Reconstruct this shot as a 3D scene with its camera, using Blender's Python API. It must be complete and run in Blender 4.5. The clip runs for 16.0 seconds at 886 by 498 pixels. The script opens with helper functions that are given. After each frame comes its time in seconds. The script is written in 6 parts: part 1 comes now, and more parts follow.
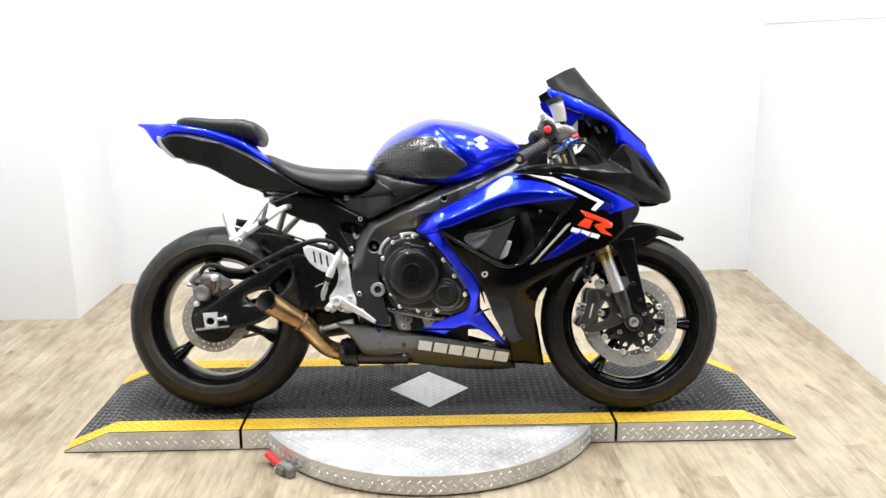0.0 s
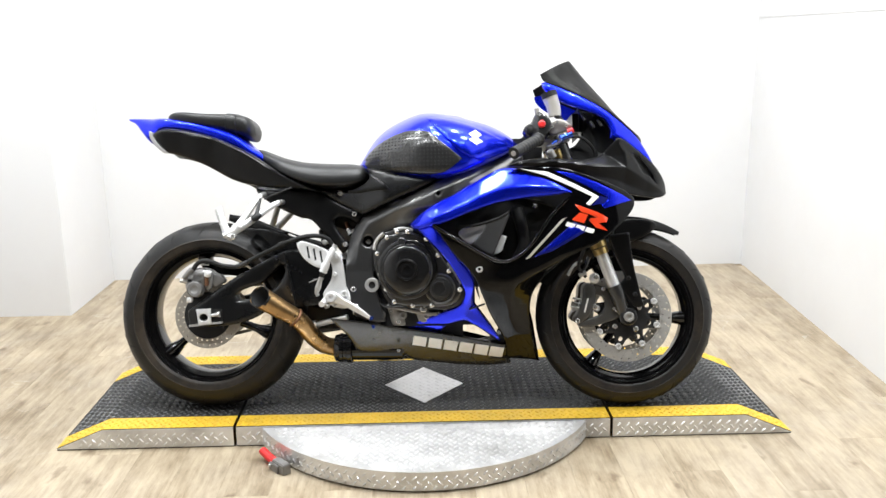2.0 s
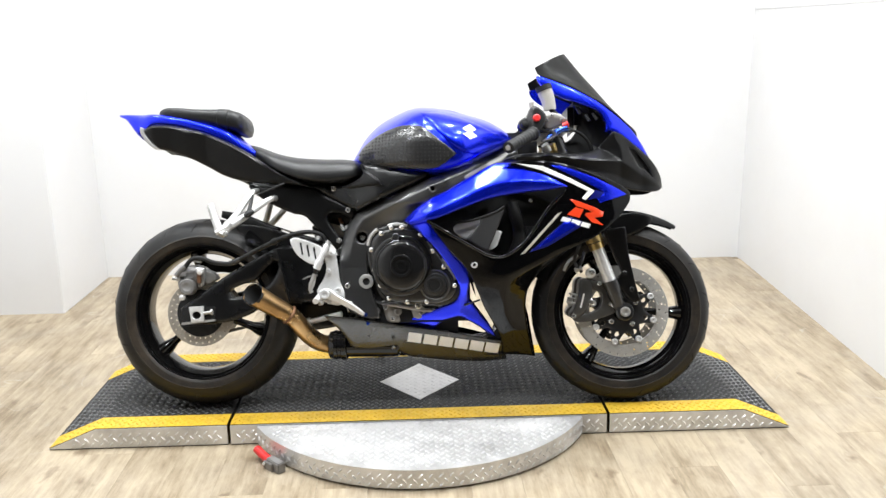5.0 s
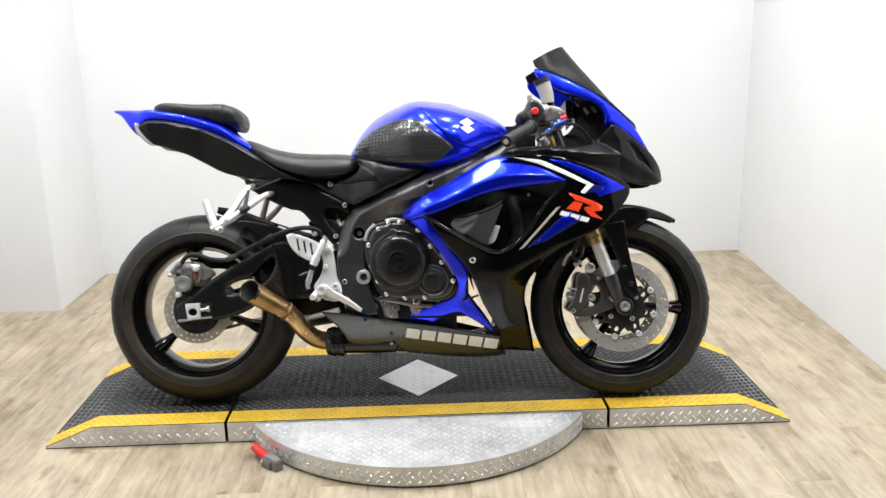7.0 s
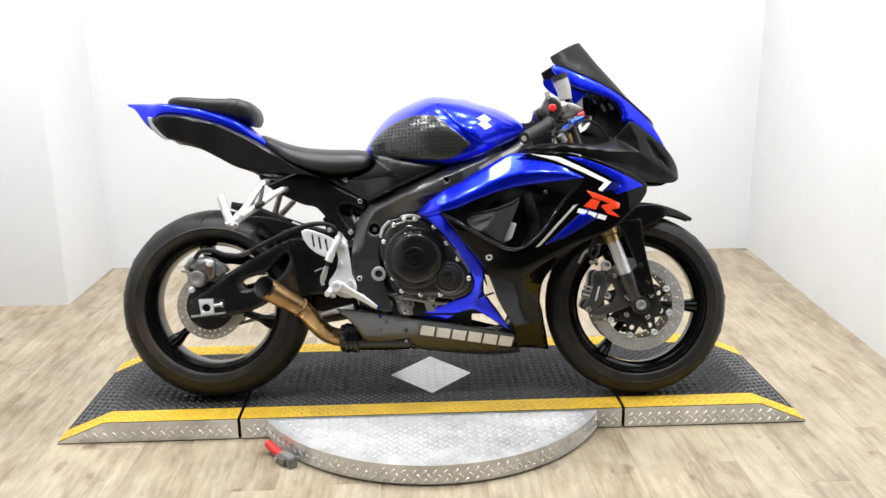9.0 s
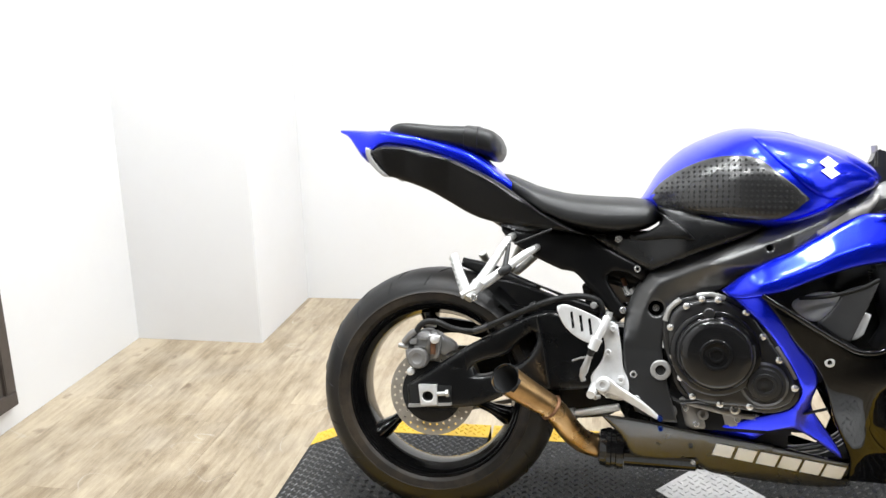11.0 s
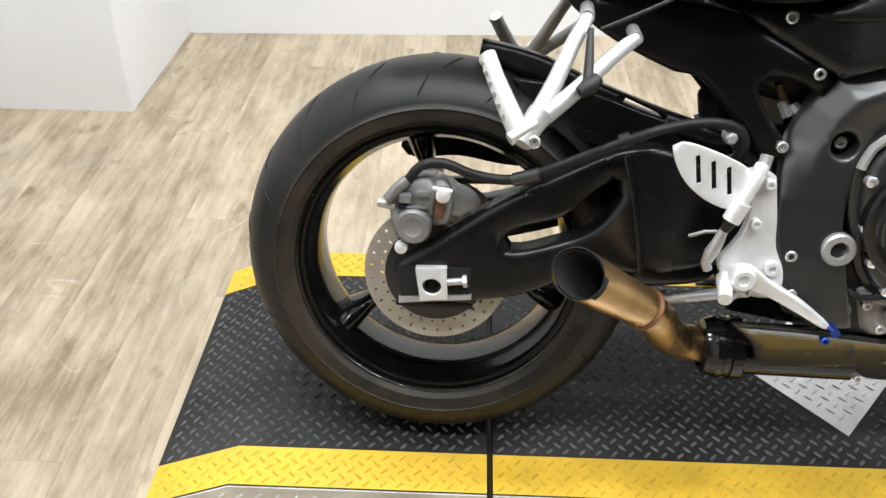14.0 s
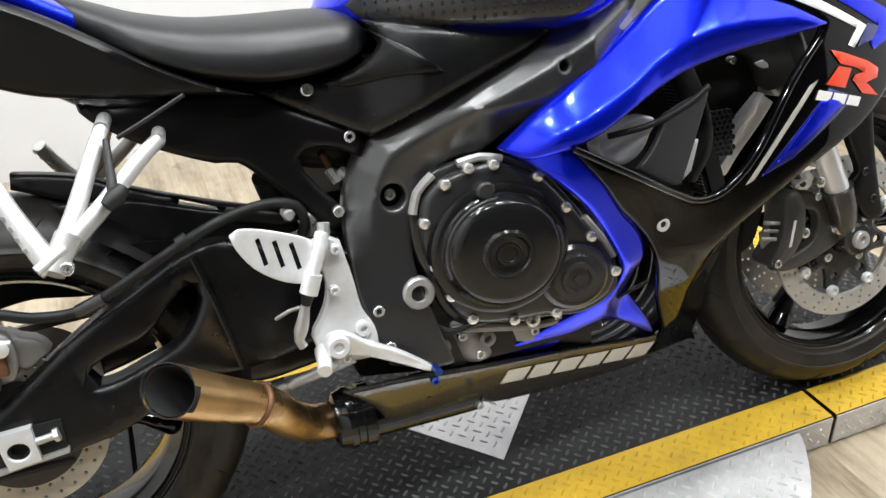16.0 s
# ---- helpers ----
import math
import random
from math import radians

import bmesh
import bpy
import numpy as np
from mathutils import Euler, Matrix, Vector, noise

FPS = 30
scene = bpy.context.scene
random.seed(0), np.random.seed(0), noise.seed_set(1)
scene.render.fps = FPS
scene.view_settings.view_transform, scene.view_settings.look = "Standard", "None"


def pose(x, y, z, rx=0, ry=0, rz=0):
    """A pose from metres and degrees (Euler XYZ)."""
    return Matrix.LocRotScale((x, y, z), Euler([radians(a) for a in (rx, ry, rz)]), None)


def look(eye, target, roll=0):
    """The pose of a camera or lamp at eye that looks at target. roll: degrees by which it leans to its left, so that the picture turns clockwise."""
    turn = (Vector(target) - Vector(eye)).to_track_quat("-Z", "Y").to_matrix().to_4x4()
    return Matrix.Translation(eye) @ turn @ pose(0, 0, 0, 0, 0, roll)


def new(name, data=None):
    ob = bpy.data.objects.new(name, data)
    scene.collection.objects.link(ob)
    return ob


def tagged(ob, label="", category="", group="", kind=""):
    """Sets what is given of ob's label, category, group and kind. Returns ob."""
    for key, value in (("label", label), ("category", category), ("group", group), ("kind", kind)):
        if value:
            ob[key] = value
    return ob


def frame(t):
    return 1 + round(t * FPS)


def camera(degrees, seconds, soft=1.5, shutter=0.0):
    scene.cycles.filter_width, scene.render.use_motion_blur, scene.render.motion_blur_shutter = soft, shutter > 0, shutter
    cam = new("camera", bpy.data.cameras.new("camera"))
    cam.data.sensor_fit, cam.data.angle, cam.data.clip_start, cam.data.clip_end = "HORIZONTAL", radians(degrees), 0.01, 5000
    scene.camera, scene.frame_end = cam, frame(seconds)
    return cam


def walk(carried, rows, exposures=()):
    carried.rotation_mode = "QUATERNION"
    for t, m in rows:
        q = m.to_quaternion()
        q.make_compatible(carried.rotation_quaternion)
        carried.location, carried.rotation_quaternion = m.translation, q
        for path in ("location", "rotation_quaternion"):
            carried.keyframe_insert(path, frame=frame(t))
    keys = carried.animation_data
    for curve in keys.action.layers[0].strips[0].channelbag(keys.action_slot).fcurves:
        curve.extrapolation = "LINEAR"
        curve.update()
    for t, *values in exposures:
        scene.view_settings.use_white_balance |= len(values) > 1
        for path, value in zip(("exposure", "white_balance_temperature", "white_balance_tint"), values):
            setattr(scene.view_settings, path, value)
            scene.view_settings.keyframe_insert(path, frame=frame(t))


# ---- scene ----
cam = camera(54.6, 16.0)
PATH = [
    (0, (-0.03, -2.91, 1.303), (0.015, -0.967, 0.832), -0.5),
    (0.5, (-0.032, -2.91, 1.303), (0.024, -0.969, 0.827), -0.7),
    (1, (-0.031, -2.91, 1.301), (0.03, -0.969, 0.822), -0.8),
    (1.5, (-0.028, -2.902, 1.3), (0.029, -0.964, 0.81), -0.5),
    (2, (-0.03, -2.898, 1.301), (0.028, -0.958, 0.818), -0.6),
    (2.5, (-0.029, -2.891, 1.303), (0.03, -0.952, 0.816), -0.9),
    (3, (-0.025, -2.885, 1.3), (0.025, -0.945, 0.818), -1.0),
    (3.5, (-0.024, -2.88, 1.303), (0.03, -0.938, 0.826), -1.1),
    (4, (-0.025, -2.875, 1.299), (0.031, -0.936, 0.812), -1.1),
    (4.5, (-0.023, -2.872, 1.299), (0.031, -0.933, 0.813), -0.7),
    (4.7, (-0.023, -2.874, 1.3), (0.04, -0.936, 0.81), -0.8),
    (7, (-0.015, -2.85, 1.296), (0.05, -0.917, 0.787), -1.2),
    (7.5, (-0.016, -2.842, 1.296), (0.064, -0.91, 0.785), -0.7),
    (8, (-0.017, -2.844, 1.3), (0.059, -0.908, 0.807), -0.4),
    (8.2, (-0.014, -2.845, 1.299), (0.06, -0.91, 0.799), -0.7),
    (10.3, (-0.201, -2.573, 1.297), (-0.149, -0.644, 0.771), -0.5),
    (10.5, (-0.21, -2.442, 1.291), (-0.235, -0.502, 0.803), -0.5),
    (11, (-0.347, -2.124, 1.314), (-0.685, -0.222, 0.798), -1.4),
    (11.5, (-0.484, -1.792, 1.31), (-0.689, 0.102, 0.7), -5.1),
    (12, (-0.514, -1.467, 1.316), (-0.82, 0.431, 0.764), -2.3),
    (12.5, (-0.597, -1.234, 1.351), (-0.721, 0.672, 0.759), -5.3),
    (13, (-0.684, -1.158, 1.304), (-0.695, 0.654, 0.459), -3.2),
    (13.5, (-0.688, -1.169, 1.246), (-0.715, 0.554, 0.231), -0.3),
    (14, (-0.684, -1.188, 1.207), (-0.745, 0.426, 0.027), 0.4),
    (14.1, (-0.675, -1.185, 1.198), (-0.741, 0.415, -0.001), 0.5),
    (14.5, (-0.66, -1.187, 1.193), (-0.641, 0.418, 0.001), -0.3),
    (15, (-0.621, -1.191, 1.184), (-0.363, 0.434, 0.047), -1.0),
    (15.5, (-0.562, -1.181, 1.19), (-0.109, 0.455, 0.132), -2.8),
    (16, (-0.504, -1.193, 1.181), (0.102, 0.429, 0.179), -2.8),
]
EXPOSURES = ((0.0, 0.0), (4.5, 0.0), (7.0, -0.22), (8.0, -0.22), (11.0, 0.0), (12.5, -0.06), (13.0, -0.08), (14.0, -0.12), (15.0, -0.18), (16.0, -0.18))
walk(cam, [(t, look(eye, target, roll)) for t, eye, target, roll in PATH], EXPOSURES)
LAMP = 21.5

# ---------------------------------------------------------------- world, lights
world = bpy.data.worlds.new("room_world")
scene.world = world
world.use_nodes = True
world.node_tree.nodes["Background"].inputs["Color"].default_value = (0.9, 0.95, 1.0, 1)
world.node_tree.nodes["Background"].inputs["Strength"].default_value = 0.02


def ceiling_lamp(x, y, size, watts):
    data = bpy.data.lights.new("ceiling_lamp", "AREA")
    data.shape, data.size, data.energy = "SQUARE", size, watts
    data.color = (0.955, 0.985, 1.0)
    ob = new("ceiling_lamp", data)
    ob.matrix_world = pose(x, y, 2.93)
    return ob


for lx in (-1.75, -0.95, -0.15, 0.65, 1.4):
    ceiling_lamp(lx, -1.15, 0.12, LAMP * (0.75 if lx < -1.5 else 0.9))
    ceiling_lamp(lx, 0.5, 0.16, LAMP * (0.8 if lx < -1.5 else 1.0))
for lx in (-1.35, 0.0, 1.2):
    ceiling_lamp(lx, -0.2, 0.3, LAMP * 1.2)


# ---------------------------------------------------------------- materials
def material(name, color, rough=0.5, metal=0.0, coat=0.0, vary=0.08, scale=18.0, grain=0.0, grain_scale=250.0,
             stretch=(1, 1, 1), dirt=None, dirt_scale=4.0, dirt_amount=0.3, rough_vary=0.12, spec=0.5):
    """A surface with variation at two scales: slow stains, fine grain and a little relief."""
    m = bpy.data.materials.new(name)
    m.use_nodes = True
    n, link = m.node_tree.nodes, m.node_tree.links.new
    b = n["Principled BSDF"]
    b.inputs["Metallic"].default_value = metal
    b.inputs["Coat Weight"].default_value = coat
    b.inputs["Specular IOR Level"].default_value = spec
    b.inputs["Coat Roughness"].default_value = 0.06
    where = n.new("ShaderNodeTexCoord")
    mapping = n.new("ShaderNodeMapping")
    mapping.inputs["Scale"].default_value = stretch
    link(where.outputs["Object"], mapping.inputs["Vector"])
    slow = n.new("ShaderNodeTexNoise")
    slow.inputs["Scale"].default_value, slow.inputs["Detail"].default_value = scale, 6
    link(mapping.outputs["Vector"], slow.inputs["Vector"])
    mix = n.new("ShaderNodeMix")
    mix.data_type = "RGBA"
    mix.inputs[6].default_value = (*[max(c * (1 - vary), 0) for c in color], 1)
    mix.inputs[7].default_value = (*[min(c * (1 + vary), 1) for c in color], 1)
    link(slow.outputs["Fac"], mix.inputs[0])
    last = mix.outputs[2]
    if dirt:
        spots = n.new("ShaderNodeTexNoise")
        spots.inputs["Scale"].default_value, spots.inputs["Detail"].default_value = dirt_scale, 8
        spots.inputs["Roughness"].default_value = 0.7
        link(where.outputs["Object"], spots.inputs["Vector"])
        ramp = n.new("ShaderNodeMapRange")
        ramp.inputs["From Min"].default_value, ramp.inputs["From Max"].default_value = 0.45, 0.75
        ramp.inputs["To Max"].default_value = dirt_amount
        link(spots.outputs["Fac"], ramp.inputs["Value"])
        over = n.new("ShaderNodeMix")
        over.data_type = "RGBA"
        link(ramp.outputs["Result"], over.inputs[0])
        link(last, over.inputs[6])
        over.inputs[7].default_value = (*dirt, 1)
        last = over.outputs[2]
    link(last, b.inputs["Base Color"])
    rough_map = n.new("ShaderNodeMapRange")
    rough_map.inputs["To Min"].default_value = max(rough - rough_vary / 2, 0.02)
    rough_map.inputs["To Max"].default_value = min(rough + rough_vary / 2, 1)
    link(slow.outputs["Fac"], rough_map.inputs["Value"])
    link(rough_map.outputs["Result"], b.inputs["Roughness"])
    if grain:
        fine = n.new("ShaderNodeTexNoise")
        fine.inputs["Scale"].default_value, fine.inputs["Detail"].default_value = grain_scale, 3
        link(mapping.outputs["Vector"], fine.inputs["Vector"])
        bump = n.new("ShaderNodeBump")
        bump.inputs["Strength"].default_value, bump.inputs["Distance"].default_value = grain, 0.002
        link(fine.outputs["Fac"], bump.inputs["Height"])
        link(bump.outputs["Normal"], b.inputs["Normal"])
    return m


BLUE = material("blue_metallic_paint", (0.005, 0.02, 0.8), 0.24, 0.78, 0.4, 0.06, 40, 0.02, 900, rough_vary=0.06, spec=0.4)
GLOSS = material("gloss_black_paint", (0.002, 0.002, 0.0023), 0.04, 0.0, 0.0, 0.2, 20, dirt=(0.008, 0.008, 0.007), dirt_scale=9, dirt_amount=0.12, rough_vary=0.03, spec=0.5)
FAIRING = material("gloss_black_fairing_paint", (0.002, 0.002, 0.0023), 0.045, 0.0, 0.0, 0.2, 20, dirt=(0.006, 0.006, 0.0055), dirt_scale=9, dirt_amount=0.12, rough_vary=0.03, spec=0.24)
COVER = material("worn_black_cover_paint", (0.009, 0.009, 0.0096), 0.12, 0.0, 0.0, 0.2, 20, 0.03, 500, dirt=(0.025, 0.024, 0.023), dirt_scale=14, dirt_amount=0.2)
SATIN = material("satin_black_plastic", (0.0035, 0.0035, 0.0038), 0.32, 0.0, 0.0, 0.25, 14, 0.07, 700, dirt=(0.011, 0.0107, 0.01), dirt_scale=7, dirt_amount=0.2, spec=0.24)
FRAME = material("satin_black_frame_paint", (0.02, 0.0199, 0.0204), 0.3, 0.0, 0.0, 0.12, 10, 0.05, 600, dirt=(0.036, 0.036, 0.036), dirt_scale=6, dirt_amount=0.18, spec=1.0)
ENGINE = material("black_engine_paint", (0.024, 0.024, 0.0248), 0.19, 0.0, 0.0, 0.2, 12, 0.08, 500, dirt=(0.04, 0.038, 0.036), dirt_scale=11, dirt_amount=0.25, spec=0.6)
CASTGREY = material("worn_grey_casting", (0.29, 0.277, 0.26), 0.4, 0.25, 0.0, 0.2, 20, 0.1, 400)
# brown is dust plus the yellow deck's reflection, put into the colour
SIDEWALL = material("dust_and_reflection_sidewall", (0.015, 0.0135, 0.0122), 0.45, 0.0, 0.0, 0.35, 7, 0.12, 400, dirt=(0.085, 0.064, 0.044), dirt_scale=6, dirt_amount=0.7, spec=0.28)
WHEEL = material("gloss_black_wheel_paint", (0.003, 0.003, 0.0033), 0.1, 0.0, 0.0, 0.2, 20, dirt=(0.02, 0.017, 0.014), dirt_scale=12, dirt_amount=0.2, spec=0.5)
TYRE = material("tyre_rubber", (0.007, 0.0069, 0.0071), 0.42, 0.0, 0.0, 0.3, 9, 0.12, 400, dirt=(0.04, 0.031, 0.023), dirt_scale=5, dirt_amount=0.45, spec=0.32)
RUBBER = material("black_rubber", (0.009, 0.009, 0.009), 0.55, 0.0, 0.0, 0.2, 25, 0.15, 500, spec=0.35)
SEAT = material("black_seat_vinyl", (0.006, 0.006, 0.0063), 0.4, 0.0, 0.0, 0.2, 8, 0.14, 500, dirt=(0.022, 0.0215, 0.021), dirt_scale=5, dirt_amount=0.2, spec=0.42)
PAD = material("tank_grip_rubber", (0.02, 0.02, 0.0205), 0.24, 0.0, 0.0, 0.2, 20, 0.06, 500, spec=0.6)
ALLOY = material("cast_alloy", (0.5, 0.5, 0.49), 0.42, 0.6, 0.0, 0.15, 30, 0.15, 300, dirt=(0.12, 0.1, 0.08), dirt_scale=14, dirt_amount=0.4)
SILVER = material("silver_painted_alloy", (0.78, 0.78, 0.78), 0.33, 0.35, 0.0, 0.1, 25, 0.08, 400, dirt=(0.3, 0.285, 0.265), dirt_scale=18, dirt_amount=0.3)
CALIPER = material("grey_caliper_paint", (0.24, 0.238, 0.235), 0.45, 0.4, 0.0, 0.25, 30, 0.2, 300, dirt=(0.12, 0.08, 0.055), dirt_scale=20, dirt_amount=0.45)
STEEL = material("brushed_steel", (0.55, 0.54, 0.52), 0.38, 0.6, 0.0, 0.12, 30, 0.1, 500, dirt=(0.25, 0.19, 0.13), dirt_scale=22, dirt_amount=0.25)
BRASSY = material("tarnished_rear_disc_steel", (0.5, 0.47, 0.42), 0.36, 0.6, 0.0, 0.15, 30, 0.1, 500, dirt=(0.24, 0.17, 0.09), dirt_scale=18, dirt_amount=0.3)
BOLTHEAD = material("bright_bolt_steel", (0.72, 0.715, 0.7), 0.24, 0.75, 0.0, 0.1, 40)
CHROME = material("chrome", (0.82, 0.82, 0.82), 0.24, 0.35, 0.0, 0.05, 20)
SWING = material("black_swingarm_paint", (0.005, 0.0052, 0.0058), 0.28, 0.0, 0.0, 0.2, 10, 0.05, 500, dirt=(0.017, 0.0165, 0.016), dirt_scale=8, dirt_amount=0.2, spec=0.4)
CALIPERGREY = material("dark_grey_anodised_casting", (0.075, 0.073, 0.07), 0.42, 0.3, 0.0, 0.2, 30, 0.15, 300, dirt=(0.03, 0.026, 0.022), dirt_scale=18, dirt_amount=0.4)
GREYPLASTIC = material("grey_duct_plastic", (0.035, 0.035, 0.036), 0.4, 0.0, 0.0, 0.15, 20, 0.1, 500)
GOLD = material("gold_fork_collar", (0.55, 0.4, 0.16), 0.35, 0.9, 0.0, 0.1, 30)
BRONZE = material("heat_tinted_pipe", (0.4, 0.255, 0.115), 0.28, 0.9, 0.0, 0.3, 12, 0.08, 400, dirt=(0.1, 0.055, 0.03), dirt_scale=10, dirt_amount=0.7)
RUST = material("rusty_pipe", (0.16, 0.075, 0.04), 0.6, 0.6, 0.0, 0.35, 40, 0.3, 300, dirt=(0.3, 0.17, 0.09), dirt_scale=20, dirt_amount=0.6)
WHITE = material("white_decal", (0.85, 0.84, 0.81), 0.3, 0.0, 0.3, 0.05, 30)
CREAM = material("silver_grey_decal", (0.5, 0.48, 0.42), 0.32, 0.2, 0.2, 0.06, 30)
RED = material("orange_red_decal", (0.8, 0.055, 0.012), 0.3, 0.0, 0.4, 0.05, 30)
REDPLASTIC = material("red_plastic", (0.62, 0.02, 0.02), 0.4, 0.0, 0.0, 0.08, 30, 0.05)
DARKBLUE = material("dark_blue_decal", (0.008, 0.012, 0.16), 0.22, 0.2, 0.8, 0.1, 30)
BLUEANO = material("blue_anodised", (0.05, 0.12, 0.6), 0.25, 0.9, 0.0, 0.1, 30)
# near-black: stands in for shade in recesses, also colours some black parts
DARK = material("black_parts_and_recess_shade", (0.004, 0.004, 0.004), 0.8, 0.0, 0.0, 0.2, 20)
LENS = material("clear_grey_lens", (0.4, 0.4, 0.4), 0.12, 0.0, 0.8, 0.08, 60)
CHAIN = material("oily_chain_steel", (0.2, 0.18, 0.15), 0.45, 0.85, 0.0, 0.25, 60, 0.1)
SMOKE = material("dark_smoked_screen", (0.007, 0.0067, 0.0062), 0.3, 0.0, 0.0, 0.2, 12, spec=0.35)
FLUID = material("milky_reservoir_plastic", (0.4, 0.38, 0.35), 0.3, 0.0, 0.2, 0.15, 30)
YELLOW = material("yellow_tread_paint", (0.66, 0.42, 0.03), 0.5, 0.0, 0.0, 0.14, 14, 0.1, 300, dirt=(0.28, 0.19, 0.05), dirt_scale=16, dirt_amount=0.35)
TREAD = material("black_tread_plate", (0.013, 0.0132, 0.0137), 0.6, 0.0, 0.0, 0.3, 8, 0.15, 300, dirt=(0.055, 0.054, 0.052), dirt_scale=4, dirt_amount=0.5, spec=0.3)
PLATE = material("alloy_tread_plate", (0.73, 0.725, 0.72), 0.33, 0.55, 0.0, 0.22, 9, 0.08, 300, dirt=(0.15, 0.145, 0.135), dirt_scale=5, dirt_amount=0.55)
WALL = material("white_wall_paint", (0.66, 0.66, 0.663), 0.6, 0.0, 0.0, 0.015, 3, 0.06, 160, dirt=(0.59, 0.575, 0.562), dirt_scale=1.2, dirt_amount=0.4)
# paler than the plate: wear, plus lamp glints put into the colour
LUG = material("worn_lug_with_glint", (0.15, 0.15, 0.152), 0.36, 0.35, 0.0, 0.6, 50, 0.1, 300, dirt=(0.05, 0.05, 0.05), dirt_scale=3, dirt_amount=0.8)
# for the unseen hall: dark to keep its reflections and bounce low
UNSEEN_HALL = material("unseen_hall_dark", (0.06, 0.06, 0.062), 0.8, 0.0, 0.0, 0.1, 2, 0.05, 60)
UNDERLAY = material("brown_joint", (0.22, 0.172, 0.115), 0.8)
OLDWOOD = material("weathered_dark_wood", (0.06, 0.048, 0.04), 0.7, 0.0, 0.0, 0.4, 12, 0.4, 90, stretch=(6, 6, 1))


def carbon_material():
    m = material("carbon_weave_pan", (0.018, 0.017, 0.0155), 0.26, 0.1, 0.4, 0.15, 20, dirt=(0.13, 0.115, 0.085), dirt_scale=7, dirt_amount=0.16)
    n, link = m.node_tree.nodes, m.node_tree.links.new
    b = n["Principled BSDF"]
    check = n.new("ShaderNodeTexChecker")
    check.inputs["Scale"].default_value = 260
    where = n.new("ShaderNodeTexCoord")
    link(where.outputs["Object"], check.inputs["Vector"])
    bump = n.new("ShaderNodeBump")
    bump.inputs["Strength"].default_value, bump.inputs["Distance"].default_value = 0.12, 0.001
    link(check.outputs["Fac"], bump.inputs["Height"])
    link(bump.outputs["Normal"], b.inputs["Normal"])
    return m


CARBON = carbon_material()


def plank_material():
    """Pale oak vinyl: each board has its own tone, streaks along its length, knots and wear."""
    m = bpy.data.materials.new("oak_vinyl_plank")
    m.use_nodes = True
    n, link = m.node_tree.nodes, m.node_tree.links.new
    b = n["Principled BSDF"]
    info, where = n.new("ShaderNodeObjectInfo"), n.new("ShaderNodeTexCoord")
    shift = n.new("ShaderNodeVectorMath")
    shift.operation = "MULTIPLY_ADD"
    link(info.outputs["Random"], shift.inputs[0])
    shift.inputs[1].default_value = (37, 91, 13)
    link(where.outputs["Object"], shift.inputs[2])

    def noise_of(scale, detail, stretch, rough=0.55):
        mp = n.new("ShaderNodeMapping")
        mp.inputs["Scale"].default_value = stretch
        link(shift.outputs[0], mp.inputs["Vector"])
        t = n.new("ShaderNodeTexNoise")
        t.inputs["Scale"].default_value, t.inputs["Detail"].default_value, t.inputs["Roughness"].default_value = scale, detail, rough
        link(mp.outputs["Vector"], t.inputs["Vector"])
        return t.outputs["Fac"]

    streak = noise_of(6, 10, (9, 0.7, 1), 0.72)
    blotch = noise_of(5.2, 8, (2.2, 0.8, 1), 0.68)
    knot = noise_of(9, 3, (1.6, 0.9, 1), 0.5)
    fine = noise_of(60, 4, (5, 0.35, 1))
    ramp = n.new("ShaderNodeValToRGB")
    e = ramp.color_ramp.elements
    e[0].position, e[0].color = 0.32, (0.19, 0.142, 0.086, 1)
    e[1].position, e[1].color = 0.62, (0.425, 0.352, 0.25, 1)
    mid = ramp.color_ramp.elements.new(0.47)
    mid.color = (0.318, 0.257, 0.177, 1)
    add = n.new("ShaderNodeMath")
    add.operation = "MULTIPLY_ADD"
    link(blotch, add.inputs[0])
    add.inputs[1].default_value = 0.72
    half = n.new("ShaderNodeMath")
    half.operation = "MULTIPLY"
    link(streak, half.inputs[0])
    half.inputs[1].default_value = 0.62
    link(half.outputs[0], add.inputs[2])
    tone = n.new("ShaderNodeMath")
    tone.operation = "MULTIPLY_ADD"
    link(info.outputs["Random"], tone.inputs[0])
    tone.inputs[1].default_value = 0.13
    link(add.outputs[0], tone.inputs[2])
    tone2 = n.new("ShaderNodeMath")
    tone2.operation = "SUBTRACT"
    link(tone.outputs[0], tone2.inputs[0])
    tone2.inputs[1].default_value = 0.235
    link(tone2.outputs[0], ramp.inputs["Fac"])
    place = n.new("ShaderNodeNewGeometry")
    scuff = n.new("ShaderNodeTexNoise")
    scuff.inputs["Scale"].default_value, scuff.inputs["Detail"].default_value, scuff.inputs["Distortion"].default_value = 1.7, 7, 1.6
    link(place.outputs["Position"], scuff.inputs["Vector"])
    worn = n.new("ShaderNodeMapRange")
    worn.inputs["From Min"].default_value, worn.inputs["From Max"].default_value, worn.inputs["To Max"].default_value = 0.5, 0.75, 0.22
    link(scuff.outputs["Fac"], worn.inputs["Value"])
    pale = n.new("ShaderNodeMix")
    pale.data_type = "RGBA"
    link(worn.outputs["Result"], pale.inputs[0])
    link(ramp.outputs["Color"], pale.inputs[6])
    pale.inputs[7].default_value = (0.42, 0.39, 0.345, 1)
    soil = n.new("ShaderNodeTexNoise")
    soil.inputs["Scale"].default_value, soil.inputs["Detail"].default_value, soil.inputs["Roughness"].default_value = 2.6, 9, 0.7
    link(place.outputs["Position"], soil.inputs["Vector"])
    soiled = n.new("ShaderNodeMapRange")
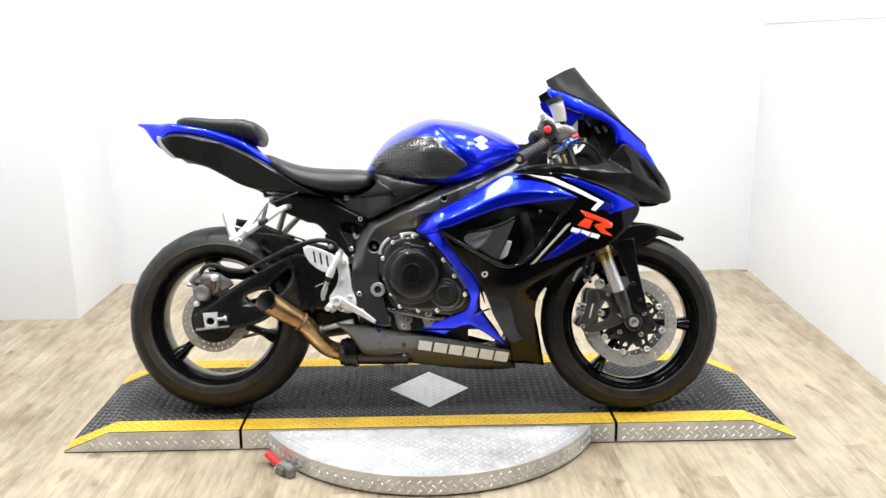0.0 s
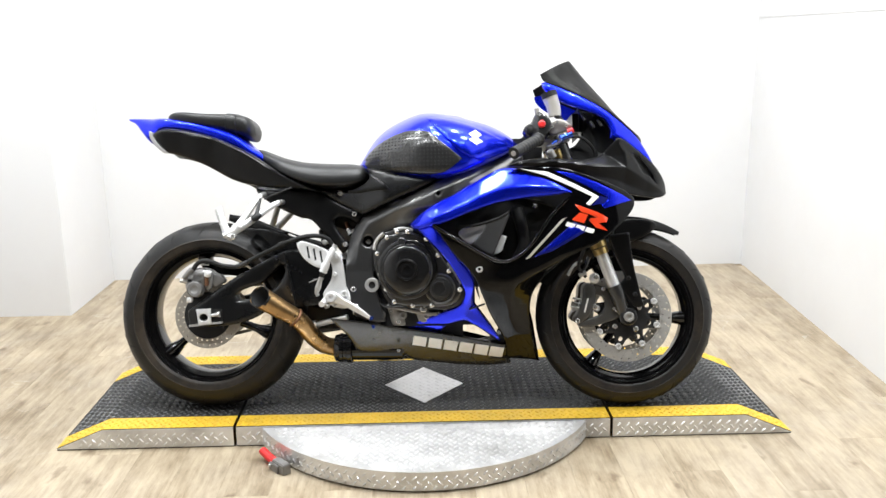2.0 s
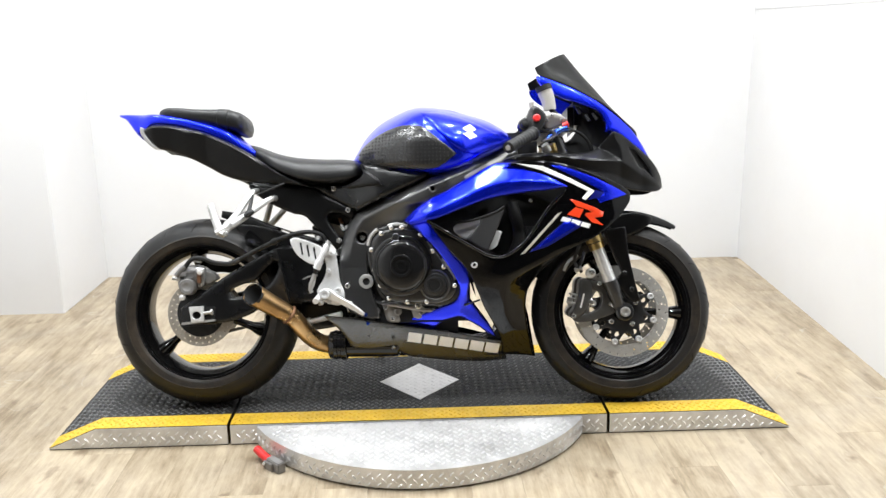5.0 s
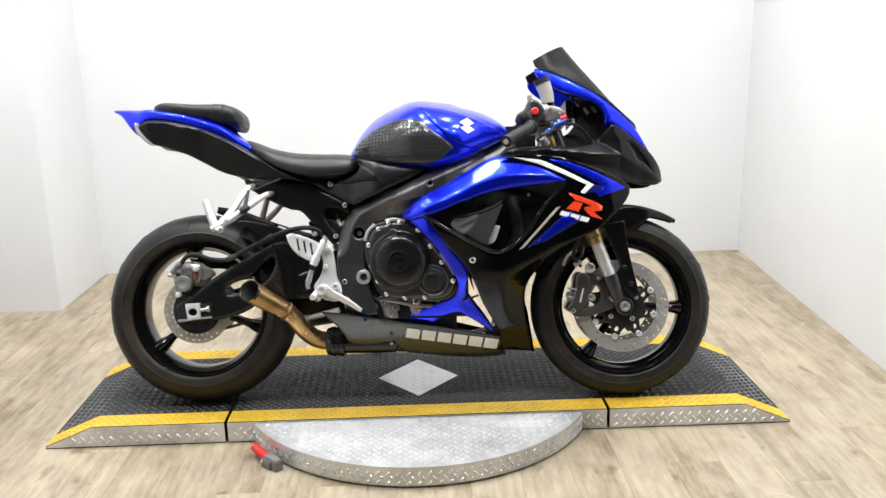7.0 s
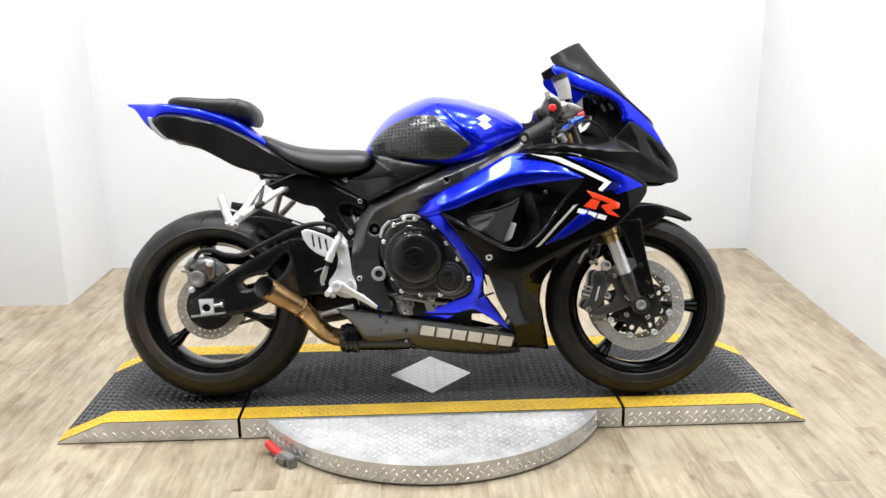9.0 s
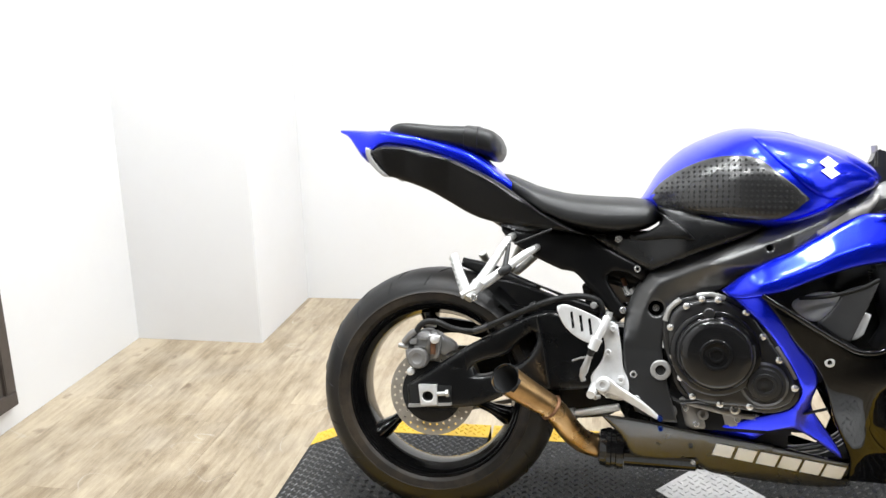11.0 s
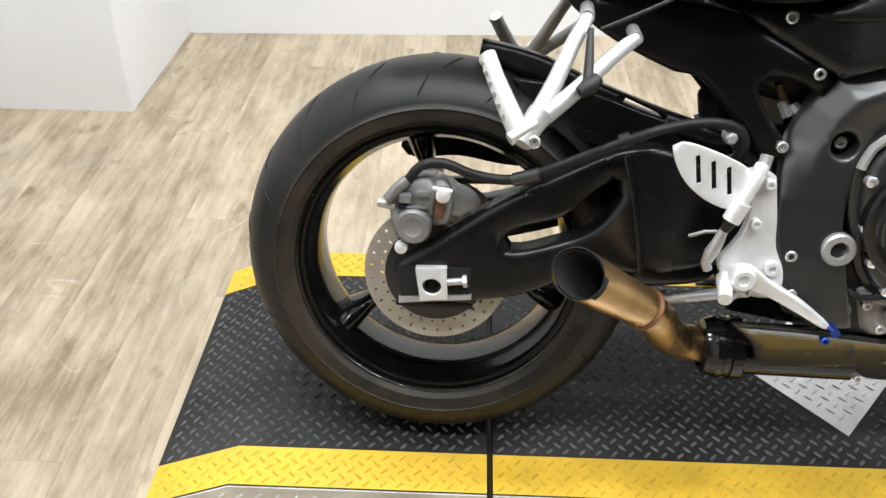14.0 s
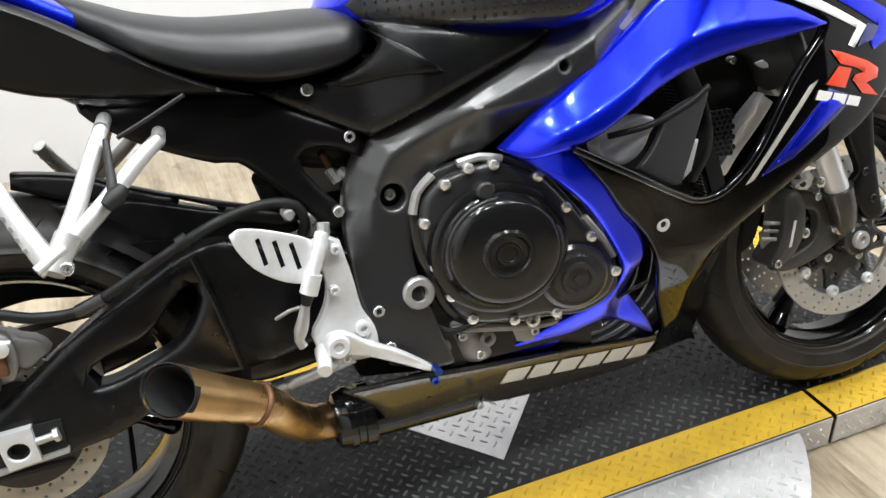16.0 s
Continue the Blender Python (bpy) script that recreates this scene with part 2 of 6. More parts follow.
    soiled.inputs["From Min"].default_value, soiled.inputs["From Max"].default_value, soiled.inputs["To Max"].default_value = 0.52, 0.72, 0.4
    link(soil.outputs["Fac"], soiled.inputs["Value"])
    dark = n.new("ShaderNodeMix")
    dark.data_type = "RGBA"
    link(soiled.outputs["Result"], dark.inputs[0])
    link(pale.outputs[2], dark.inputs[6])
    dark.inputs[7].default_value = (0.15, 0.118, 0.082, 1)
    knots = n.new("ShaderNodeMapRange")
    knots.inputs["From Min"].default_value, knots.inputs["From Max"].default_value, knots.inputs["To Max"].default_value = 0.64, 0.74, 0.65
    link(knot, knots.inputs["Value"])
    brown = n.new("ShaderNodeMix")
    brown.data_type = "RGBA"
    link(knots.outputs["Result"], brown.inputs[0])
    link(dark.outputs[2], brown.inputs[6])
    brown.inputs[7].default_value = (0.115, 0.075, 0.04, 1)
    curl = n.new("ShaderNodeTexNoise")
    curl.inputs["Scale"].default_value, curl.inputs["Detail"].default_value, curl.inputs["Distortion"].default_value = 2.1, 1.5, 1.2
    link(place.outputs["Position"], curl.inputs["Vector"])
    line = n.new("ShaderNodeMath")
    line.operation = "COMPARE"
    link(curl.outputs["Fac"], line.inputs[0])
    line.inputs[1].default_value, line.inputs[2].default_value = 0.52, 0.0035
    where_worn = n.new("ShaderNodeMapRange")
    where_worn.inputs["From Min"].default_value, where_worn.inputs["From Max"].default_value, where_worn.inputs["To Max"].default_value = 0.5, 0.66, 0.5
    link(soil.outputs["Fac"], where_worn.inputs["Value"])
    scrape = n.new("ShaderNodeMath")
    scrape.operation = "MULTIPLY"
    link(line.outputs[0], scrape.inputs[0])
    link(where_worn.outputs["Result"], scrape.inputs[1])
    scraped = n.new("ShaderNodeMix")
    scraped.data_type = "RGBA"
    link(scrape.outputs[0], scraped.inputs[0])
    link(brown.outputs[2], scraped.inputs[6])
    scraped.inputs[7].default_value = (0.52, 0.5, 0.46, 1)
    link(scraped.outputs[2], b.inputs["Base Color"])
    b.inputs["Roughness"].default_value = 0.42
    bump = n.new("ShaderNodeBump")
    bump.inputs["Strength"].default_value, bump.inputs["Distance"].default_value = 0.15, 0.001
    link(fine, bump.inputs["Height"])
    link(bump.outputs["Normal"], b.inputs["Normal"])
    return m


PLANK = plank_material()


# ---------------------------------------------------------------- mesh helpers
def mesh_object(name, bm, mat, parent=None, label="", sharp=38.0):
    me = bpy.data.meshes.new(name)
    bmesh.ops.recalc_face_normals(bm, faces=bm.faces)
    bm.to_mesh(me)
    bm.free()
    me.materials.append(mat)
    me.shade_smooth()
    me.set_sharp_from_angle(angle=radians(sharp))
    ob = new(name, me)
    if parent:
        ob.parent = parent
    if label:
        ob["label"] = label
    return ob


def part(name, bm, mat, parent, label="", sharp=38.0):
    return mesh_object(name, bm, mat, parent, label, sharp)


def mirrored(ob, parent=None):
    """The same part on the other side of the machine."""
    me = ob.data.copy()
    me.transform(Matrix.Diagonal((1, -1, 1, 1)))
    me.flip_normals()
    other = new(ob.name.split(".")[0], me)
    other.parent = parent or ob.parent
    if "label" in ob.keys():
        other["label"] = ob["label"]
    return other


def box(bm, x0, x1, y0, y1, z0, z1, bevel=0.0, m=None):
    made = bmesh.ops.create_cube(bm, size=1.0)
    vs = made["verts"]
    bmesh.ops.transform(bm, matrix=Matrix.Translation(((x0 + x1) / 2, (y0 + y1) / 2, (z0 + z1) / 2)) @ Matrix.Diagonal((x1 - x0, y1 - y0, z1 - z0, 1)), verts=vs)
    if bevel:
        edges = {e for v in vs for e in v.link_edges}
        vs = list({v for f in bmesh.ops.bevel(bm, geom=list(edges), offset=bevel, segments=2, affect="EDGES")["faces"] for v in f.verts} | set(v for v in vs if v.is_valid))
    if m is not None:
        bmesh.ops.transform(bm, matrix=m, verts=[v for v in vs if v.is_valid])
    return vs


def spline(pts, step=0.01, closed=True, sharp=()):
    """A smooth line through 2D or 3D points; corners named in sharp stay corners."""
    p = [Vector(q) for q in pts]
    k, n, out = len(p), len(p) if closed else len(p) - 1, []
    for i in range(n):
        a, b = p[i], p[(i + 1) % k]
        before = p[(i - 1) % k] if closed or i else a
        after = p[(i + 2) % k] if closed or i + 2 < k else b
        length = (b - a).length
        ta = (b - a) if i in sharp else (b - before).normalized() * length
        tb = (b - a) if (i + 1) % k in sharp else (after - a).normalized() * length
        steps = max(1, int(length / step))
        for s in range(steps):
            t = s / steps
            out.append(a * (2 * t**3 - 3 * t**2 + 1) + ta * (t**3 - 2 * t**2 + t) + b * (3 * t**2 - 2 * t**3) + tb * (t**3 - t**2))
    if not closed:
        out.append(p[-1])
    return out


def inside(px, pz, loop):
    hit = np.zeros(len(px), bool)
    a = loop
    b = np.roll(loop, -1, axis=0)
    for (x0, z0), (x1, z1) in zip(a, b):
        if z0 == z1:
            continue
        cross = ((z0 > pz) != (z1 > pz)) & (px < (x1 - x0) * (pz - z0) / (z1 - z0) + x0)
        hit ^= cross
    return hit


def edge_distance(px, pz, loops):
    far = np.full(len(px), 1e9)
    for loop in loops:
        for a, b in zip(loop, np.roll(loop, -1, axis=0)):
            d = b - a
            t = np.clip(((px - a[0]) * d[0] + (pz - a[1]) * d[1]) / max(d @ d, 1e-12), 0, 1)
            far = np.minimum(far, np.hypot(px - a[0] - t * d[0], pz - a[1] - t * d[1]))
    return far


def panel(pts, depth_of, thick=0.006, round_edge=0.008, res=0.014, sharp=(), holes=(), smooth=True, bm=None, closed_back=True):
    """A moulded panel: an outline in the machine's side plane, filled, bent to depth_of(x, z), with rounded edges and thickness."""
    from mathutils.geometry import delaunay_2d_cdt
    bm = bm or bmesh.new()
    loops = [np.array([tuple(q) for q in (spline(pts, res, True, sharp) if smooth else [Vector(q) for q in pts])])]
    loops += [np.array(h) for h in holes]
    outer = loops[0]
    x0, z0 = outer.min(0)
    x1, z1 = outer.max(0)
    gx, gz = np.meshgrid(np.arange(x0, x1, res), np.arange(z0, z1, res * 0.87))
    gx = gx + (np.arange(gx.shape[0]) % 2)[:, None] * res * 0.5
    gx, gz = gx.ravel(), gz.ravel()
    keep = inside(gx, gz, outer)
    for h in loops[1:]:
        keep &= ~inside(gx, gz, h)
    gx, gz = gx[keep], gz[keep]
    if len(gx):
        keep = edge_distance(gx, gz, loops) > round_edge + res * 0.45
        gx, gz = gx[keep], gz[keep]
    # rows that run along the edge, so that it rounds over evenly
    for share in (0.12, 0.4, 1.0):
        for loop in loops:
            if len(loop) < 12 and round_edge < 0.002:
                continue
            run = np.roll(loop, -1, axis=0) - np.roll(loop, 1, axis=0)
            run = np.stack([-run[:, 1], run[:, 0]], 1) / np.maximum(np.hypot(*run.T), 1e-9)[:, None]
            off = share * max(round_edge, 1e-4)
            for sign in (1, -1):
                q = loop + sign * off * run
                good = inside(q[:, 0], q[:, 1], outer)
                for h in loops[1:]:
                    good &= ~inside(q[:, 0], q[:, 1], h)
                q = q[good]
                if len(q):
                    q = q[edge_distance(q[:, 0], q[:, 1], loops) > off * 0.93]
                    gx, gz = np.r_[gx, q[:, 0]], np.r_[gz, q[:, 1]]
    coords, edges, base = [], [], 0
    for loop in loops:
        coords += [Vector(q) for q in loop]
        edges += [(base + i, base + (i + 1) % len(loop)) for i in range(len(loop))]
        base += len(loop)
    # a second row just inside the edge rounds it over
    coords += [Vector((x, z)) for x, z in zip(gx, gz)]
    vs, es, fs, *_ = delaunay_2d_cdt(coords, edges, [], 0, 1e-6)
    vs = np.array([tuple(v) for v in vs])
    tri = np.array([f for f in fs if len(f) == 3])
    mid = vs[tri].mean(1)
    ok = inside(mid[:, 0], mid[:, 1], outer)
    for h in loops[1:]:
        ok &= ~inside(mid[:, 0], mid[:, 1], h)
    tri = tri[ok]
    d = edge_distance(vs[:, 0], vs[:, 1], loops)
    s = 1 - np.clip(d / max(round_edge, 1e-6), 0, 1)
    y = depth_of(vs[:, 0], vs[:, 1]) + min(round_edge, thick * 1.5) * (1 - np.sqrt(np.clip(1 - s * s, 0, 1)))
    front = [bm.verts.new((x, yy, z)) for (x, z), yy in zip(vs, y)]
    count = {}
    for f in tri:
        for a, b in ((f[0], f[1]), (f[1], f[2]), (f[2], f[0])):
            count[(min(a, b), max(a, b))] = count.get((min(a, b), max(a, b)), 0) + 1
    base_y = depth_of(vs[:, 0], vs[:, 1]) + thick + min(round_edge, thick * 1.5)
    back = [bm.verts.new((x, yy, z)) for (x, z), yy in zip(vs, base_y)]
    for f in tri:
        bm.faces.new([front[i] for i in f])
        if closed_back:
            bm.faces.new([back[i] for i in reversed(f)])
    for (a, b), c in count.items():
        if c == 1:
            bm.faces.new((front[a], front[b], back[b], back[a]))
    bmesh.ops.delete(bm, geom=[v for v in bm.verts if not v.link_faces], context="VERTS")
    return bm


def flat(y):
    return lambda x, z: np.full(np.shape(x), y, float)


def lathe(profile, cx, cz, segs=64, bm=None, closed=False, a0=0.0, a1=360.0):
    """A profile of (radius, y) turned about the cross axis through (cx, cz)."""
    bm = bm or bmesh.new()
    full = abs(a1 - a0 - 360) < 1e-6
    n = segs if full else segs + 1
    rings = []
    for i in range(n):
        a = radians(a0 + (a1 - a0) * i / segs)
        rings.append([bm.verts.new((cx + r * math.cos(a), y, cz + r * math.sin(a))) for r, y in profile])
    k = len(profile)
    for i in range(segs):
        p, q = rings[i], rings[(i + 1) % n]
        for j in range(k if closed else k - 1):
            bm.faces.new((p[j], p[(j + 1) % k], q[(j + 1) % k], q[j]))
    bmesh.ops.remove_doubles(bm, verts=bm.verts, dist=1e-6)
    return bm


def sweep(points, radius, segs=14, step=0.012, bm=None, caps=True, smooth=True):
    """A round tube along a smooth line; radius is a number or a function of the way along, 0 to 1."""
    bm = bm or bmesh.new()
    line = spline(points, step, False) if smooth else [Vector(p) for p in points]
    rings, up = [], Vector((0.13, 0.9, 0.41)).normalized()
    for i, p in enumerate(line):
        d = (line[min(i + 1, len(line) - 1)] - line[max(i - 1, 0)]).normalized()
        side = d.cross(up)
        if side.length < 1e-3:
            side = d.cross(Vector((1, 0, 0)))
        side.normalize()
        up = side.cross(d).normalized()
        r = radius(i / (len(line) - 1)) if callable(radius) else radius
        rings.append([bm.verts.new(p + (side * math.cos(2 * math.pi * j / segs) + up * math.sin(2 * math.pi * j / segs)) * r) for j in range(segs)])
    for a, b in zip(rings, rings[1:]):
        for j in range(segs):
            bm.faces.new((a[j], a[(j + 1) % segs], b[(j + 1) % segs], b[j]))
    if caps:
        bm.faces.new(rings[0])
        bm.faces.new(rings[-1])
    return bm


def curve_at(table, x):
    """Smooth interpolation of a small table of (x, value, ...) rows."""
    xs = [r[0] for r in table]
    i = min(max(int(np.searchsorted(xs, x)) - 1, 0), len(xs) - 2)
    a, b = table[i], table[i + 1]
    t = (x - a[0]) / (b[0] - a[0])
    before, after = table[max(i - 1, 0)], table[min(i + 2, len(xs) - 1)]
    out = []
    for c in range(1, len(a)):
        h = b[0] - a[0]
        ma = (b[c] - before[c]) / (b[0] - before[0]) * h
        mb = (after[c] - a[c]) / (after[0] - a[0]) * h
        out.append(a[c] * (2 * t**3 - 3 * t**2 + 1) + ma * (t**3 - 2 * t**2 + t) + b[c] * (3 * t**2 - 2 * t**3) + mb * (t**3 - t**2))
    return out


def loft(table, steps=40, segs=40, power=2.4, wide=0.4, bm=None, low_power=None):
    """A body along x. Rows: x, half width, top, bottom. wide: height of the widest line, from the bottom."""
    bm = bm or bmesh.new()
    x0, x1 = table[0][0], table[-1][0]
    rings = []
    for i in range(steps + 1):
        x = x0 + (x1 - x0) * (0.5 - 0.5 * math.cos(math.pi * i / steps))
        w, top, low = curve_at(table, x)
        w, top = max(w, 0.002), max(top, low + 0.003)
        mid = low + (top - low) * wide
        ring = []
        for j in range(segs):
            a = 2 * math.pi * j / segs
            c, s = math.cos(a), math.sin(a)
            pw = (power(x) if callable(power) else power) if s >= 0 else (low_power or power)
            yy = w * math.copysign(abs(c) ** (2 / pw), c)
            zz = mid + ((top - mid) if s >= 0 else (mid - low)) * math.copysign(abs(s) ** (2 / pw), s)
            ring.append(bm.verts.new((x, yy, zz)))
        rings.append(ring)
    for a, b in zip(rings, rings[1:]):
        for j in range(segs):
            bm.faces.new((a[j], a[(j + 1) % segs], b[(j + 1) % segs], b[j]))
    bm.faces.new(rings[0])
    bm.faces.new(rings[-1])
    return bm


def bolt(x, y, z, parent, r=0.0065, mat=None, socket=True, name="bolt"):
    """A cap bolt seen end on, its head facing the machine's right side."""
    prof = [(r, y + 0.012), (r, y + 0.001), (r * 0.85, y)]
    prof += [(r * 0.5, y), (r * 0.45, y + r * 0.6), (0.0003, y + r * 0.6)] if socket else [(0.0003, y - r * 0.15)]
    return part(name, lathe(prof, x, z, 14), mat or STEEL, parent)


# ---------------------------------------------------------------- the room
def wall(name, x0, y0, x1, y1, z0, z1, thick, side):
    """A wall along a line on the plan, its thickness to the given side (+1: to the left of the way)."""
    d = Vector((x1 - x0, y1 - y0)).normalized()
    n = Vector((-d.y, d.x)) * side * thick
    bm = bmesh.new()
    base = [(x0, y0), (x1, y1), (x1 + n.x, y1 + n.y), (x0 + n.x, y0 + n.y)]
    low = [bm.verts.new((x, y, z0)) for x, y in base]
    high = [bm.verts.new((x, y, z1)) for x, y in base]
    bm.faces.new(low)
    bm.faces.new(high)
    for i in range(4):
        bm.faces.new((low[i], low[(i + 1) % 4], high[(i + 1) % 4], high[i]))
    ob = mesh_object(name, bm, WALL)
    return tagged(ob, kind="structure")


TOP = 3.0
LEFT = -2.285
wall("wall_north", -2.6, 1.715, 1.93, 1.868, -0.05, TOP, 0.12, 1)
wall("wall_east", 1.842, 1.866, 1.66, -1.2, -0.05, TOP, 0.12, 1)
# the west wall's unseen southern run is added as a white reflector
wall("wall_west", LEFT, -3.4, LEFT, 1.74, -0.05, TOP, 0.12, 1)
bm = bmesh.new()
box(bm, LEFT - 0.06, -1.717, 1.124, 1.80, -0.01, TOP, 0.004)
tagged(mesh_object("wall_pillar", bm, WALL), kind="structure")
# unseen ceiling, white over the bay to throw fill on upward faces
bm = bmesh.new()
box(bm, -2.6, 2.0, -1.3, 2.0, TOP, TOP + 0.1)
tagged(mesh_object("ceiling", bm, WALL), kind="structure")
# added unseen dark ceiling, holds back fill from the open side
bm = bmesh.new()
box(bm, -4.1, 3.7, -6.1, -1.3, TOP, TOP + 0.1)
box(bm, -4.1, -2.6, -1.3, -1.1, TOP, TOP + 0.1)
box(bm, 2.0, 3.7, -1.3, -1.1, TOP, TOP + 0.1)
tagged(mesh_object("unseen_hall_ceiling", bm, UNSEEN_HALL), kind="structure")
# an unseen hall, added dark so that black paint reflects little
for name, line in (("unseen_hall_south", (-4.1, -6.0, 3.7, -6.0)), ("unseen_hall_west", (-4.0, -6.0, -4.0, -1.2)), ("unseen_hall_east", (3.6, -1.2, 3.6, -6.0)),
                   ("unseen_hall_north_west", (-4.1, -1.2, LEFT - 0.12, -1.2)), ("unseen_hall_north_east", (1.78, -1.2, 3.7, -1.2))):
    ob = wall(name, *line, -0.05, TOP, 0.1, 1 if "north" in name or "west" in name else -1)
    ob.data.materials[0] = UNSEEN_HALL
# the thin step along the east wall
d = Vector((1.66 - 1.842, -1.2 - 1.866)).normalized()
bm = bmesh.new()
box(bm, 0.0, 3.06, -0.004, 0.003, 1.378, 1.392, 0.001)
trim = mesh_object("trim", bm, WALL)
trim.matrix_world = pose(1.842, 1.862, 0, 0, 0, math.degrees(math.atan2(d.y, d.x)))
tagged(trim, kind="structure")

# floor: a base with boards laid along y
bm = bmesh.new()
box(bm, -4.1, 3.7, -6.1, 1.9, -0.08, -0.004)
floor = tagged(mesh_object("floor", bm, UNDERLAY), "pale oak vinyl plank floor with worn grain", kind="structure")


# ---------------------------------------------------------------- tread plate
def tread(place, us, vs, mat, name, parent, keep=lambda u, v: True, pitch=0.0215):
    """Raised lugs of tread plate, turned crosswise in turn; place(u, v, h) puts a point h above the surface."""
    verts, faces = [], []
    lug = ((-1, 0, 0), (-0.5, -1, 0), (0.5, -1, 0), (1, 0, 0), (0.5, 1, 0), (-0.5, 1, 0), (-0.55, 0, 1), (0.55, 0, 1))
    lug_faces = ((0, 1, 6), (1, 2, 7, 6), (2, 3, 7), (3, 4, 7), (4, 5, 6, 7), (5, 0, 6))
    q = pitch * 0.7071
    i0, i1 = int(us[0] / q) - 1, int(us[1] / q) + 2
    j0, j1 = int(vs[0] / q) - 1, int(vs[1] / q) + 2
    for i in range(i0, i1):
        for j in range(j0, j1):
            u, v = i * q, j * q
            if (i + j) % 2 or not (us[0] < u < us[1] and vs[0] < v < vs[1] and keep(u, v)):
                continue
            a = radians(45 if i % 2 else -45)
            c, s, b = math.cos(a), math.sin(a), len(verts)
            for p, r, h in lug:
                p, r = p * 0.46 * pitch, r * 0.14 * pitch
                verts.append(place(u + p * c - r * s, v + p * s + r * c, h * 0.0034))
            faces += [tuple(b + k for k in f) for f in lug_faces]
    me = bpy.data.meshes.new(name)
    me.from_pydata(verts, [], faces)
    me.materials.append(mat)
    ob = new(name, me)
    ob.parent = parent
    return tagged(ob, kind="stuff")


DECK, Y0, Y1, YIN, YOUT = 0.07, -0.30, 0.342, -0.219, 0.258


def deck_z(x):
    over = max(abs(x + 0.008) - 1.058, 0)
    return DECK - over * (DECK - 0.006) / 0.155


def prism(xs, y0, y1, low, lift=0.0):
    """A slab that follows the deck's profile along x."""
    bm = bmesh.new()
    rows = []
    for x in xs:
        z = deck_z(x) + lift
        rows.append([bm.verts.new(p) for p in ((x, y0, low), (x, y0, z), (x, y1, z), (x, y1, low))])
    for a, b in zip(rows, rows[1:]):
        for j in range(4):
            bm.faces.new((a[j], a[(j + 1) % 4], b[(j + 1) % 4], b[j]))
    bm.faces.new(rows[0])
    bm.faces.new(rows[-1])
    return bm


def deck(name, xs, label, category, group=""):
    base = mesh_object(name, prism(xs, Y0, Y1, 0.0), TREAD)
    tagged(base, label, category, group)
    x0, x1 = xs[0], xs[-1]
    bm = prism(xs, Y0 + 0.001, YIN, 0.002, 0.001)
    part("painted_edge", bm, YELLOW, base, "yellow painted edge band")
    part("painted_edge", prism(xs, YOUT, Y1 - 0.001, 0.002, 0.001), YELLOW, base, "yellow painted edge band")
    bm = bmesh.new()
    front = [bm.verts.new((x, Y0 - 0.003, z)) for x in xs for z in (0.004, deck_z(x) - 0.002)]
    rear = [bm.verts.new((x, Y0, z)) for x in xs for z in (0.004, deck_z(x) - 0.002)]
    n = len(xs)
    for i in range(n - 1):
        bm.faces.new((front[2 * i], front[2 * i + 2], front[2 * i + 3], front[2 * i + 1]))
        for a, b in ((2 * i, 2 * i + 2), (2 * i + 1, 2 * i + 3)):
            bm.faces.new((front[a], front[b], rear[b], rear[a]))
    for i in (0, n - 1):
        bm.faces.new((front[2 * i], front[2 * i + 1], rear[2 * i + 1], rear[2 * i]))
    skirt = part("skirt", bm, PLATE, base, "bare alloy tread plate skirt")
    tread(lambda u, v, h: (u, Y0 - 0.003 - h, v), (x0 + 0.012, x1 - 0.012), (0.006, 0.066), PLATE, "tread_relief", skirt, lambda u, v: v < deck_z(u) - 0.012)
    diamond = lambda u, v: abs(u + 0.017) / 0.142 + abs(v - 0.014) / 0.163 < 1.08
    top = lambda u, v, h: (u, v, deck_z(u) + h)
    tread(top, (x0 + 0.012, x1 - 0.012), (YIN + 0.008, YOUT - 0.008), LUG, "tread_relief", base, lambda u, v: not diamond(u, v), 0.0195)
    above = lambda u, v, h: (u, v, deck_z(u) + 0.0008 + h)
    tread(above, (x0 + 0.012, x1 - 0.012), (Y0 + 0.01, YIN - 0.006), YELLOW, "tread_relief", base, pitch=0.0195)
    tread(above, (x0 + 0.012, x1 - 0.012), (YOUT + 0.008, Y1 - 0.01), YELLOW, "tread_relief", base, pitch=0.0195)
    return base


deck("drive_on_ramp", (-1.218, -1.066, -0.644), "black tread plate ramp with yellow edges and alloy skirt", "ramp", "ramps of the display stand")
deck("drive_on_ramp", (0.604, 1.05, 1.205), "black tread plate ramp with yellow edges and alloy skirt", "ramp", "ramps of the display stand")
middle = deck("display_platform", (-0.634, 0.0, 0.594), "low black tread plate platform with yellow edges", "platform")
# bare metal lozenge let into the middle
bm = bmesh.new()
ring = ((-0.159, 0.014), (-0.017, -0.149), (0.125, 0.014), (-0.017, 0.177))
low = [bm.verts.new((x, y, DECK - 0.004)) for x, y in ring]
high = [bm.verts.new((x, y, DECK + 0.0015)) for x, y in ring]
bm.faces.new(low)
bm.faces.new(high)
for i in range(4):
    bm.faces.new((low[i], low[(i + 1) % 4], high[(i + 1) % 4], high[i]))
lozenge = part("lozenge_plate", bm, PLATE, middle, "bare alloy diamond-shaped tread plate")
tread(lambda u, v, h: (u, v, DECK + 0.0015 + 0.45 * h), (-0.16, 0.13), (-0.15, 0.18), PLATE, "tread_relief", lozenge, lambda u, v: abs(u + 0.017) / 0.142 + abs(v - 0.014) / 0.163 < 0.88)

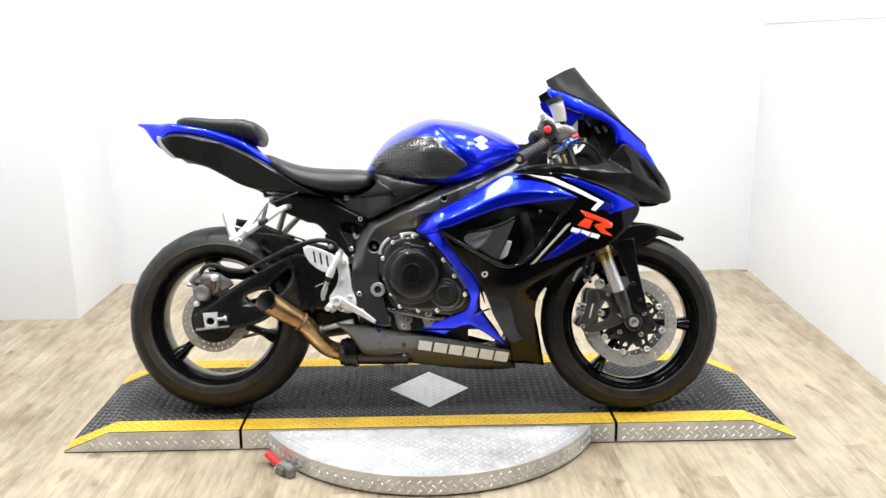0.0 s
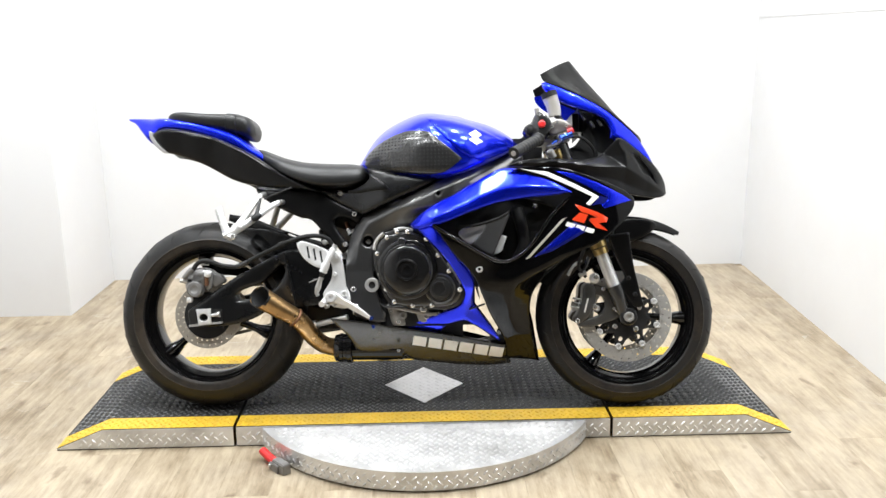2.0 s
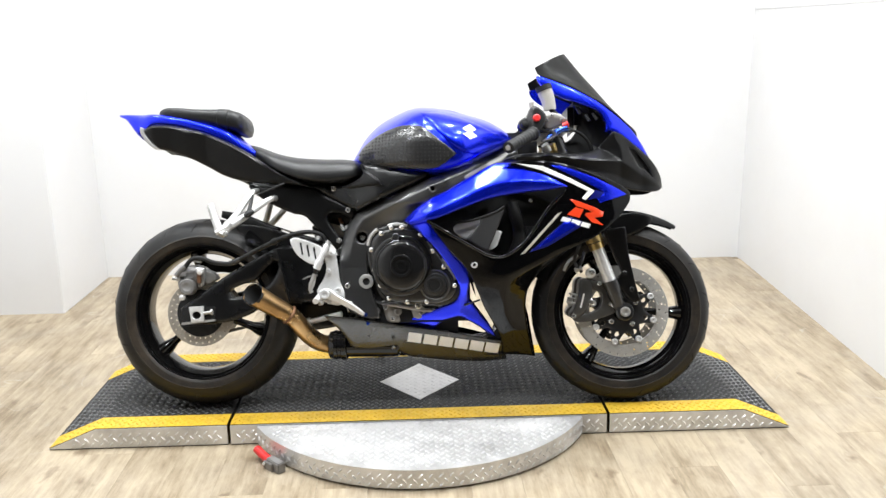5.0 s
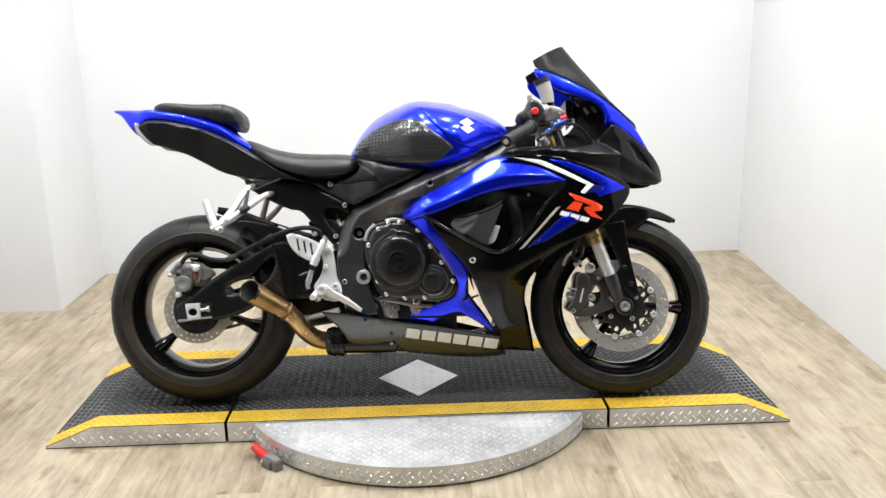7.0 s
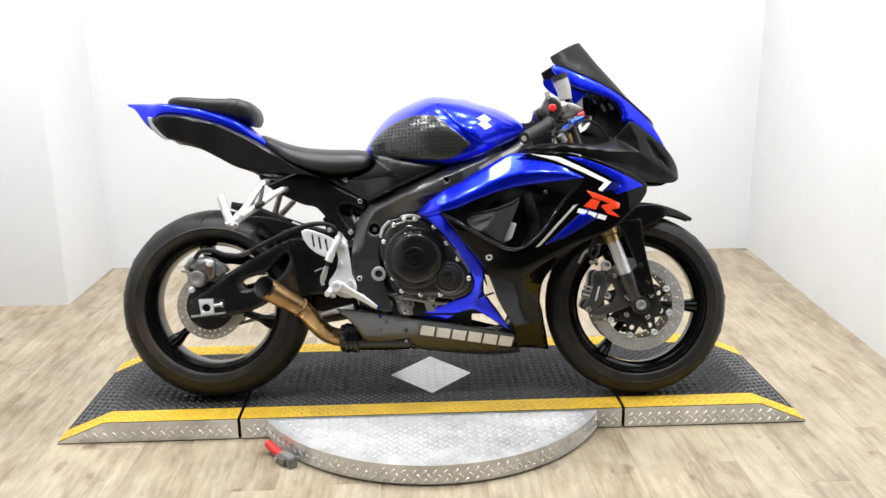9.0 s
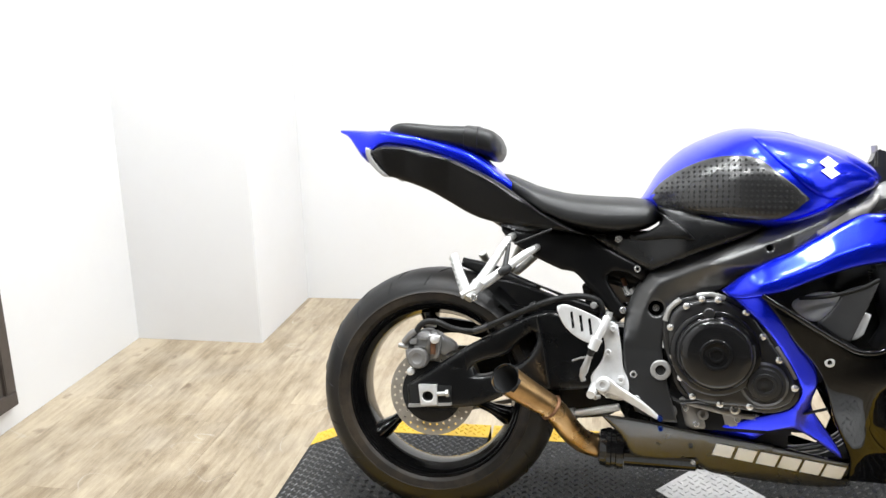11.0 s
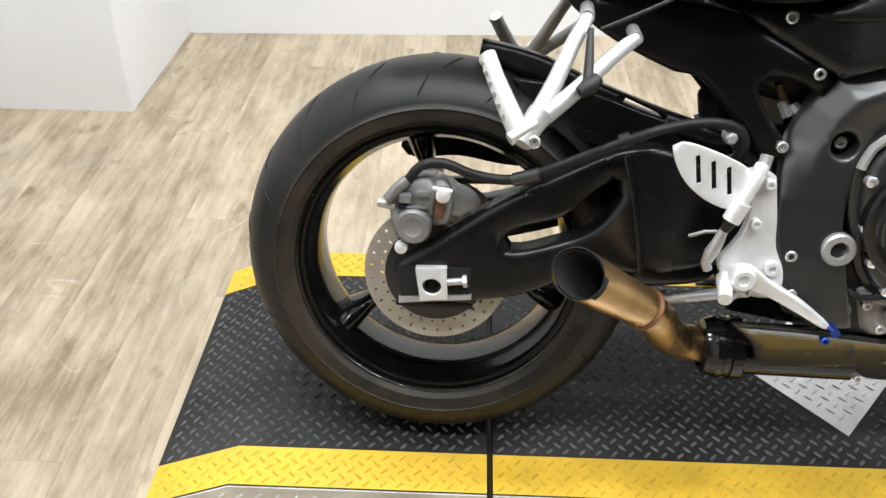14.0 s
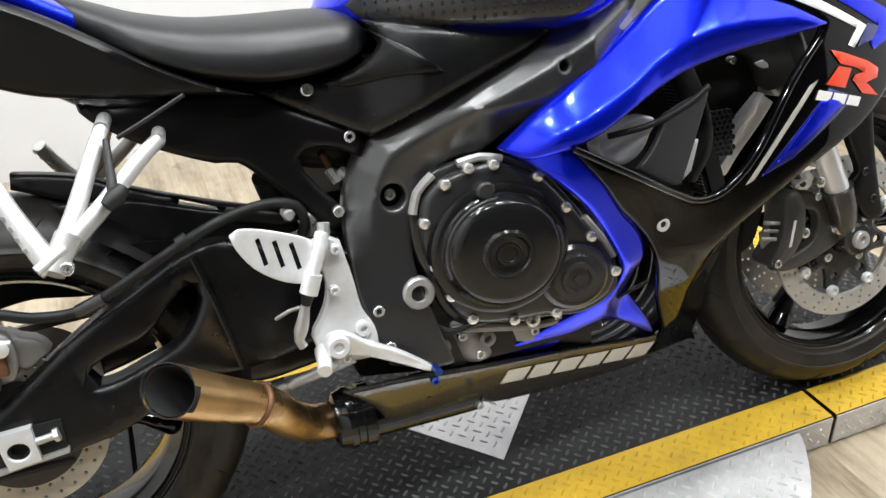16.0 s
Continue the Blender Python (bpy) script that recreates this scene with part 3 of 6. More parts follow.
# turntable: a round alloy plate whose front half shows before the platform
TX, TY, TR = -0.017, -0.03, 0.598
bm = bmesh.new()
arc = [(TX + TR * math.cos(radians(a)), TY + TR * math.sin(radians(a))) for a in np.linspace(207.5, 332.5, 70)]
arc = [(x, min(y, Y0 - 0.004)) for x, y in arc]
low = [bm.verts.new((x, y, 0.006)) for x, y in arc]
high = [bm.verts.new((x, y, 0.066)) for x, y in arc]
bm.faces.new(low)
bm.faces.new(high)
for i in range(len(arc)):
    j = (i + 1) % len(arc)
    bm.faces.new((low[i], low[j], high[j], high[i]))
bmesh.ops.bevel(bm, geom=[e for e in bm.edges if all(v.co.z > 0.06 for v in e.verts) and min(v.co.y for v in e.verts) < Y0 - 0.01], offset=0.0025, segments=2, affect="EDGES")
turntable = tagged(mesh_object("turntable", bm, PLATE, sharp=25), "round bare alloy tread plate turntable on the floor", "turntable")
tread(lambda u, v, h: (u, v, 0.066 + h), (-0.6, 0.58), (-0.63, Y0 - 0.012), PLATE, "tread_relief", turntable, lambda u, v: math.hypot(u - TX, v - TY) < TR - 0.018)
rim = lambda u, v, h: (TX + (TR + h) * math.cos(u / TR), TY + (TR + h) * math.sin(u / TR), v)
tread(rim, (radians(209.5) * TR, radians(331) * TR), (0.012, 0.058), PLATE, "tread_relief", turntable)
bm = lathe([(TR - 0.012, 0), (TR - 0.012, 0.006), (TR - 0.02, 0.006)], 0, 0, 90, a0=207.5, a1=332.5)
bmesh.ops.transform(bm, matrix=Matrix.Translation((TX, TY, 0)) @ Matrix(((1, 0, 0, 0), (0, 0, 1, 0), (0, 1, 0, 0), (0, 0, 0, 1))), verts=bm.verts)
part("base_ring", bm, DARK, turntable)

# turntable lock: steel clamp with a red handle, lying against the rim
lock = tagged(new("turntable_lock"), "steel turntable lock with a red plastic handle on the floor", "lock")
lock.matrix_world = pose(-0.505, -0.43, 0.0, 0, 0, -48)
bm = bmesh.new()
box(bm, 0.03, 0.095, -0.014, 0.014, 0.0, 0.034, 0.003)
box(bm, 0.024, 0.07, -0.02, -0.012, 0.0, 0.026, 0.002)
box(bm, 0.024, 0.07, 0.012, 0.02, 0.0, 0.026, 0.002)
part("clamp", bm, CALIPER, lock)
part("pin", sweep([(0.03, -0.024, 0.016), (0.03, 0.024, 0.016)], 0.005, 10, smooth=False), STEEL, lock)
part("handle", sweep([(0.03, 0, 0.02), (0.0, 0.0, 0.022), (-0.045, 0.002, 0.03)], 0.013, 14), REDPLASTIC, lock, "red plastic handle")


# ---------------------------------------------------------------- the motorcycle
bike = tagged(new("motorcycle"), "blue and black sport motorcycle leaning on its side stand", "motorcycle")
bike.matrix_world = pose(-0.034, -0.161, 0.0728, -14.3, 0, -2.5)
RX, RZ, FX, FZ = -0.70, 0.315, 0.70, 0.300


def tyre(cx, cz, radius, half, bead, mat_parent, grooves):
    """A sport tyre: round tread with near-black beads laid on as shaded grooves, sidewalls and bead."""
    arc = []
    for k in range(-17, 18):
        s = k / 17
        a = s * radians(78)
        y = half * math.sin(a) / math.sin(radians(78))
        drop = (half * 1.02) * (1 - math.cos(a)) * (0.82 if abs(s) < 0.8 else 0.84)
        arc.append((radius - drop, y, s))
    side = [(bead + (arc[-1][0] - bead) * t, half * (1.0 + 0.02 * math.sin(math.pi * t)) - 0.012 * (1 - t) ** 2, 2) for t in (0.93, 0.9, 0.86, 0.65, 0.45, 0.3, 0.27, 0.22, 0.12, 0.0)]
    side = [(r, y + (0.0022 if n in (0, 1, 5, 6) else 0.0), s) for n, (r, y, s) in enumerate(side)]
    prof = [(r, -y, s) for r, y, s in reversed(side)] + arc + side
    segs = 240
    verts, faces = [], []
    k = len(prof)
    for i in range(segs):
        a = 2 * math.pi * i / segs
        for r, y, s in prof:
            verts.append((cx + r * math.cos(a), y, cz + r * math.sin(a)))
    for i in range(segs):
        p, q = i * k, (i + 1) % segs * k
        faces += [(p + j, p + j + 1, q + j + 1, q + j) for j in range(k - 1)]
    me = bpy.data.meshes.new("tyre")
    me.from_pydata(verts, [], faces)
    me.materials.append(TYRE)
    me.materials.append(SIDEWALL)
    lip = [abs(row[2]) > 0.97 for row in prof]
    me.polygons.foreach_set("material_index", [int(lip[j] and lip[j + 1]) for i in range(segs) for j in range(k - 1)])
    me.shade_smooth()
    me.set_sharp_from_angle(angle=radians(40))
    ob = new("tyre", me)
    ob.parent = mat_parent
    ob["label"] = "worn black sport tyre with slanted grooves"
    # raised near-black beads stand in for the shade of slanted grooves
    bm = bmesh.new()
    rs, ys, ss = [np.array(row) for row in zip(*arc)]
    for i in range(grooves):
        for side in (-1, 1):
            for lo, hi, slant, off in ((0.1, 0.46, 0.8, 0.0), (0.5, 0.86, 0.5, 0.42)):
                line = []
                for k in range(7):
                    at = lo + (hi - lo) * k / 6
                    a = 2 * math.pi * (i + off + slant * (at - lo) + (0.33 if side > 0 else 0)) / grooves
                    r, y = float(np.interp(at * side, ss, rs)) - 0.0004, float(np.interp(at * side, ss, ys))
                    line.append((cx + r * math.cos(a), y, cz + r * math.sin(a)))
                sweep(line, lambda t: 0.0004 + 0.0019 * math.sin(math.pi * min(max(t, 0), 1)) ** 0.5, 6, 0.02, bm)
    tagged(part("tread_pattern", bm, DARK, ob), kind="stuff")
    return ob


def rim_mesh(cx, cz, half, hub, hub_half):
    r0 = 0.2285
    bm = lathe([(r0, -half), (r0 + 0.001, -half + 0.004), (r0 - 0.008, -half + 0.009), (r0 - 0.017, -half + 0.03), (r0 - 0.022, -half * 0.35),
                (r0 - 0.022, half * 0.35), (r0 - 0.017, half - 0.03), (r0 - 0.008, half - 0.009), (r0 + 0.001, half - 0.004), (r0, half),
                (r0 - 0.008, half), (r0 - 0.011, half - 0.003), (r0 - 0.0125, half - 0.009), (r0 - 0.017, half - 0.0095), (r0 - 0.0205, half - 0.014), (r0 - 0.022, half - 0.021), (r0 - 0.03, half - 0.036), (r0 - 0.034, half * 0.3), (r0 - 0.034, -half * 0.3),
                (r0 - 0.03, -half + 0.036), (r0 - 0.022, -half + 0.021), (r0 - 0.0205, -half + 0.014), (r0 - 0.017, -half + 0.0095), (r0 - 0.0125, -half + 0.009), (r0 - 0.011, -half + 0.003), (r0 - 0.008, -half)], cx, cz, 120, closed=True)
    lathe([(0.018, -hub_half), (hub, -hub_half), (hub * 1.15, -hub_half * 0.5), (hub * 1.15, hub_half * 0.5), (hub, hub_half), (0.018, hub_half)], cx, cz, 40, bm, closed=True)
    return bm


def spoke(cx, cz, angle, hub, wide, parent):
    a = radians(angle)
    path = [(cx + r * math.cos(a), 0, cz + r * math.sin(a)) for r in (hub * 0.85, 0.085, 0.13, 0.17, 0.199)]
    bm = sweep(path, lambda t: 0.0165 - 0.004 * math.sin(math.pi * min(1, t * 1.15)) + 0.009 * max(0, t - 0.72) / 0.28, 16)
    bmesh.ops.scale(bm, vec=(1, wide, 1), verts=bm.verts)
    part("spoke", bm, WHEEL, parent)


def brake_disc(cx, cz, y, r_in, r_out, parent, name="brake_disc", rows=((0.3, 30), (0.72, 30)), mat=None):
    mat = mat or STEEL
    ring = lambda r, n: [(cx + r * math.cos(2 * math.pi * i / n), cz + r * math.sin(2 * math.pi * i / n)) for i in range(n)]
    holes = [ring(r_in, 60)]
    for place, n in rows:
        for i in range(n):
            a = 2 * math.pi * (i + place) / n
            rr = r_in + (r_out - r_in) * place
            hx, hz = cx + rr * math.cos(a), cz + rr * math.sin(a)
            holes.append([(hx + 0.0029 * math.cos(2 * math.pi * k / 7), hz + 0.0029 * math.sin(2 * math.pi * k / 7)) for k in range(7)])
    bm = panel(ring(r_out, 90), flat(y), 0.005, 0.0008, 0.012, holes=holes, smooth=False)
    return part(name, bm, mat, parent, "drilled steel brake disc", 30)


# rear wheel
rear = part("rear_wheel", rim_mesh(RX, RZ, 0.08, 0.045, 0.07), WHEEL, bike, "gloss black three-spoke rear wheel")
for a in (100, 220, 340):
    spoke(RX, RZ, a, 0.045, 2.0, rear)
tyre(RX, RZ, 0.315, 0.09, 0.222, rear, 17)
brake_disc(RX, RZ, -0.1, 0.072, 0.11, rear, mat=BRASSY)
bm = lathe([(0.03, -0.104), (0.078, -0.102), (0.078, -0.097), (0.03, -0.09)], RX, RZ, 40)
part("disc_carrier", bm, ENGINE, rear)
# sprocket and chain on the far side
part("sprocket", lathe([(0.04, 0.088), (0.088, 0.088), (0.092, 0.091), (0.088, 0.094), (0.04, 0.094)], RX, RZ, 84, closed=True), STEEL, rear)

# front wheel with two floating discs
front = part("front_wheel", rim_mesh(FX, FZ, 0.053, 0.04, 0.055), WHEEL, bike, "gloss black three-spoke front wheel")
for a in (-3, 117, 235):
    spoke(FX, FZ, a, 0.04, 1.5, front)
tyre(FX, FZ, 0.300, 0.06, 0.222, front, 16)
disc = brake_disc(FX, FZ, -0.062, 0.112, 0.151, front, rows=((0.22, 34), (0.5, 17), (0.78, 34)))
mirrored(disc)


def carrier(y):
    """An eight-armed carrier cut from one plate, each arm forked by a hole."""
    turn = lambda r, a: (FX + r * math.cos(radians(a)), FZ + r * math.sin(radians(a)))
    star, holes = [], [[turn(0.03, 12 * k) for k in range(30)]]
    for i in range(8):
        a = 45 * i + 29
        star += [turn(r, a + da) for r, da in ((0.07, -22.5), (0.082, -13), (0.104, -6.5), (0.108, 0), (0.104, 6.5), (0.082, 13))]
        hx, hz = turn(0.078, a)
        holes.append([(hx + 0.0085 * math.cos(0.7 * k), hz + 0.0085 * math.sin(0.7 * k)) for k in range(9)])
    return panel(star, flat(y), 0.007, 0.002, 0.008, smooth=False, holes=holes)


for a in (-141, -54, 36, 126):
    bolt(FX + 0.051 * math.cos(radians(a)), -0.066, FZ + 0.051 * math.sin(radians(a)), front, 0.0085, BOLTHEAD)
spider = part("disc_carrier", carrier(-0.06), ENGINE, front)
mirrored(spider)
for i in range(8):
    a = radians(45 * i + 29)
    part("rotor_button", lathe([(0.0105, -0.058), (0.0105, -0.067), (0.009, -0.069), (0.0055, -0.069), (0.0045, -0.065), (0.0003, -0.065)], FX + 0.104 * math.cos(a), FZ + 0.104 * math.sin(a), 16), SILVER, front)


# ---- swingarm
arm_out = ((-0.762, 0.332), (-0.682, 0.389), (-0.601, 0.444), (-0.522, 0.487), (-0.445, 0.526), (-0.395, 0.535), (-0.345, 0.52), (-0.27, 0.49), (-0.2, 0.45),
           (-0.2, 0.375), (-0.28, 0.355), (-0.369, 0.345), (-0.43, 0.346), (-0.474, 0.352), (-0.52, 0.318), (-0.58, 0.292), (-0.66, 0.28), (-0.755, 0.277))
hole = spline(((-0.6, 0.385), (-0.575, 0.403), (-0.515, 0.423), (-0.473, 0.463), (-0.444, 0.482), (-0.437, 0.462), (-0.47, 0.408), (-0.53, 0.38), (-0.588, 0.366)), 0.012)
arm_y = lambda x, z: -0.128 + 0.03 * np.clip((x + 0.42) / 0.22, 0, 1) - 0.012 * np.exp(-((x + 0.38) / 0.06) ** 2)
arm = part("swingarm", panel(arm_out, arm_y, 0.032, 0.012, 0.012, sharp=(0, 17), holes=[[tuple(q) for q in hole]]), SWING, bike, "satin black braced swingarm")
left_arm = part("swingarm_left", panel(((-0.762, 0.332), (-0.6, 0.38), (-0.45, 0.44), (-0.3, 0.5), (-0.2, 0.45), (-0.2, 0.375), (-0.43, 0.345), (-0.6, 0.3), (-0.755, 0.277)), flat(0.1), 0.03, 0.008, 0.016), SWING, arm)
left_arm.name = "beam"
bm = bmesh.new()
box(bm, -0.37, -0.2, -0.1, 0.1, 0.36, 0.5, 0.03)
part("swingarm_bridge", bm, SWING, bike)
part("weld_seam", sweep([(-0.437, -0.139, 0.523), (-0.418, -0.146, 0.45), (-0.4, -0.143, 0.352)], 0.004, 8), SWING, bike)
bm = panel(((-0.727, 0.338), (-0.681, 0.34), (-0.678, 0.291), (-0.719, 0.286)), flat(-0.146), 0.016, 0.003, 0.008, smooth=False,
           holes=[[(-0.702 + 0.014 * math.cos(2 * math.pi * k / 20), 0.311 + 0.012 * math.sin(2 * math.pi * k / 20)) for k in range(20)]])
block = part("axle_block", bm, SILVER, bike, "bare alloy chain adjuster block")
part("axle", lathe([(0.015, -0.141), (0.011, -0.141), (0.01, -0.13), (0.0003, -0.13)], -0.702, 0.311, 24), DARK, block)
part("adjuster_bolt", sweep([(-0.68, -0.138, 0.317), (-0.655, -0.138, 0.32)], 0.0055, 10, smooth=False), ALLOY, block)
part("bolt_head", sweep([(-0.656, -0.138, 0.32), (-0.65, -0.138, 0.321)], 0.01, 6, smooth=False), ALLOY, block)
bm = panel(((-0.752, 0.287), (-0.643, 0.297), (-0.643, 0.291), (-0.752, 0.279)), flat(-0.14), 0.02, 0.001, 0.01, smooth=False)
part("slot_rail", bm, ALLOY, block)
# a dark plate on the arm stands in for the slot's shade
bm = panel(((-0.75, 0.336), (-0.645, 0.338), (-0.645, 0.29), (-0.75, 0.282)), flat(-0.133), 0.004, 0.001, 0.01, smooth=False)
part("slot_shade", bm, DARK, block)
mirrored(block)
bm = bmesh.new()
box(bm, -0.757, -0.64, -0.137, -0.128, 0.273, 0.281, 0.002)
part("swingarm_lip", bm, SWING, bike)

# drive chain: one loop of links on the far side
bm = bmesh.new()
turn = [(RX + 0.09 * math.cos(radians(a)), 0, RZ + 0.09 * math.sin(radians(a))) for a in range(96, 270, 9)]
chain_line = [(-0.2, 0, 0.425), *turn, (-0.2, 0, 0.35)]
run = spline(chain_line, 0.0125, False)
for p, q in zip(run, run[1:]):
    m = Matrix.Translation((p.x, 0.091, p.z)) @ Matrix.Rotation(-math.atan2(q.z - p.z, q.x - p.x), 4, "Y")
    box(bm, -0.0075, 0.0075, -0.006, 0.006, -0.0055, 0.0055, 0.0, m)
part("drive_chain", bm, CHAIN, bike, "oily drive chain")

bm = panel(((-0.778, 0.472), (-0.717, 0.484), (-0.648, 0.478), (-0.571, 0.47), (-0.42, 0.47), (-0.4, 0.44), (-0.526, 0.431), (-0.603, 0.432), (-0.682, 0.444), (-0.769, 0.441)), flat(0.1), 0.02, 0.006, 0.014)
part("chain_guard", bm, SATIN, bike, "black chain guard")

# ---- rear brake caliper and hose
bm = panel(((-0.768, 0.43), (-0.758, 0.448), (-0.746, 0.465), (-0.722, 0.474), (-0.704, 0.471), (-0.698, 0.443), (-0.706, 0.404), (-0.72, 0.378), (-0.748, 0.38), (-0.764, 0.403)), lambda x, z: -0.13 - 0.006 * np.sin(60 * x) * np.sin(75 * z), 0.045, 0.009, 0.009)
caliper = part("rear_brake_caliper", bm, CALIPER, bike, "grimy grey rear brake caliper")
for x0, x1, z0, z1 in ((-0.752, -0.735, 0.438, 0.452), (-0.728, -0.708, 0.449, 0.457), (-0.742, -0.712, 0.43, 0.434)):
    bm = bmesh.new()
    box(bm, x0, x1, -0.142, -0.13, z0, z1, 0.0015)
    part("cast_rib", bm, CALIPER, caliper)
# one rusty block, and one near-black block for a pocket's shade
for x0, x1, z0, z1 in ((-0.7, -0.688, 0.415, 0.447), (-0.755, -0.743, 0.428, 0.436)):
    bm = bmesh.new()
    box(bm, x0, x1, -0.138, -0.13, z0, z1, 0.001)
    part("rust_and_shade_mark", bm, RUST if x0 > -0.72 else DARK, caliper)
part("pad_pin", sweep([(-0.704, -0.14, 0.463), (-0.676, -0.14, 0.459)], 0.0035, 8, smooth=False), SILVER, caliper)
part("spring_clip", sweep([(-0.72, -0.12, 0.487), (-0.69, -0.122, 0.484)], 0.003, 8, smooth=False), SILVER, caliper)
part("piston_cap", lathe([(0.0265, -0.118), (0.0265, -0.143), (0.023, -0.148), (0.014, -0.1485), (0.012, -0.147), (0.0003, -0.147)], -0.731, 0.404, 28), CALIPER, caliper)
part("bleed_nipple", sweep([(-0.785, -0.122, 0.432), (-0.76, -0.124, 0.427)], 0.0065, 12, smooth=False), ALLOY, caliper)
part("hose_boss", sweep([(-0.77, -0.13, 0.44), (-0.752, -0.133, 0.462), (-0.742, -0.13, 0.47)], 0.0085, 12), CALIPER, caliper)
bolt(-0.689, -0.146, 0.453, caliper, 0.0105, SILVER, False)
bolt(-0.749, -0.142, 0.369, caliper, 0.0095, SILVER, False)
bm = panel(((-0.702, 0.47), (-0.682, 0.466), (-0.676, 0.44), (-0.684, 0.405), (-0.7, 0.4)), flat(-0.13), 0.03, 0.006, 0.009)
part("caliper_bridge", bm, CALIPER, caliper)
bm = panel(((-0.683, 0.468), (-0.67, 0.457), (-0.654, 0.451), (-0.637, 0.431), (-0.652, 0.42), (-0.673, 0.408), (-0.684, 0.427)), flat(-0.118), 0.022, 0.006, 0.009)
part("caliper_bracket", bm, CALIPER, caliper)
bm = panel(((-0.698, 0.44), (-0.684, 0.436), (-0.684, 0.405), (-0.7, 0.405)), flat(-0.126), 0.01, 0.002, 0.009)
part("brake_pad", bm, RUST, caliper)
hose = part("rear_brake_hose", sweep([(-0.745, -0.125, 0.462), (-0.722, -0.128, 0.492), (-0.69, -0.128, 0.497), (-0.648, -0.128, 0.482), (-0.59, -0.13, 0.478), (-0.545, -0.145, 0.498),
                                      (-0.484, -0.152, 0.528), (-0.402, -0.155, 0.564), (-0.335, -0.15, 0.577), (-0.29, -0.14, 0.566), (-0.28, -0.135, 0.54), (-0.285, -0.12, 0.52)], 0.0075, 12), RUBBER, bike)
part("hose_clamp", sweep([(-0.59, -0.13, 0.478), (-0.553, -0.143, 0.493)], 0.0098, 12, smooth=False), ENGINE, hose)
part("hose_clamp", sweep([(-0.45, -0.153, 0.545), (-0.436, -0.153, 0.551)], 0.011, 12, smooth=False), RUBBER, hose)
part("banjo", lathe([(0.009, -0.125), (0.009, -0.148), (0.006, -0.152), (0.0003, -0.152)], -0.302, 0.556, 8), ALLOY, hose)

# ---- hugger before the rear tyre, with its arm along the swingarm
bm = bmesh.new()
rows = []
for i in range(15):
    a = radians(14 + (60 - 14) * i / 14)
    row = []
    for j in range(15):
        s = -1 + 2 * j / 14
        r = 0.335 - 0.05 * abs(s) ** 2.6
        row.append(bm.verts.new((RX + r * math.cos(a), 0.1 * s, RZ + r * math.sin(a))))
    rows.append(row)
for a, b in zip(rows, rows[1:]):
    for j in range(14):
        bm.faces.new((a[j], a[j + 1], b[j + 1], b[j]))
bmesh.ops.solidify(bm, geom=bm.faces[:], thickness=0.004)
hugger = part("rear_hugger", bm, SATIN, bike, "matt black rear tyre hugger")
plate = panel(((-0.6, 0.61), (-0.5, 0.6), (-0.4, 0.57), (-0.3, 0.545), (-0.28, 0.52), (-0.36, 0.52), (-0.45, 0.525), (-0.5, 0.51), (-0.55, 0.545)), lambda x, z: -0.06 - 0.03 * np.clip((x + 0.6) / 0.2, 0, 1), 0.006, 0.005, 0.012, sharp=(0, 3))
part("guard_plate", plate, SATIN, hugger)
hugger_y = lambda x, z: -0.03 - 0.075 * np.clip((x + 0.62) / 0.3, 0, 1)
bm = panel(((-0.65, 0.634), (-0.646, 0.656), (-0.563, 0.64), (-0.483, 0.609), (-0.39, 0.578), (-0.3, 0.552), (-0.27, 0.538), (-0.31, 0.532), (-0.42, 0.556), (-0.51, 0.584), (-0.58, 0.606)), hugger_y, 0.022, 0.009, 0.012, sharp=(0, 1, 6),
           holes=[[(-0.44, 0.583), (-0.395, 0.568), (-0.383, 0.562), (-0.392, 0.572), (-0.437, 0.589)]])
part("guard_arm", bm, SATIN, hugger)
bm = bmesh.new()
box(bm, -0.53, -0.3, -0.09, 0.09, 0.5, 0.545, 0.015, Matrix.Translation((-0.4, 0, 0.52)) @ Matrix.Rotation(radians(8), 4, "Y") @ Matrix.Translation((0.4, 0, -0.52)))
part("guard_floor", bm, SATIN, hugger)

# ---- tail
tail_table = ((-0.996, 0.006, 0.988, 0.982), (-0.965, 0.03, 0.987, 0.964), (-0.935, 0.05, 0.986, 0.925), (-0.912, 0.062, 0.985, 0.9), (-0.895, 0.072, 0.985, 0.905), (-0.865, 0.088, 0.984, 0.93), (-0.8, 0.098, 0.977, 0.93),
              (-0.72, 0.103, 0.962, 0.912), (-0.65, 0.104, 0.944, 0.885), (-0.6, 0.102, 0.92, 0.865), (-0.55, 0.096, 0.879, 0.838), (-0.5, 0.085, 0.85, 0.81))
part("tail_cowl", loft(tail_table, 44, 40, 3.2, 0.45), BLUE, bike, "blue metallic pointed tail cowl")
def tail_y(x, z):
    """Two facets that meet in a crease: the upper one leans in to the cowl, the lower one turns under."""
    crease = np.interp(x, (-0.883, -0.7853, -0.7389, -0.6713, -0.5953, -0.5189, -0.407, -0.3335), (0.9278, 0.9254, 0.9105, 0.9026, 0.8627, 0.8213, 0.7589, 0.7302))
    base = np.interp(x, (-0.9, -0.85, -0.64, -0.32), (-0.095, -0.118, -0.132, -0.174))
    up = z - crease
    up = (up + np.sqrt(up * up + 0.00001)) / 2
    return base + 0.8 * up + 0.32 * np.clip(crease - z, 0, 1)


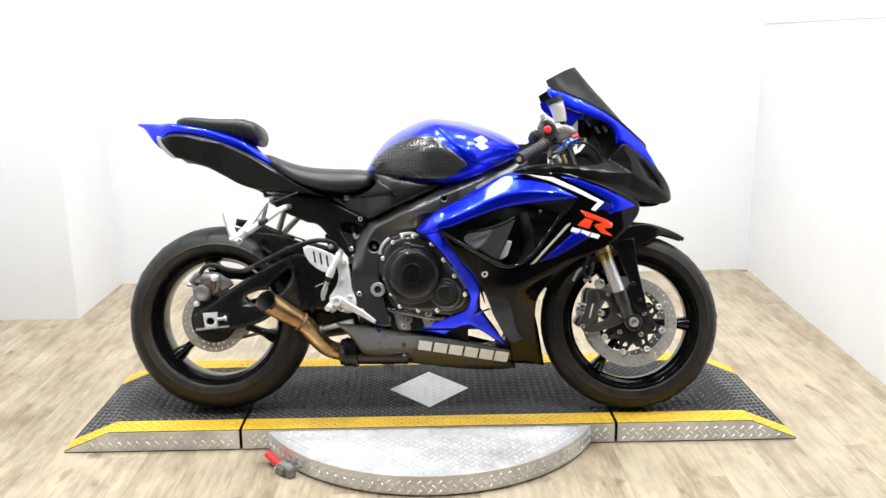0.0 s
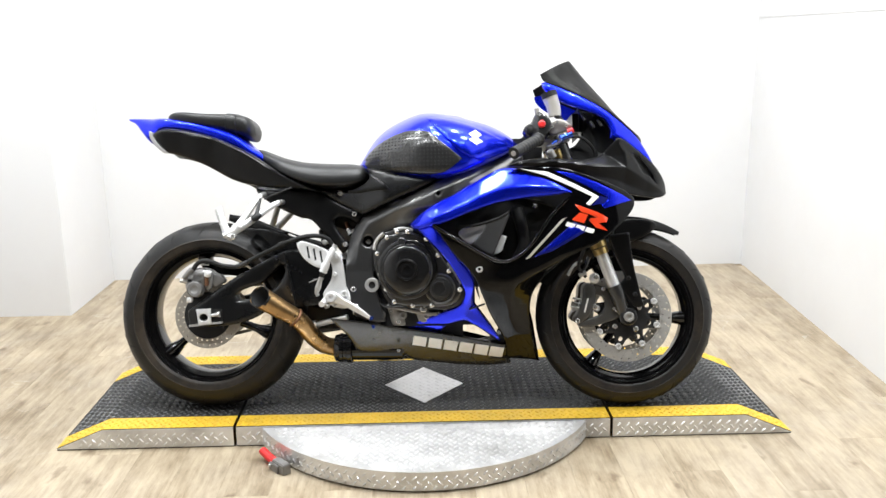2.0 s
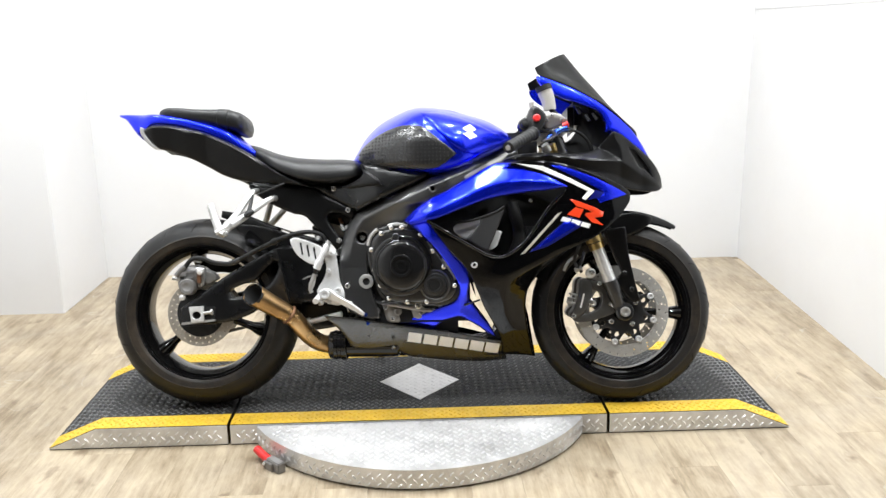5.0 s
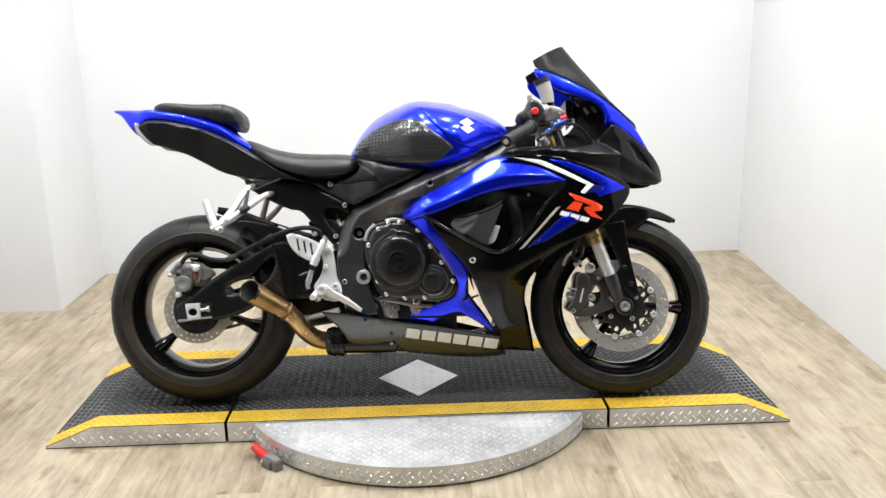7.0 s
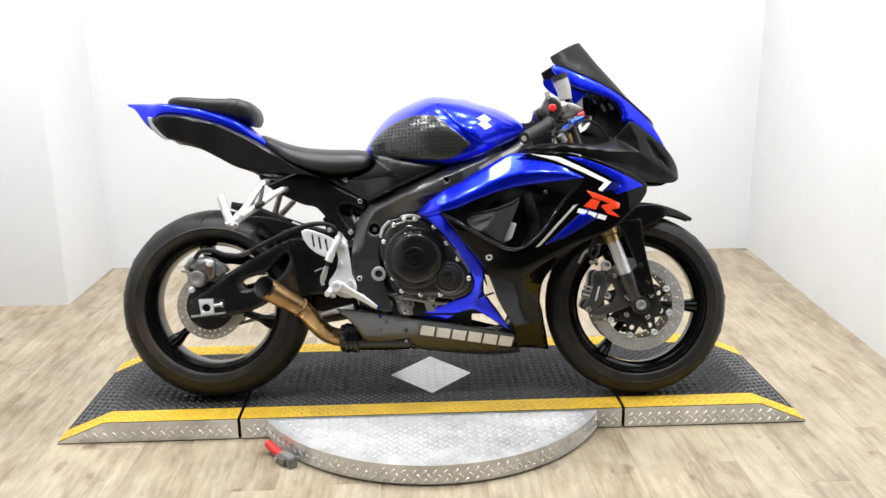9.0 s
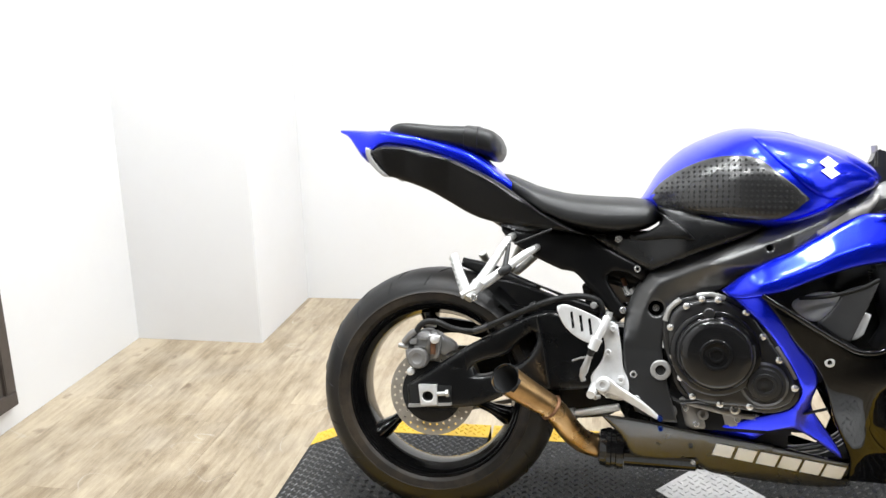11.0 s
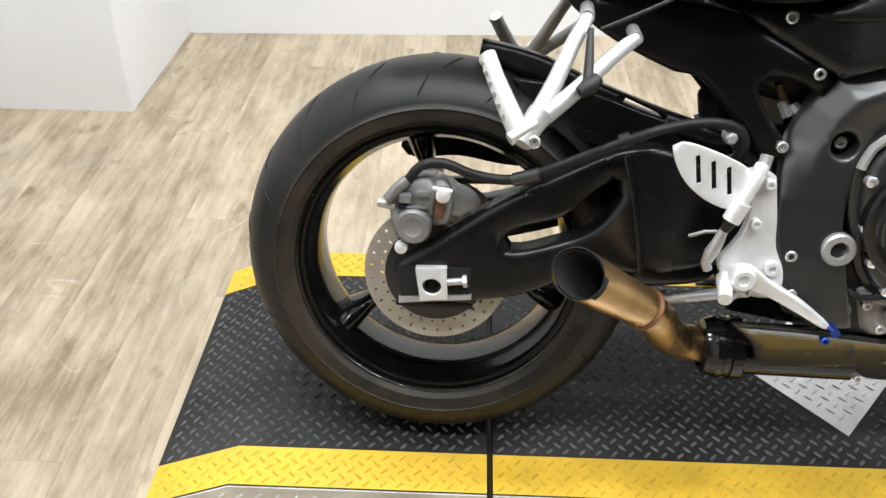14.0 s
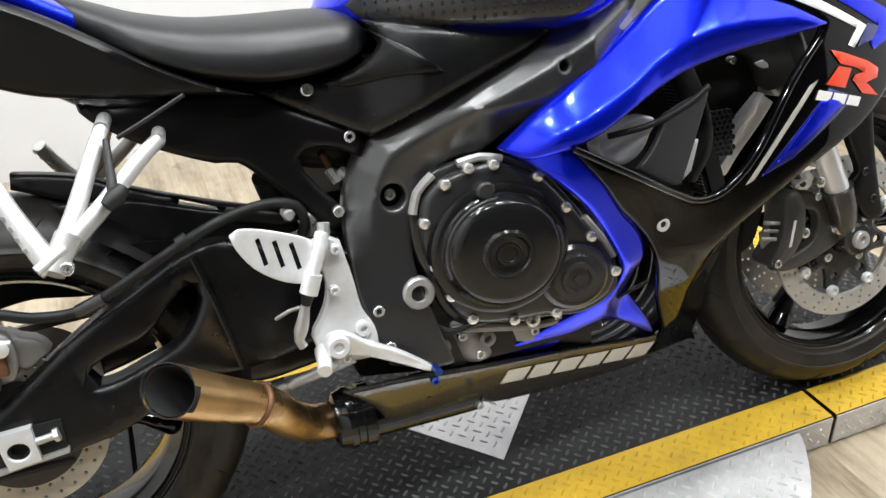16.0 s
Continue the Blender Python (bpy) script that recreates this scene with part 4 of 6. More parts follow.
tail_out = ((-0.8852, 0.9205), (-0.8458, 0.9378), (-0.762, 0.9306), (-0.6741, 0.9076), (-0.6071, 0.8805), (-0.5482, 0.8506), (-0.4883, 0.8124), (-0.4289, 0.7726), (-0.3713, 0.7425), (-0.316, 0.7208), (-0.3814, 0.7312), (-0.4786, 0.7388), (-0.5681, 0.7524), (-0.6193, 0.7692), (-0.669, 0.796), (-0.7279, 0.8263), (-0.7939, 0.8493), (-0.8371, 0.8607), (-0.859, 0.887))
side = part("tail_side_panel", panel(tail_out, tail_y, 0.012, 0.01, 0.008, sharp=(0, 9, 17)), SATIN, bike, "matt black tail side panel")
mirrored(side)
lamp = part("tail_lamp", panel(((-0.899, 0.9356), (-0.8814, 0.9282), (-0.8834, 0.9166), (-0.8574, 0.8821), (-0.8296, 0.8579), (-0.8443, 0.8578), (-0.8774, 0.8838), (-0.8946, 0.9075)), lambda x, z: tail_y(x, z) - 0.0005, 0.02, 0.004, 0.008, sharp=(0, 1, 4)), LENS, bike, "clear tail lamp lens")
mirrored(lamp)
under = ((-0.87, 0.05, 0.93, 0.885), (-0.78, 0.078, 0.92, 0.846), (-0.68, 0.08, 0.9, 0.812), (-0.58, 0.085, 0.86, 0.759), (-0.48, 0.095, 0.81, 0.695), (-0.36, 0.098, 0.76, 0.64), (-0.26, 0.1, 0.74, 0.6), (-0.16, 0.1, 0.74, 0.58))
part("undertail", loft(under, 30, 28, 5, 0.5), SATIN, bike)
sub_out = ((-0.54, 0.75), (-0.485, 0.751), (-0.382, 0.732), (-0.325, 0.726), (-0.259, 0.687), (-0.178, 0.648), (-0.19, 0.615), (-0.232, 0.636), (-0.272, 0.629), (-0.25, 0.58),
           (-0.224, 0.541), (-0.244, 0.518), (-0.271, 0.548), (-0.316, 0.597), (-0.353, 0.633), (-0.382, 0.637), (-0.467, 0.675), (-0.512, 0.705), (-0.535, 0.728))
sub_y = lambda x, z: -0.112 - 0.036 * np.clip((x + 0.5) / 0.3, 0, 1) + 0.02 * np.exp(-((z - 0.745) / 0.012) ** 2)
sub = part("subframe_cover", panel(sub_out, sub_y, 0.016, 0.01, 0.012, sharp=(0, 3, 5, 6, 9, 11)), SATIN, bike, "satin black subframe cover")
mirrored(sub)
bm = bmesh.new()
box(bm, -0.3, -0.2, -0.075, -0.02, 0.56, 0.63, 0.012)
part("fluid_reservoir", bm, FLUID, bike)
for x, z in ((-0.203, 0.647), (-0.234, 0.548)):
    bolt(x, -0.152, z, bike, 0.008, BOLTHEAD)

part("sensor_clip", sweep([(-0.237, -0.1, 0.622), (-0.229, -0.104, 0.604)], 0.006, 10, smooth=False), RUST, bike)
part("pipe_union", sweep([(-0.23, -0.1, 0.6), (-0.221, -0.106, 0.58)], 0.0085, 8, smooth=False), BOLTHEAD, bike, "bright pipe union")
part("union_nut", sweep([(-0.214, -0.1, 0.596), (-0.206, -0.108, 0.586)], 0.007, 6, smooth=False), STEEL, bike)
part("shock_bladder", sweep([(-0.312, -0.06, 0.6), (-0.306, -0.05, 0.575), (-0.3, -0.05, 0.555)], 0.024, 16), RUBBER, bike, "black rubber-covered reservoir")

# ---- seats
pillion_table = ((-0.852, 0.03, 0.982, 0.967), (-0.842, 0.06, 0.994, 0.966), (-0.81, 0.085, 1.003, 0.958), (-0.712, 0.1, 0.996, 0.94), (-0.634, 0.102, 0.994, 0.925), (-0.586, 0.1, 0.988, 0.912), (-0.562, 0.085, 0.974, 0.91), (-0.55, 0.05, 0.952, 0.925))
pillion = part("pillion_seat", loft(pillion_table, 36, 36, 3.4, 0.55), SEAT, bike, "black vinyl pillion pad")
bm = bmesh.new()
ring_a = []
for x, grow in ((-0.64, 0.0), (-0.638, 0.0025), (-0.606, 0.0025), (-0.604, 0.0)):
    w, top, low = curve_at(pillion_table, x)
    mid, ring = low + (top - low) * 0.55, []
    for j in range(36):
        a = 2 * math.pi * j / 36
        c, s = math.cos(a), math.sin(a)
        ring.append(bm.verts.new((x - 0.03 * (mid - (mid + s * 0.03)), (w + grow) * math.copysign(abs(c) ** (2 / 3.4), c), mid + ((top - mid + grow) if s >= 0 else (mid - low + grow)) * math.copysign(abs(s) ** (2 / 3.4), s))))
    ring_a.append(ring)
for a, b in zip(ring_a, ring_a[1:]):
    for j in range(36):
        bm.faces.new((a[j], a[(j + 1) % 36], b[(j + 1) % 36], b[j]))
part("strap", bm, SEAT, pillion, "black grab strap across the pad")
seat_table = ((-0.553, 0.04, 0.876, 0.852), (-0.53, 0.075, 0.875, 0.838), (-0.494, 0.105, 0.862, 0.81), (-0.447, 0.145, 0.844, 0.78), (-0.381, 0.165, 0.829, 0.75), (-0.324, 0.178, 0.824, 0.735), (-0.277, 0.183, 0.822, 0.73), (-0.215, 0.18, 0.82, 0.735), (-0.175, 0.162, 0.812, 0.748), (-0.15, 0.11, 0.795, 0.765))
part("rider_seat", loft(seat_table, 44, 44, 2.7, 0.22, low_power=3.5), SEAT, bike, "black vinyl rider seat, scooped")

# ---- tank
tank_table = ((-0.198, 0.027, 0.822, 0.816), (-0.186, 0.078, 0.842, 0.803), (-0.156, 0.132, 0.893, 0.785), (-0.107, 0.191, 0.942, 0.773), (-0.038, 0.240, 0.977, 0.762), (0.021, 0.266, 0.993, 0.754), (0.099, 0.274, 0.987, 0.748), (0.177, 0.250, 0.970, 0.775), (0.255, 0.186, 0.947, 0.815), (0.313, 0.131, 0.913, 0.848), (0.338, 0.079, 0.886, 0.866))


def tank_power(x):
    """The upper section is peaked at the rear and fuller over the grips."""
    return float(np.interp(x, (-0.2, -0.1, 0.05, 0.34), (1.45, 1.55, 2.13, 1.77)))


def tank_half(x, z, lift=0.0):
    """The tank's half width at a height."""
    out = []
    for a, b in zip(np.atleast_1d(x), np.atleast_1d(z)):
        w, top, low = curve_at(tank_table, min(max(float(a), -0.197), 0.337))
        mid = low + (top - low) * 0.34
        t = (b - mid) / (top - mid) if b >= mid else (mid - b) / (mid - low)
        t = min(max(float(t), 0), 0.99)
        k = tank_power(float(a)) if b >= mid else 6.0
        out.append(-w * (1 - t ** k) ** (1 / k) - lift)
    return np.array(out)


tank = part("fuel_tank", loft(tank_table, 60, 72, tank_power, 0.34, low_power=6), BLUE, bike, "blue metallic fuel tank")
pad_out = ((-0.179, 0.824), (-0.158, 0.852), (-0.1071, 0.8855), (-0.0413, 0.9072), (0.0209, 0.9076), (0.0496, 0.8989), (0.092, 0.8618), (0.151, 0.8131), (0.0924, 0.77), (0.0483, 0.7644), (-0.0498, 0.7731), (-0.155, 0.789))
pad_y = lambda x, z: tank_half(x, z, 0.004)
pad = part("tank_grip", panel(pad_out, pad_y, 0.003, 0.003, 0.013, sharp=(0, 5, 7, 9, 11), closed_back=False), PAD, tank, "dimpled black rubber tank grip")
mirrored(pad, tank)
verts, faces = [], []
loop = np.array([tuple(q) for q in spline(pad_out, 0.014, True, (0, 5, 7, 9, 11))])
gx, gz = np.meshgrid(np.arange(-0.165, 0.16, 0.0115), np.arange(0.77, 0.92, 0.0115))
gx, gz = gx.ravel(), gz.ravel()
good = inside(gx, gz, loop)
gx, gz = gx[good], gz[good]
good = edge_distance(gx, gz, [loop]) > 0.009
for x, z in zip(gx[good], gz[good]):
    y, b = float(tank_half(x, z, 0.0042)[0]), len(verts)
    for k in range(6):
        a = math.pi / 3 * k
        verts.append((x + 0.0036 * math.cos(a), y + 0.001, z + 0.0036 * math.sin(a)))
    for k in range(6):
        a = math.pi / 3 * k
        verts.append((x + 0.0026 * math.cos(a), y - 0.0008, z + 0.0026 * math.sin(a)))
    faces += [(b + k, b + (k + 1) % 6, b + 6 + (k + 1) % 6, b + 6 + k) for k in range(6)] + [tuple(b + 6 + k for k in range(6))]
me = bpy.data.meshes.new("grip_studs")
me.from_pydata(verts, [], faces)
me.materials.append(DARK)
studs = new("grip_studs", me)
studs.parent = tank
tagged(studs, kind="stuff")
shoulder = part("tank_shoulder", panel(((0.0366, 0.9547), (0.0985, 0.9534), (0.1987, 0.9238), (0.3181, 0.8668), (0.3203, 0.855), (0.2875, 0.8365), (0.2188, 0.8119), (0.157, 0.8277), (0.093, 0.8849)), lambda x, z: tank_half(x, z, 0.007), 0.004, 0.008, 0.012, sharp=(0, 3), closed_back=False), BLUE, tank, "raised blue tank shoulder")
mirrored(shoulder, tank)
badge_y = lambda x, z: tank_half(x, z, 0.0125)
for pts in (((0.1698, 0.8939), (0.1936, 0.9102), (0.2141, 0.8932), (0.1903, 0.8772)), ((0.1712, 0.8747), (0.1935, 0.8872), (0.2155, 0.8704), (0.1943, 0.8579))):
    part("badge", panel(pts, badge_y, 0.001, 0.001, 0.012, smooth=False, closed_back=False), WHITE, tank, "small pale emblem shape")
bm = lathe([(0.045, -0.004), (0.045, 0.001), (0.04, 0.003), (0.0003, 0.003)], 0, 0, 40)
bmesh.ops.transform(bm, matrix=Matrix.Translation((0.12, 0, 0.9795)) @ Matrix.Rotation(radians(9), 4, "Y") @ Matrix.Rotation(radians(-90), 4, "X"), verts=bm.verts)
part("filler_cap", bm, ENGINE, tank)

# ---- side cover and frame
cover_y = lambda x, z: np.interp(x, (-0.32, -0.25, -0.177, -0.106, 0.05), (-0.142, -0.143, -0.166, -0.206, -0.243)) + 0.2 * np.clip(z - 0.735, 0, 1)
cover_out = ((-0.32, 0.7261), (-0.2374, 0.7269), (-0.1803, 0.735), (-0.1464, 0.7616), (-0.1632, 0.7962), (-0.0154, 0.7688), (0.0769, 0.7575), (0.0254, 0.7288), (-0.0518, 0.6964), (-0.1071, 0.6734), (-0.1755, 0.6426), (-0.2566, 0.6845))
cover = part("side_cover", panel(cover_out, cover_y, 0.012, 0.014, 0.012, sharp=(0, 4, 6, 10)), SWING, bike, "satin black side cover")
part("cover_blade", panel(((-0.1685, 0.7873), (-0.1386, 0.7706), (-0.1042, 0.7462), (-0.078, 0.7189), (-0.1365, 0.7194), (-0.1978, 0.7133), (-0.2326, 0.7204), (-0.183, 0.7367), (-0.1505, 0.7649)), lambda x, z: cover_y(x, z) - 0.009 + 0.04 * np.clip(-0.12 - x, 0, 0.1), 0.008, 0.009, 0.01, sharp=(0, 3, 6)), SATIN, cover)
mirrored(cover)
bolt(-0.249, -0.149, 0.717, bike, 0.0085, BOLTHEAD)
frame_out = ((-0.1768, 0.6429), (-0.1047, 0.6753), (-0.0133, 0.713), (0.0942, 0.76), (0.1874, 0.8028), (0.227, 0.8207), (0.3469, 0.8691), (0.3524, 0.801), (0.2485, 0.7456), (0.15, 0.6985), (0.0765, 0.659), (-0.0007, 0.62), (-0.0302, 0.6001), (-0.068, 0.596), (-0.108, 0.573), (-0.133, 0.53), (-0.141, 0.457), (-0.126, 0.383), (-0.102, 0.296), (-0.134, 0.294), (-0.199, 0.316), (-0.219, 0.383), (-0.231, 0.457), (-0.224, 0.549), (-0.203, 0.606))
bore = [(-0.158 + 0.018 * math.cos(2 * math.pi * k / 24), 0.557 + 0.018 * math.sin(2 * math.pi * k / 24)) for k in range(24)]
small = [(0.0743 + 0.007 * math.cos(2 * math.pi * k / 12), 0.7058 + 0.007 * math.sin(2 * math.pi * k / 12)) for k in range(12)]
crest = np.array(((0.3469, 0.8691), (0.227, 0.8207), (0.0942, 0.76), (-0.0133, 0.713), (-0.1047, 0.6753), (-0.1768, 0.6429), (-0.203, 0.606), (-0.224, 0.549), (-0.231, 0.457), (-0.24, 0.38)))


def frame_y(x, z):
    """Two facets that meet in a soft ridge: one turned up, one upright."""
    far = np.full(np.shape(x), 1e9)
    for a, b in zip(crest, crest[1:]):
        d = b - a
        t = np.clip(((x - a[0]) * d[0] + (z - a[1]) * d[1]) / (d @ d), 0, 1)
        far = np.minimum(far, np.hypot(x - a[0] - t * d[0], z - a[1] - t * d[1]))
    s = 0.034 - far
    s = (s + np.sqrt(s * s + 0.000002)) / 2 * np.clip((z - 0.48) / 0.08, 0, 1)
    low = far - 0.056
    low = (low + np.sqrt(low * low + 0.00003)) / 2
    bow = np.interp(x, (-0.2, -0.11, -0.02, 0.06, 0.12, 0.2, 0.25, 0.33), (0.0, 0.03, 0.066, 0.09, 0.088, 0.045, -0.005, -0.03)) * np.clip((z - 0.575) / 0.09, 0, 1)
    y = -0.15 - bow - 0.022 * np.clip((0.55 - z) / 0.15, 0, 1)
    return y - 0.004 - 0.01 * np.clip((z - 0.46) / 0.1, 0, 1) + 0.95 * s + 0.35 * low * np.clip((z - 0.6) / 0.05, 0, 1)


spar = part("frame_spar", panel(frame_out, frame_y, 0.02, 0.006, 0.006, sharp=(0, 6, 7, 18, 19, 20), holes=[bore, small]), FRAME, bike, "satin black alloy frame spar")
mirrored(spar)
# the well is coloured near-black to deepen its shade
bm = lathe([(0.0185, -0.15), (0.0185, -0.132), (0.0003, -0.132)], -0.158, 0.557, 24)
part("bolt_well", bm, DARK, bike)
bolt(-0.158, -0.146, 0.557, bike, 0.0085, BOLTHEAD)
# dark disc for the shade inside the small hole
part("hole_shade", lathe([(0.0068, -0.232), (0.0003, -0.230)], 0.0743, 0.7058, 12), DARK, bike)
part("pivot_nut", lathe([(0.0235, -0.165), (0.0235, -0.178), (0.021, -0.181), (0.0125, -0.181), (0.011, -0.17), (0.0003, -0.17)], -0.144, 0.4155, 32), ALLOY, bike, "silver swingarm pivot nut")
# dark disc laid over the nut as the shade of its bore
part("pivot_bore_shade", lathe([(0.0105, -0.1712), (0.0003, -0.1708)], -0.1435, 0.416, 6), DARK, bike)
for x, z in ((-0.205, 0.402), (-0.196, 0.345)):
    bolt(x, -0.178, z, bike, 0.0085, BOLTHEAD)
head = part("frame_head", panel(((0.145, 0.7608), (0.2196, 0.8005), (0.3079, 0.8512), (0.3307, 0.8445), (0.3021, 0.796), (0.2566, 0.7607), (0.2131, 0.7392), (0.1764, 0.7363)), lambda x, z: frame_y(x, z) - 0.006 + 0.35 * np.clip(z - 0.62 - 0.62 * x, 0, 0.1), 0.008, 0.006, 0.01, sharp=(0, 3)), CASTGREY, bike, "grey cast frame head")
mirrored(head)
bm = bmesh.new()
box(bm, 0.2, 0.42, -0.1, 0.1, 0.78, 0.9, 0.03)
part("steering_head", bm, ENGINE, bike)

# ---- engine
def lean_out(x, z):
    """The right-hand engine cases stand out further towards the front and the top."""
    return -0.02 - 0.19 * x - 0.1 * (z - 0.4)


def outboard(*obs):
    for ob in obs:
        for v in ob.data.vertices:
            v.co.y += lean_out(v.co.x, v.co.z)


bm = bmesh.new()
box(bm, -0.16, 0.19, -0.15, 0.15, 0.24, 0.5, 0.04)
part("crankcase", bm, ENGINE, bike, "black engine crankcase")
bm = bmesh.new()
box(bm, -0.02, 0.24, -0.16, 0.16, 0.42, 0.66, 0.03, Matrix.Translation((0.1, 0, 0.5)) @ Matrix.Rotation(radians(22), 4, "Y") @ Matrix.Translation((-0.1, 0, -0.5)))
part("cylinder_block", bm, ENGINE, bike)
bm = bmesh.new()
box(bm, -0.15, 0.12, -0.11, 0.11, 0.56, 0.74, 0.03)
part("airbox", bm, SATIN, bike)
case_out = ((-0.138, 0.545), (-0.115, 0.577), (-0.077, 0.592), (-0.02, 0.598), (0.042, 0.568), (0.083, 0.52), (0.119, 0.467), (0.153, 0.406), (0.146, 0.362), (0.101, 0.336), (0.051, 0.337), (-0.07, 0.342), (-0.108, 0.376), (-0.125, 0.431), (-0.139, 0.476))
outboard(part("crankcase_gasket_face", panel(case_out, flat(-0.162), 0.02, 0.004, 0.014), ENGINE, bike))
for run in (((-0.137, 0.53), (-0.128, 0.56), (-0.105, 0.582)), ((-0.07, 0.592), (-0.04, 0.597), (-0.01, 0.59)), ((0.101, 0.487), (0.125, 0.453), (0.145, 0.421))):
    outboard(part("bare_flange", sweep([(x, -0.166, z) for x, z in run], 0.0065, 8), ALLOY, bike, "bare alloy case flange"))
inner = tuple((0.012 + (x - 0.012) * 0.93, 0.452 + (z - 0.452) * 0.93) for x, z in case_out)
case = part("clutch_case", panel(inner, lambda x, z: -0.178 - 0.008 * np.exp(-((x + 0.02) ** 2 + (z - 0.46) ** 2) / 0.006), 0.02, 0.012, 0.012), ENGINE, bike, "black cast clutch case")
outboard(case)
CX, CZ = -0.028, 0.465
outboard(part("clutch_cover", lathe([(0.098, -0.176), (0.096, -0.19), (0.09, -0.194), (0.084, -0.194), (0.08, -0.199), (0.077, -0.211), (0.071, -0.217), (0.06, -0.219), (0.036, -0.2205), (0.033, -0.226), (0.029, -0.226), (0.026, -0.221), (0.018, -0.2205),
                            (0.016, -0.224), (0.0125, -0.224), (0.011, -0.2195), (0.0003, -0.2195)], CX, CZ, 72), COVER, bike, "gloss black round clutch cover"))
bm = bmesh.new()
for a0, a1 in ((95, 200), (230, 262), (300, 380)):
    pts = [(CX + 0.079 * math.cos(radians(a)), -0.207, CZ + 0.079 * math.sin(radians(a))) for a in np.linspace(a0, a1, 16)]
    sweep(pts, 0.0032, 8, bm=bm, smooth=False)
outboard(part("cover_rib", bm, ENGINE, bike))
outboard(part("starter_cover", lathe([(0.052, -0.17), (0.05, -0.185), (0.044, -0.19), (0.038, -0.19), (0.034, -0.197), (0.026, -0.198), (0.024, -0.203), (0.018, -0.203), (0.016, -0.198), (0.008, -0.198), (0.007, -0.202), (0.0003, -0.202)], 0.077, 0.404, 48), ENGINE, bike, "small round black engine cover"))
for x, z in ((-0.093, 0.568), (-0.126, 0.517), (-0.118, 0.451), (-0.099, 0.402), (-0.072, 0.361), (-0.012, 0.349), (0.05, 0.35), (0.139, 0.401), (0.07, 0.51), (0.033, 0.561), (-0.026, 0.586), (-0.06, 0.586), (0.105, 0.46)):
    outboard(bolt(x, -0.185, z, bike, 0.0075, BOLTHEAD, False))
outboard(part("oil_filler", lathe([(0.013, -0.17), (0.013, -0.2), (0.01, -0.203), (0.0003, -0.203)], -0.045, 0.555, 20), ENGINE, bike))
bm = panel(((-0.1, 0.352), (-0.02, 0.345), (0.03, 0.332), (0.1, 0.33), (0.05, 0.3), (-0.03, 0.282), (-0.09, 0.285), (-0.108, 0.32)), lambda x, z: -0.15 - 0.01 * np.sin(70 * x + 20 * z), 0.03, 0.008, 0.01)
part("sump", bm, CASTGREY, bike, "grimy alloy sump")
bm = panel(((-0.145, 0.37), (-0.11, 0.36), (-0.108, 0.3), (-0.14, 0.29)), flat(-0.14), 0.03, 0.008, 0.012)
part("drain_boss", bm, CASTGREY, bike)
for x, z in ((-0.085, 0.33), (-0.06, 0.295), (-0.01, 0.33), (0.03, 0.312), (0.07, 0.32), (-0.135, 0.345)):
    bolt(x, -0.168, z, bike, 0.007, BOLTHEAD)
part("sump_rib", sweep([(-0.1, -0.162, 0.345), (-0.04, -0.168, 0.335), (0.03, -0.168, 0.322), (0.08, -0.16, 0.318)], 0.006, 8), CASTGREY, bike)
part("oil_line", sweep([(-0.13, -0.15, 0.36), (-0.1, -0.172, 0.345), (-0.06, -0.172, 0.35), (-0.02, -0.165, 0.34)], 0.005, 8), ENGINE, bike)
bolt(-0.117, -0.162, 0.318, bike, 0.0145, CALIPER)
bolt(-0.045, -0.164, 0.316, bike, 0.0125, CALIPER)
bolt(0.022, -0.185, 0.337, bike, 0.011, BOLTHEAD)
# exhaust headers between the engine and the belly
for y in (-0.1, -0.04, 0.04, 0.1):
    part("header_pipe", sweep([(0.24, y, 0.5), (0.32, y * 0.8, 0.43), (0.33, y * 0.5, 0.28), (0.22, y * 0.5, 0.2), (-0.1, y * 0.4, 0.205)], 0.02, 10), ENGINE, bike)

# ---- parts seen through the fairing's opening
bm = panel(((0.137, 0.583), (0.165, 0.602), (0.2, 0.612), (0.23, 0.608), (0.228, 0.585), (0.21, 0.558), (0.179, 0.546), (0.15, 0.562)), lambda x, z: -0.202 - 0.005 * np.tanh((z - 0.578 - 0.3 * (x - 0.18)) / 0.004), 0.03, 0.005, 0.006)
part("coolant_housing", bm, CHROME, bike, "cast alloy coolant housing")
bm = panel(((0.2248, 0.6165), (0.2599, 0.6301), (0.2984, 0.6384), (0.2732, 0.5741), (0.2445, 0.5063), (0.2167, 0.5206), (0.1786, 0.5472), (0.1998, 0.5679), (0.2194, 0.5974)), flat(-0.243), 0.006, 0.004, 0.008, sharp=(0, 2, 4, 6))
part("duct_flap", bm, GREYPLASTIC, bike)
part("duct_stay", panel(((0.2899, 0.5689), (0.2742, 0.5744), (0.2453, 0.5114), (0.2594, 0.513), (0.2754, 0.5251)), flat(-0.225), 0.008, 0.002, 0.008, sharp=(0, 1, 2, 4)), SILVER, bike, "pale alloy stay behind the duct")
part("intake_hose", sweep([(0.1408, -0.23, 0.5987), (0.1935, -0.24200000000000002, 0.6051), (0.2375, -0.24200000000000002, 0.6168), (0.2728, -0.24200000000000002, 0.6305), (0.2975, -0.24200000000000002, 0.646)], 0.0045, 10), RUBBER, bike)
part("radiator_hose", sweep([(0.33, -0.12, 0.66), (0.345, -0.135, 0.6), (0.35, -0.135, 0.54), (0.33, -0.12, 0.49)], 0.02, 14), RUBBER, bike)
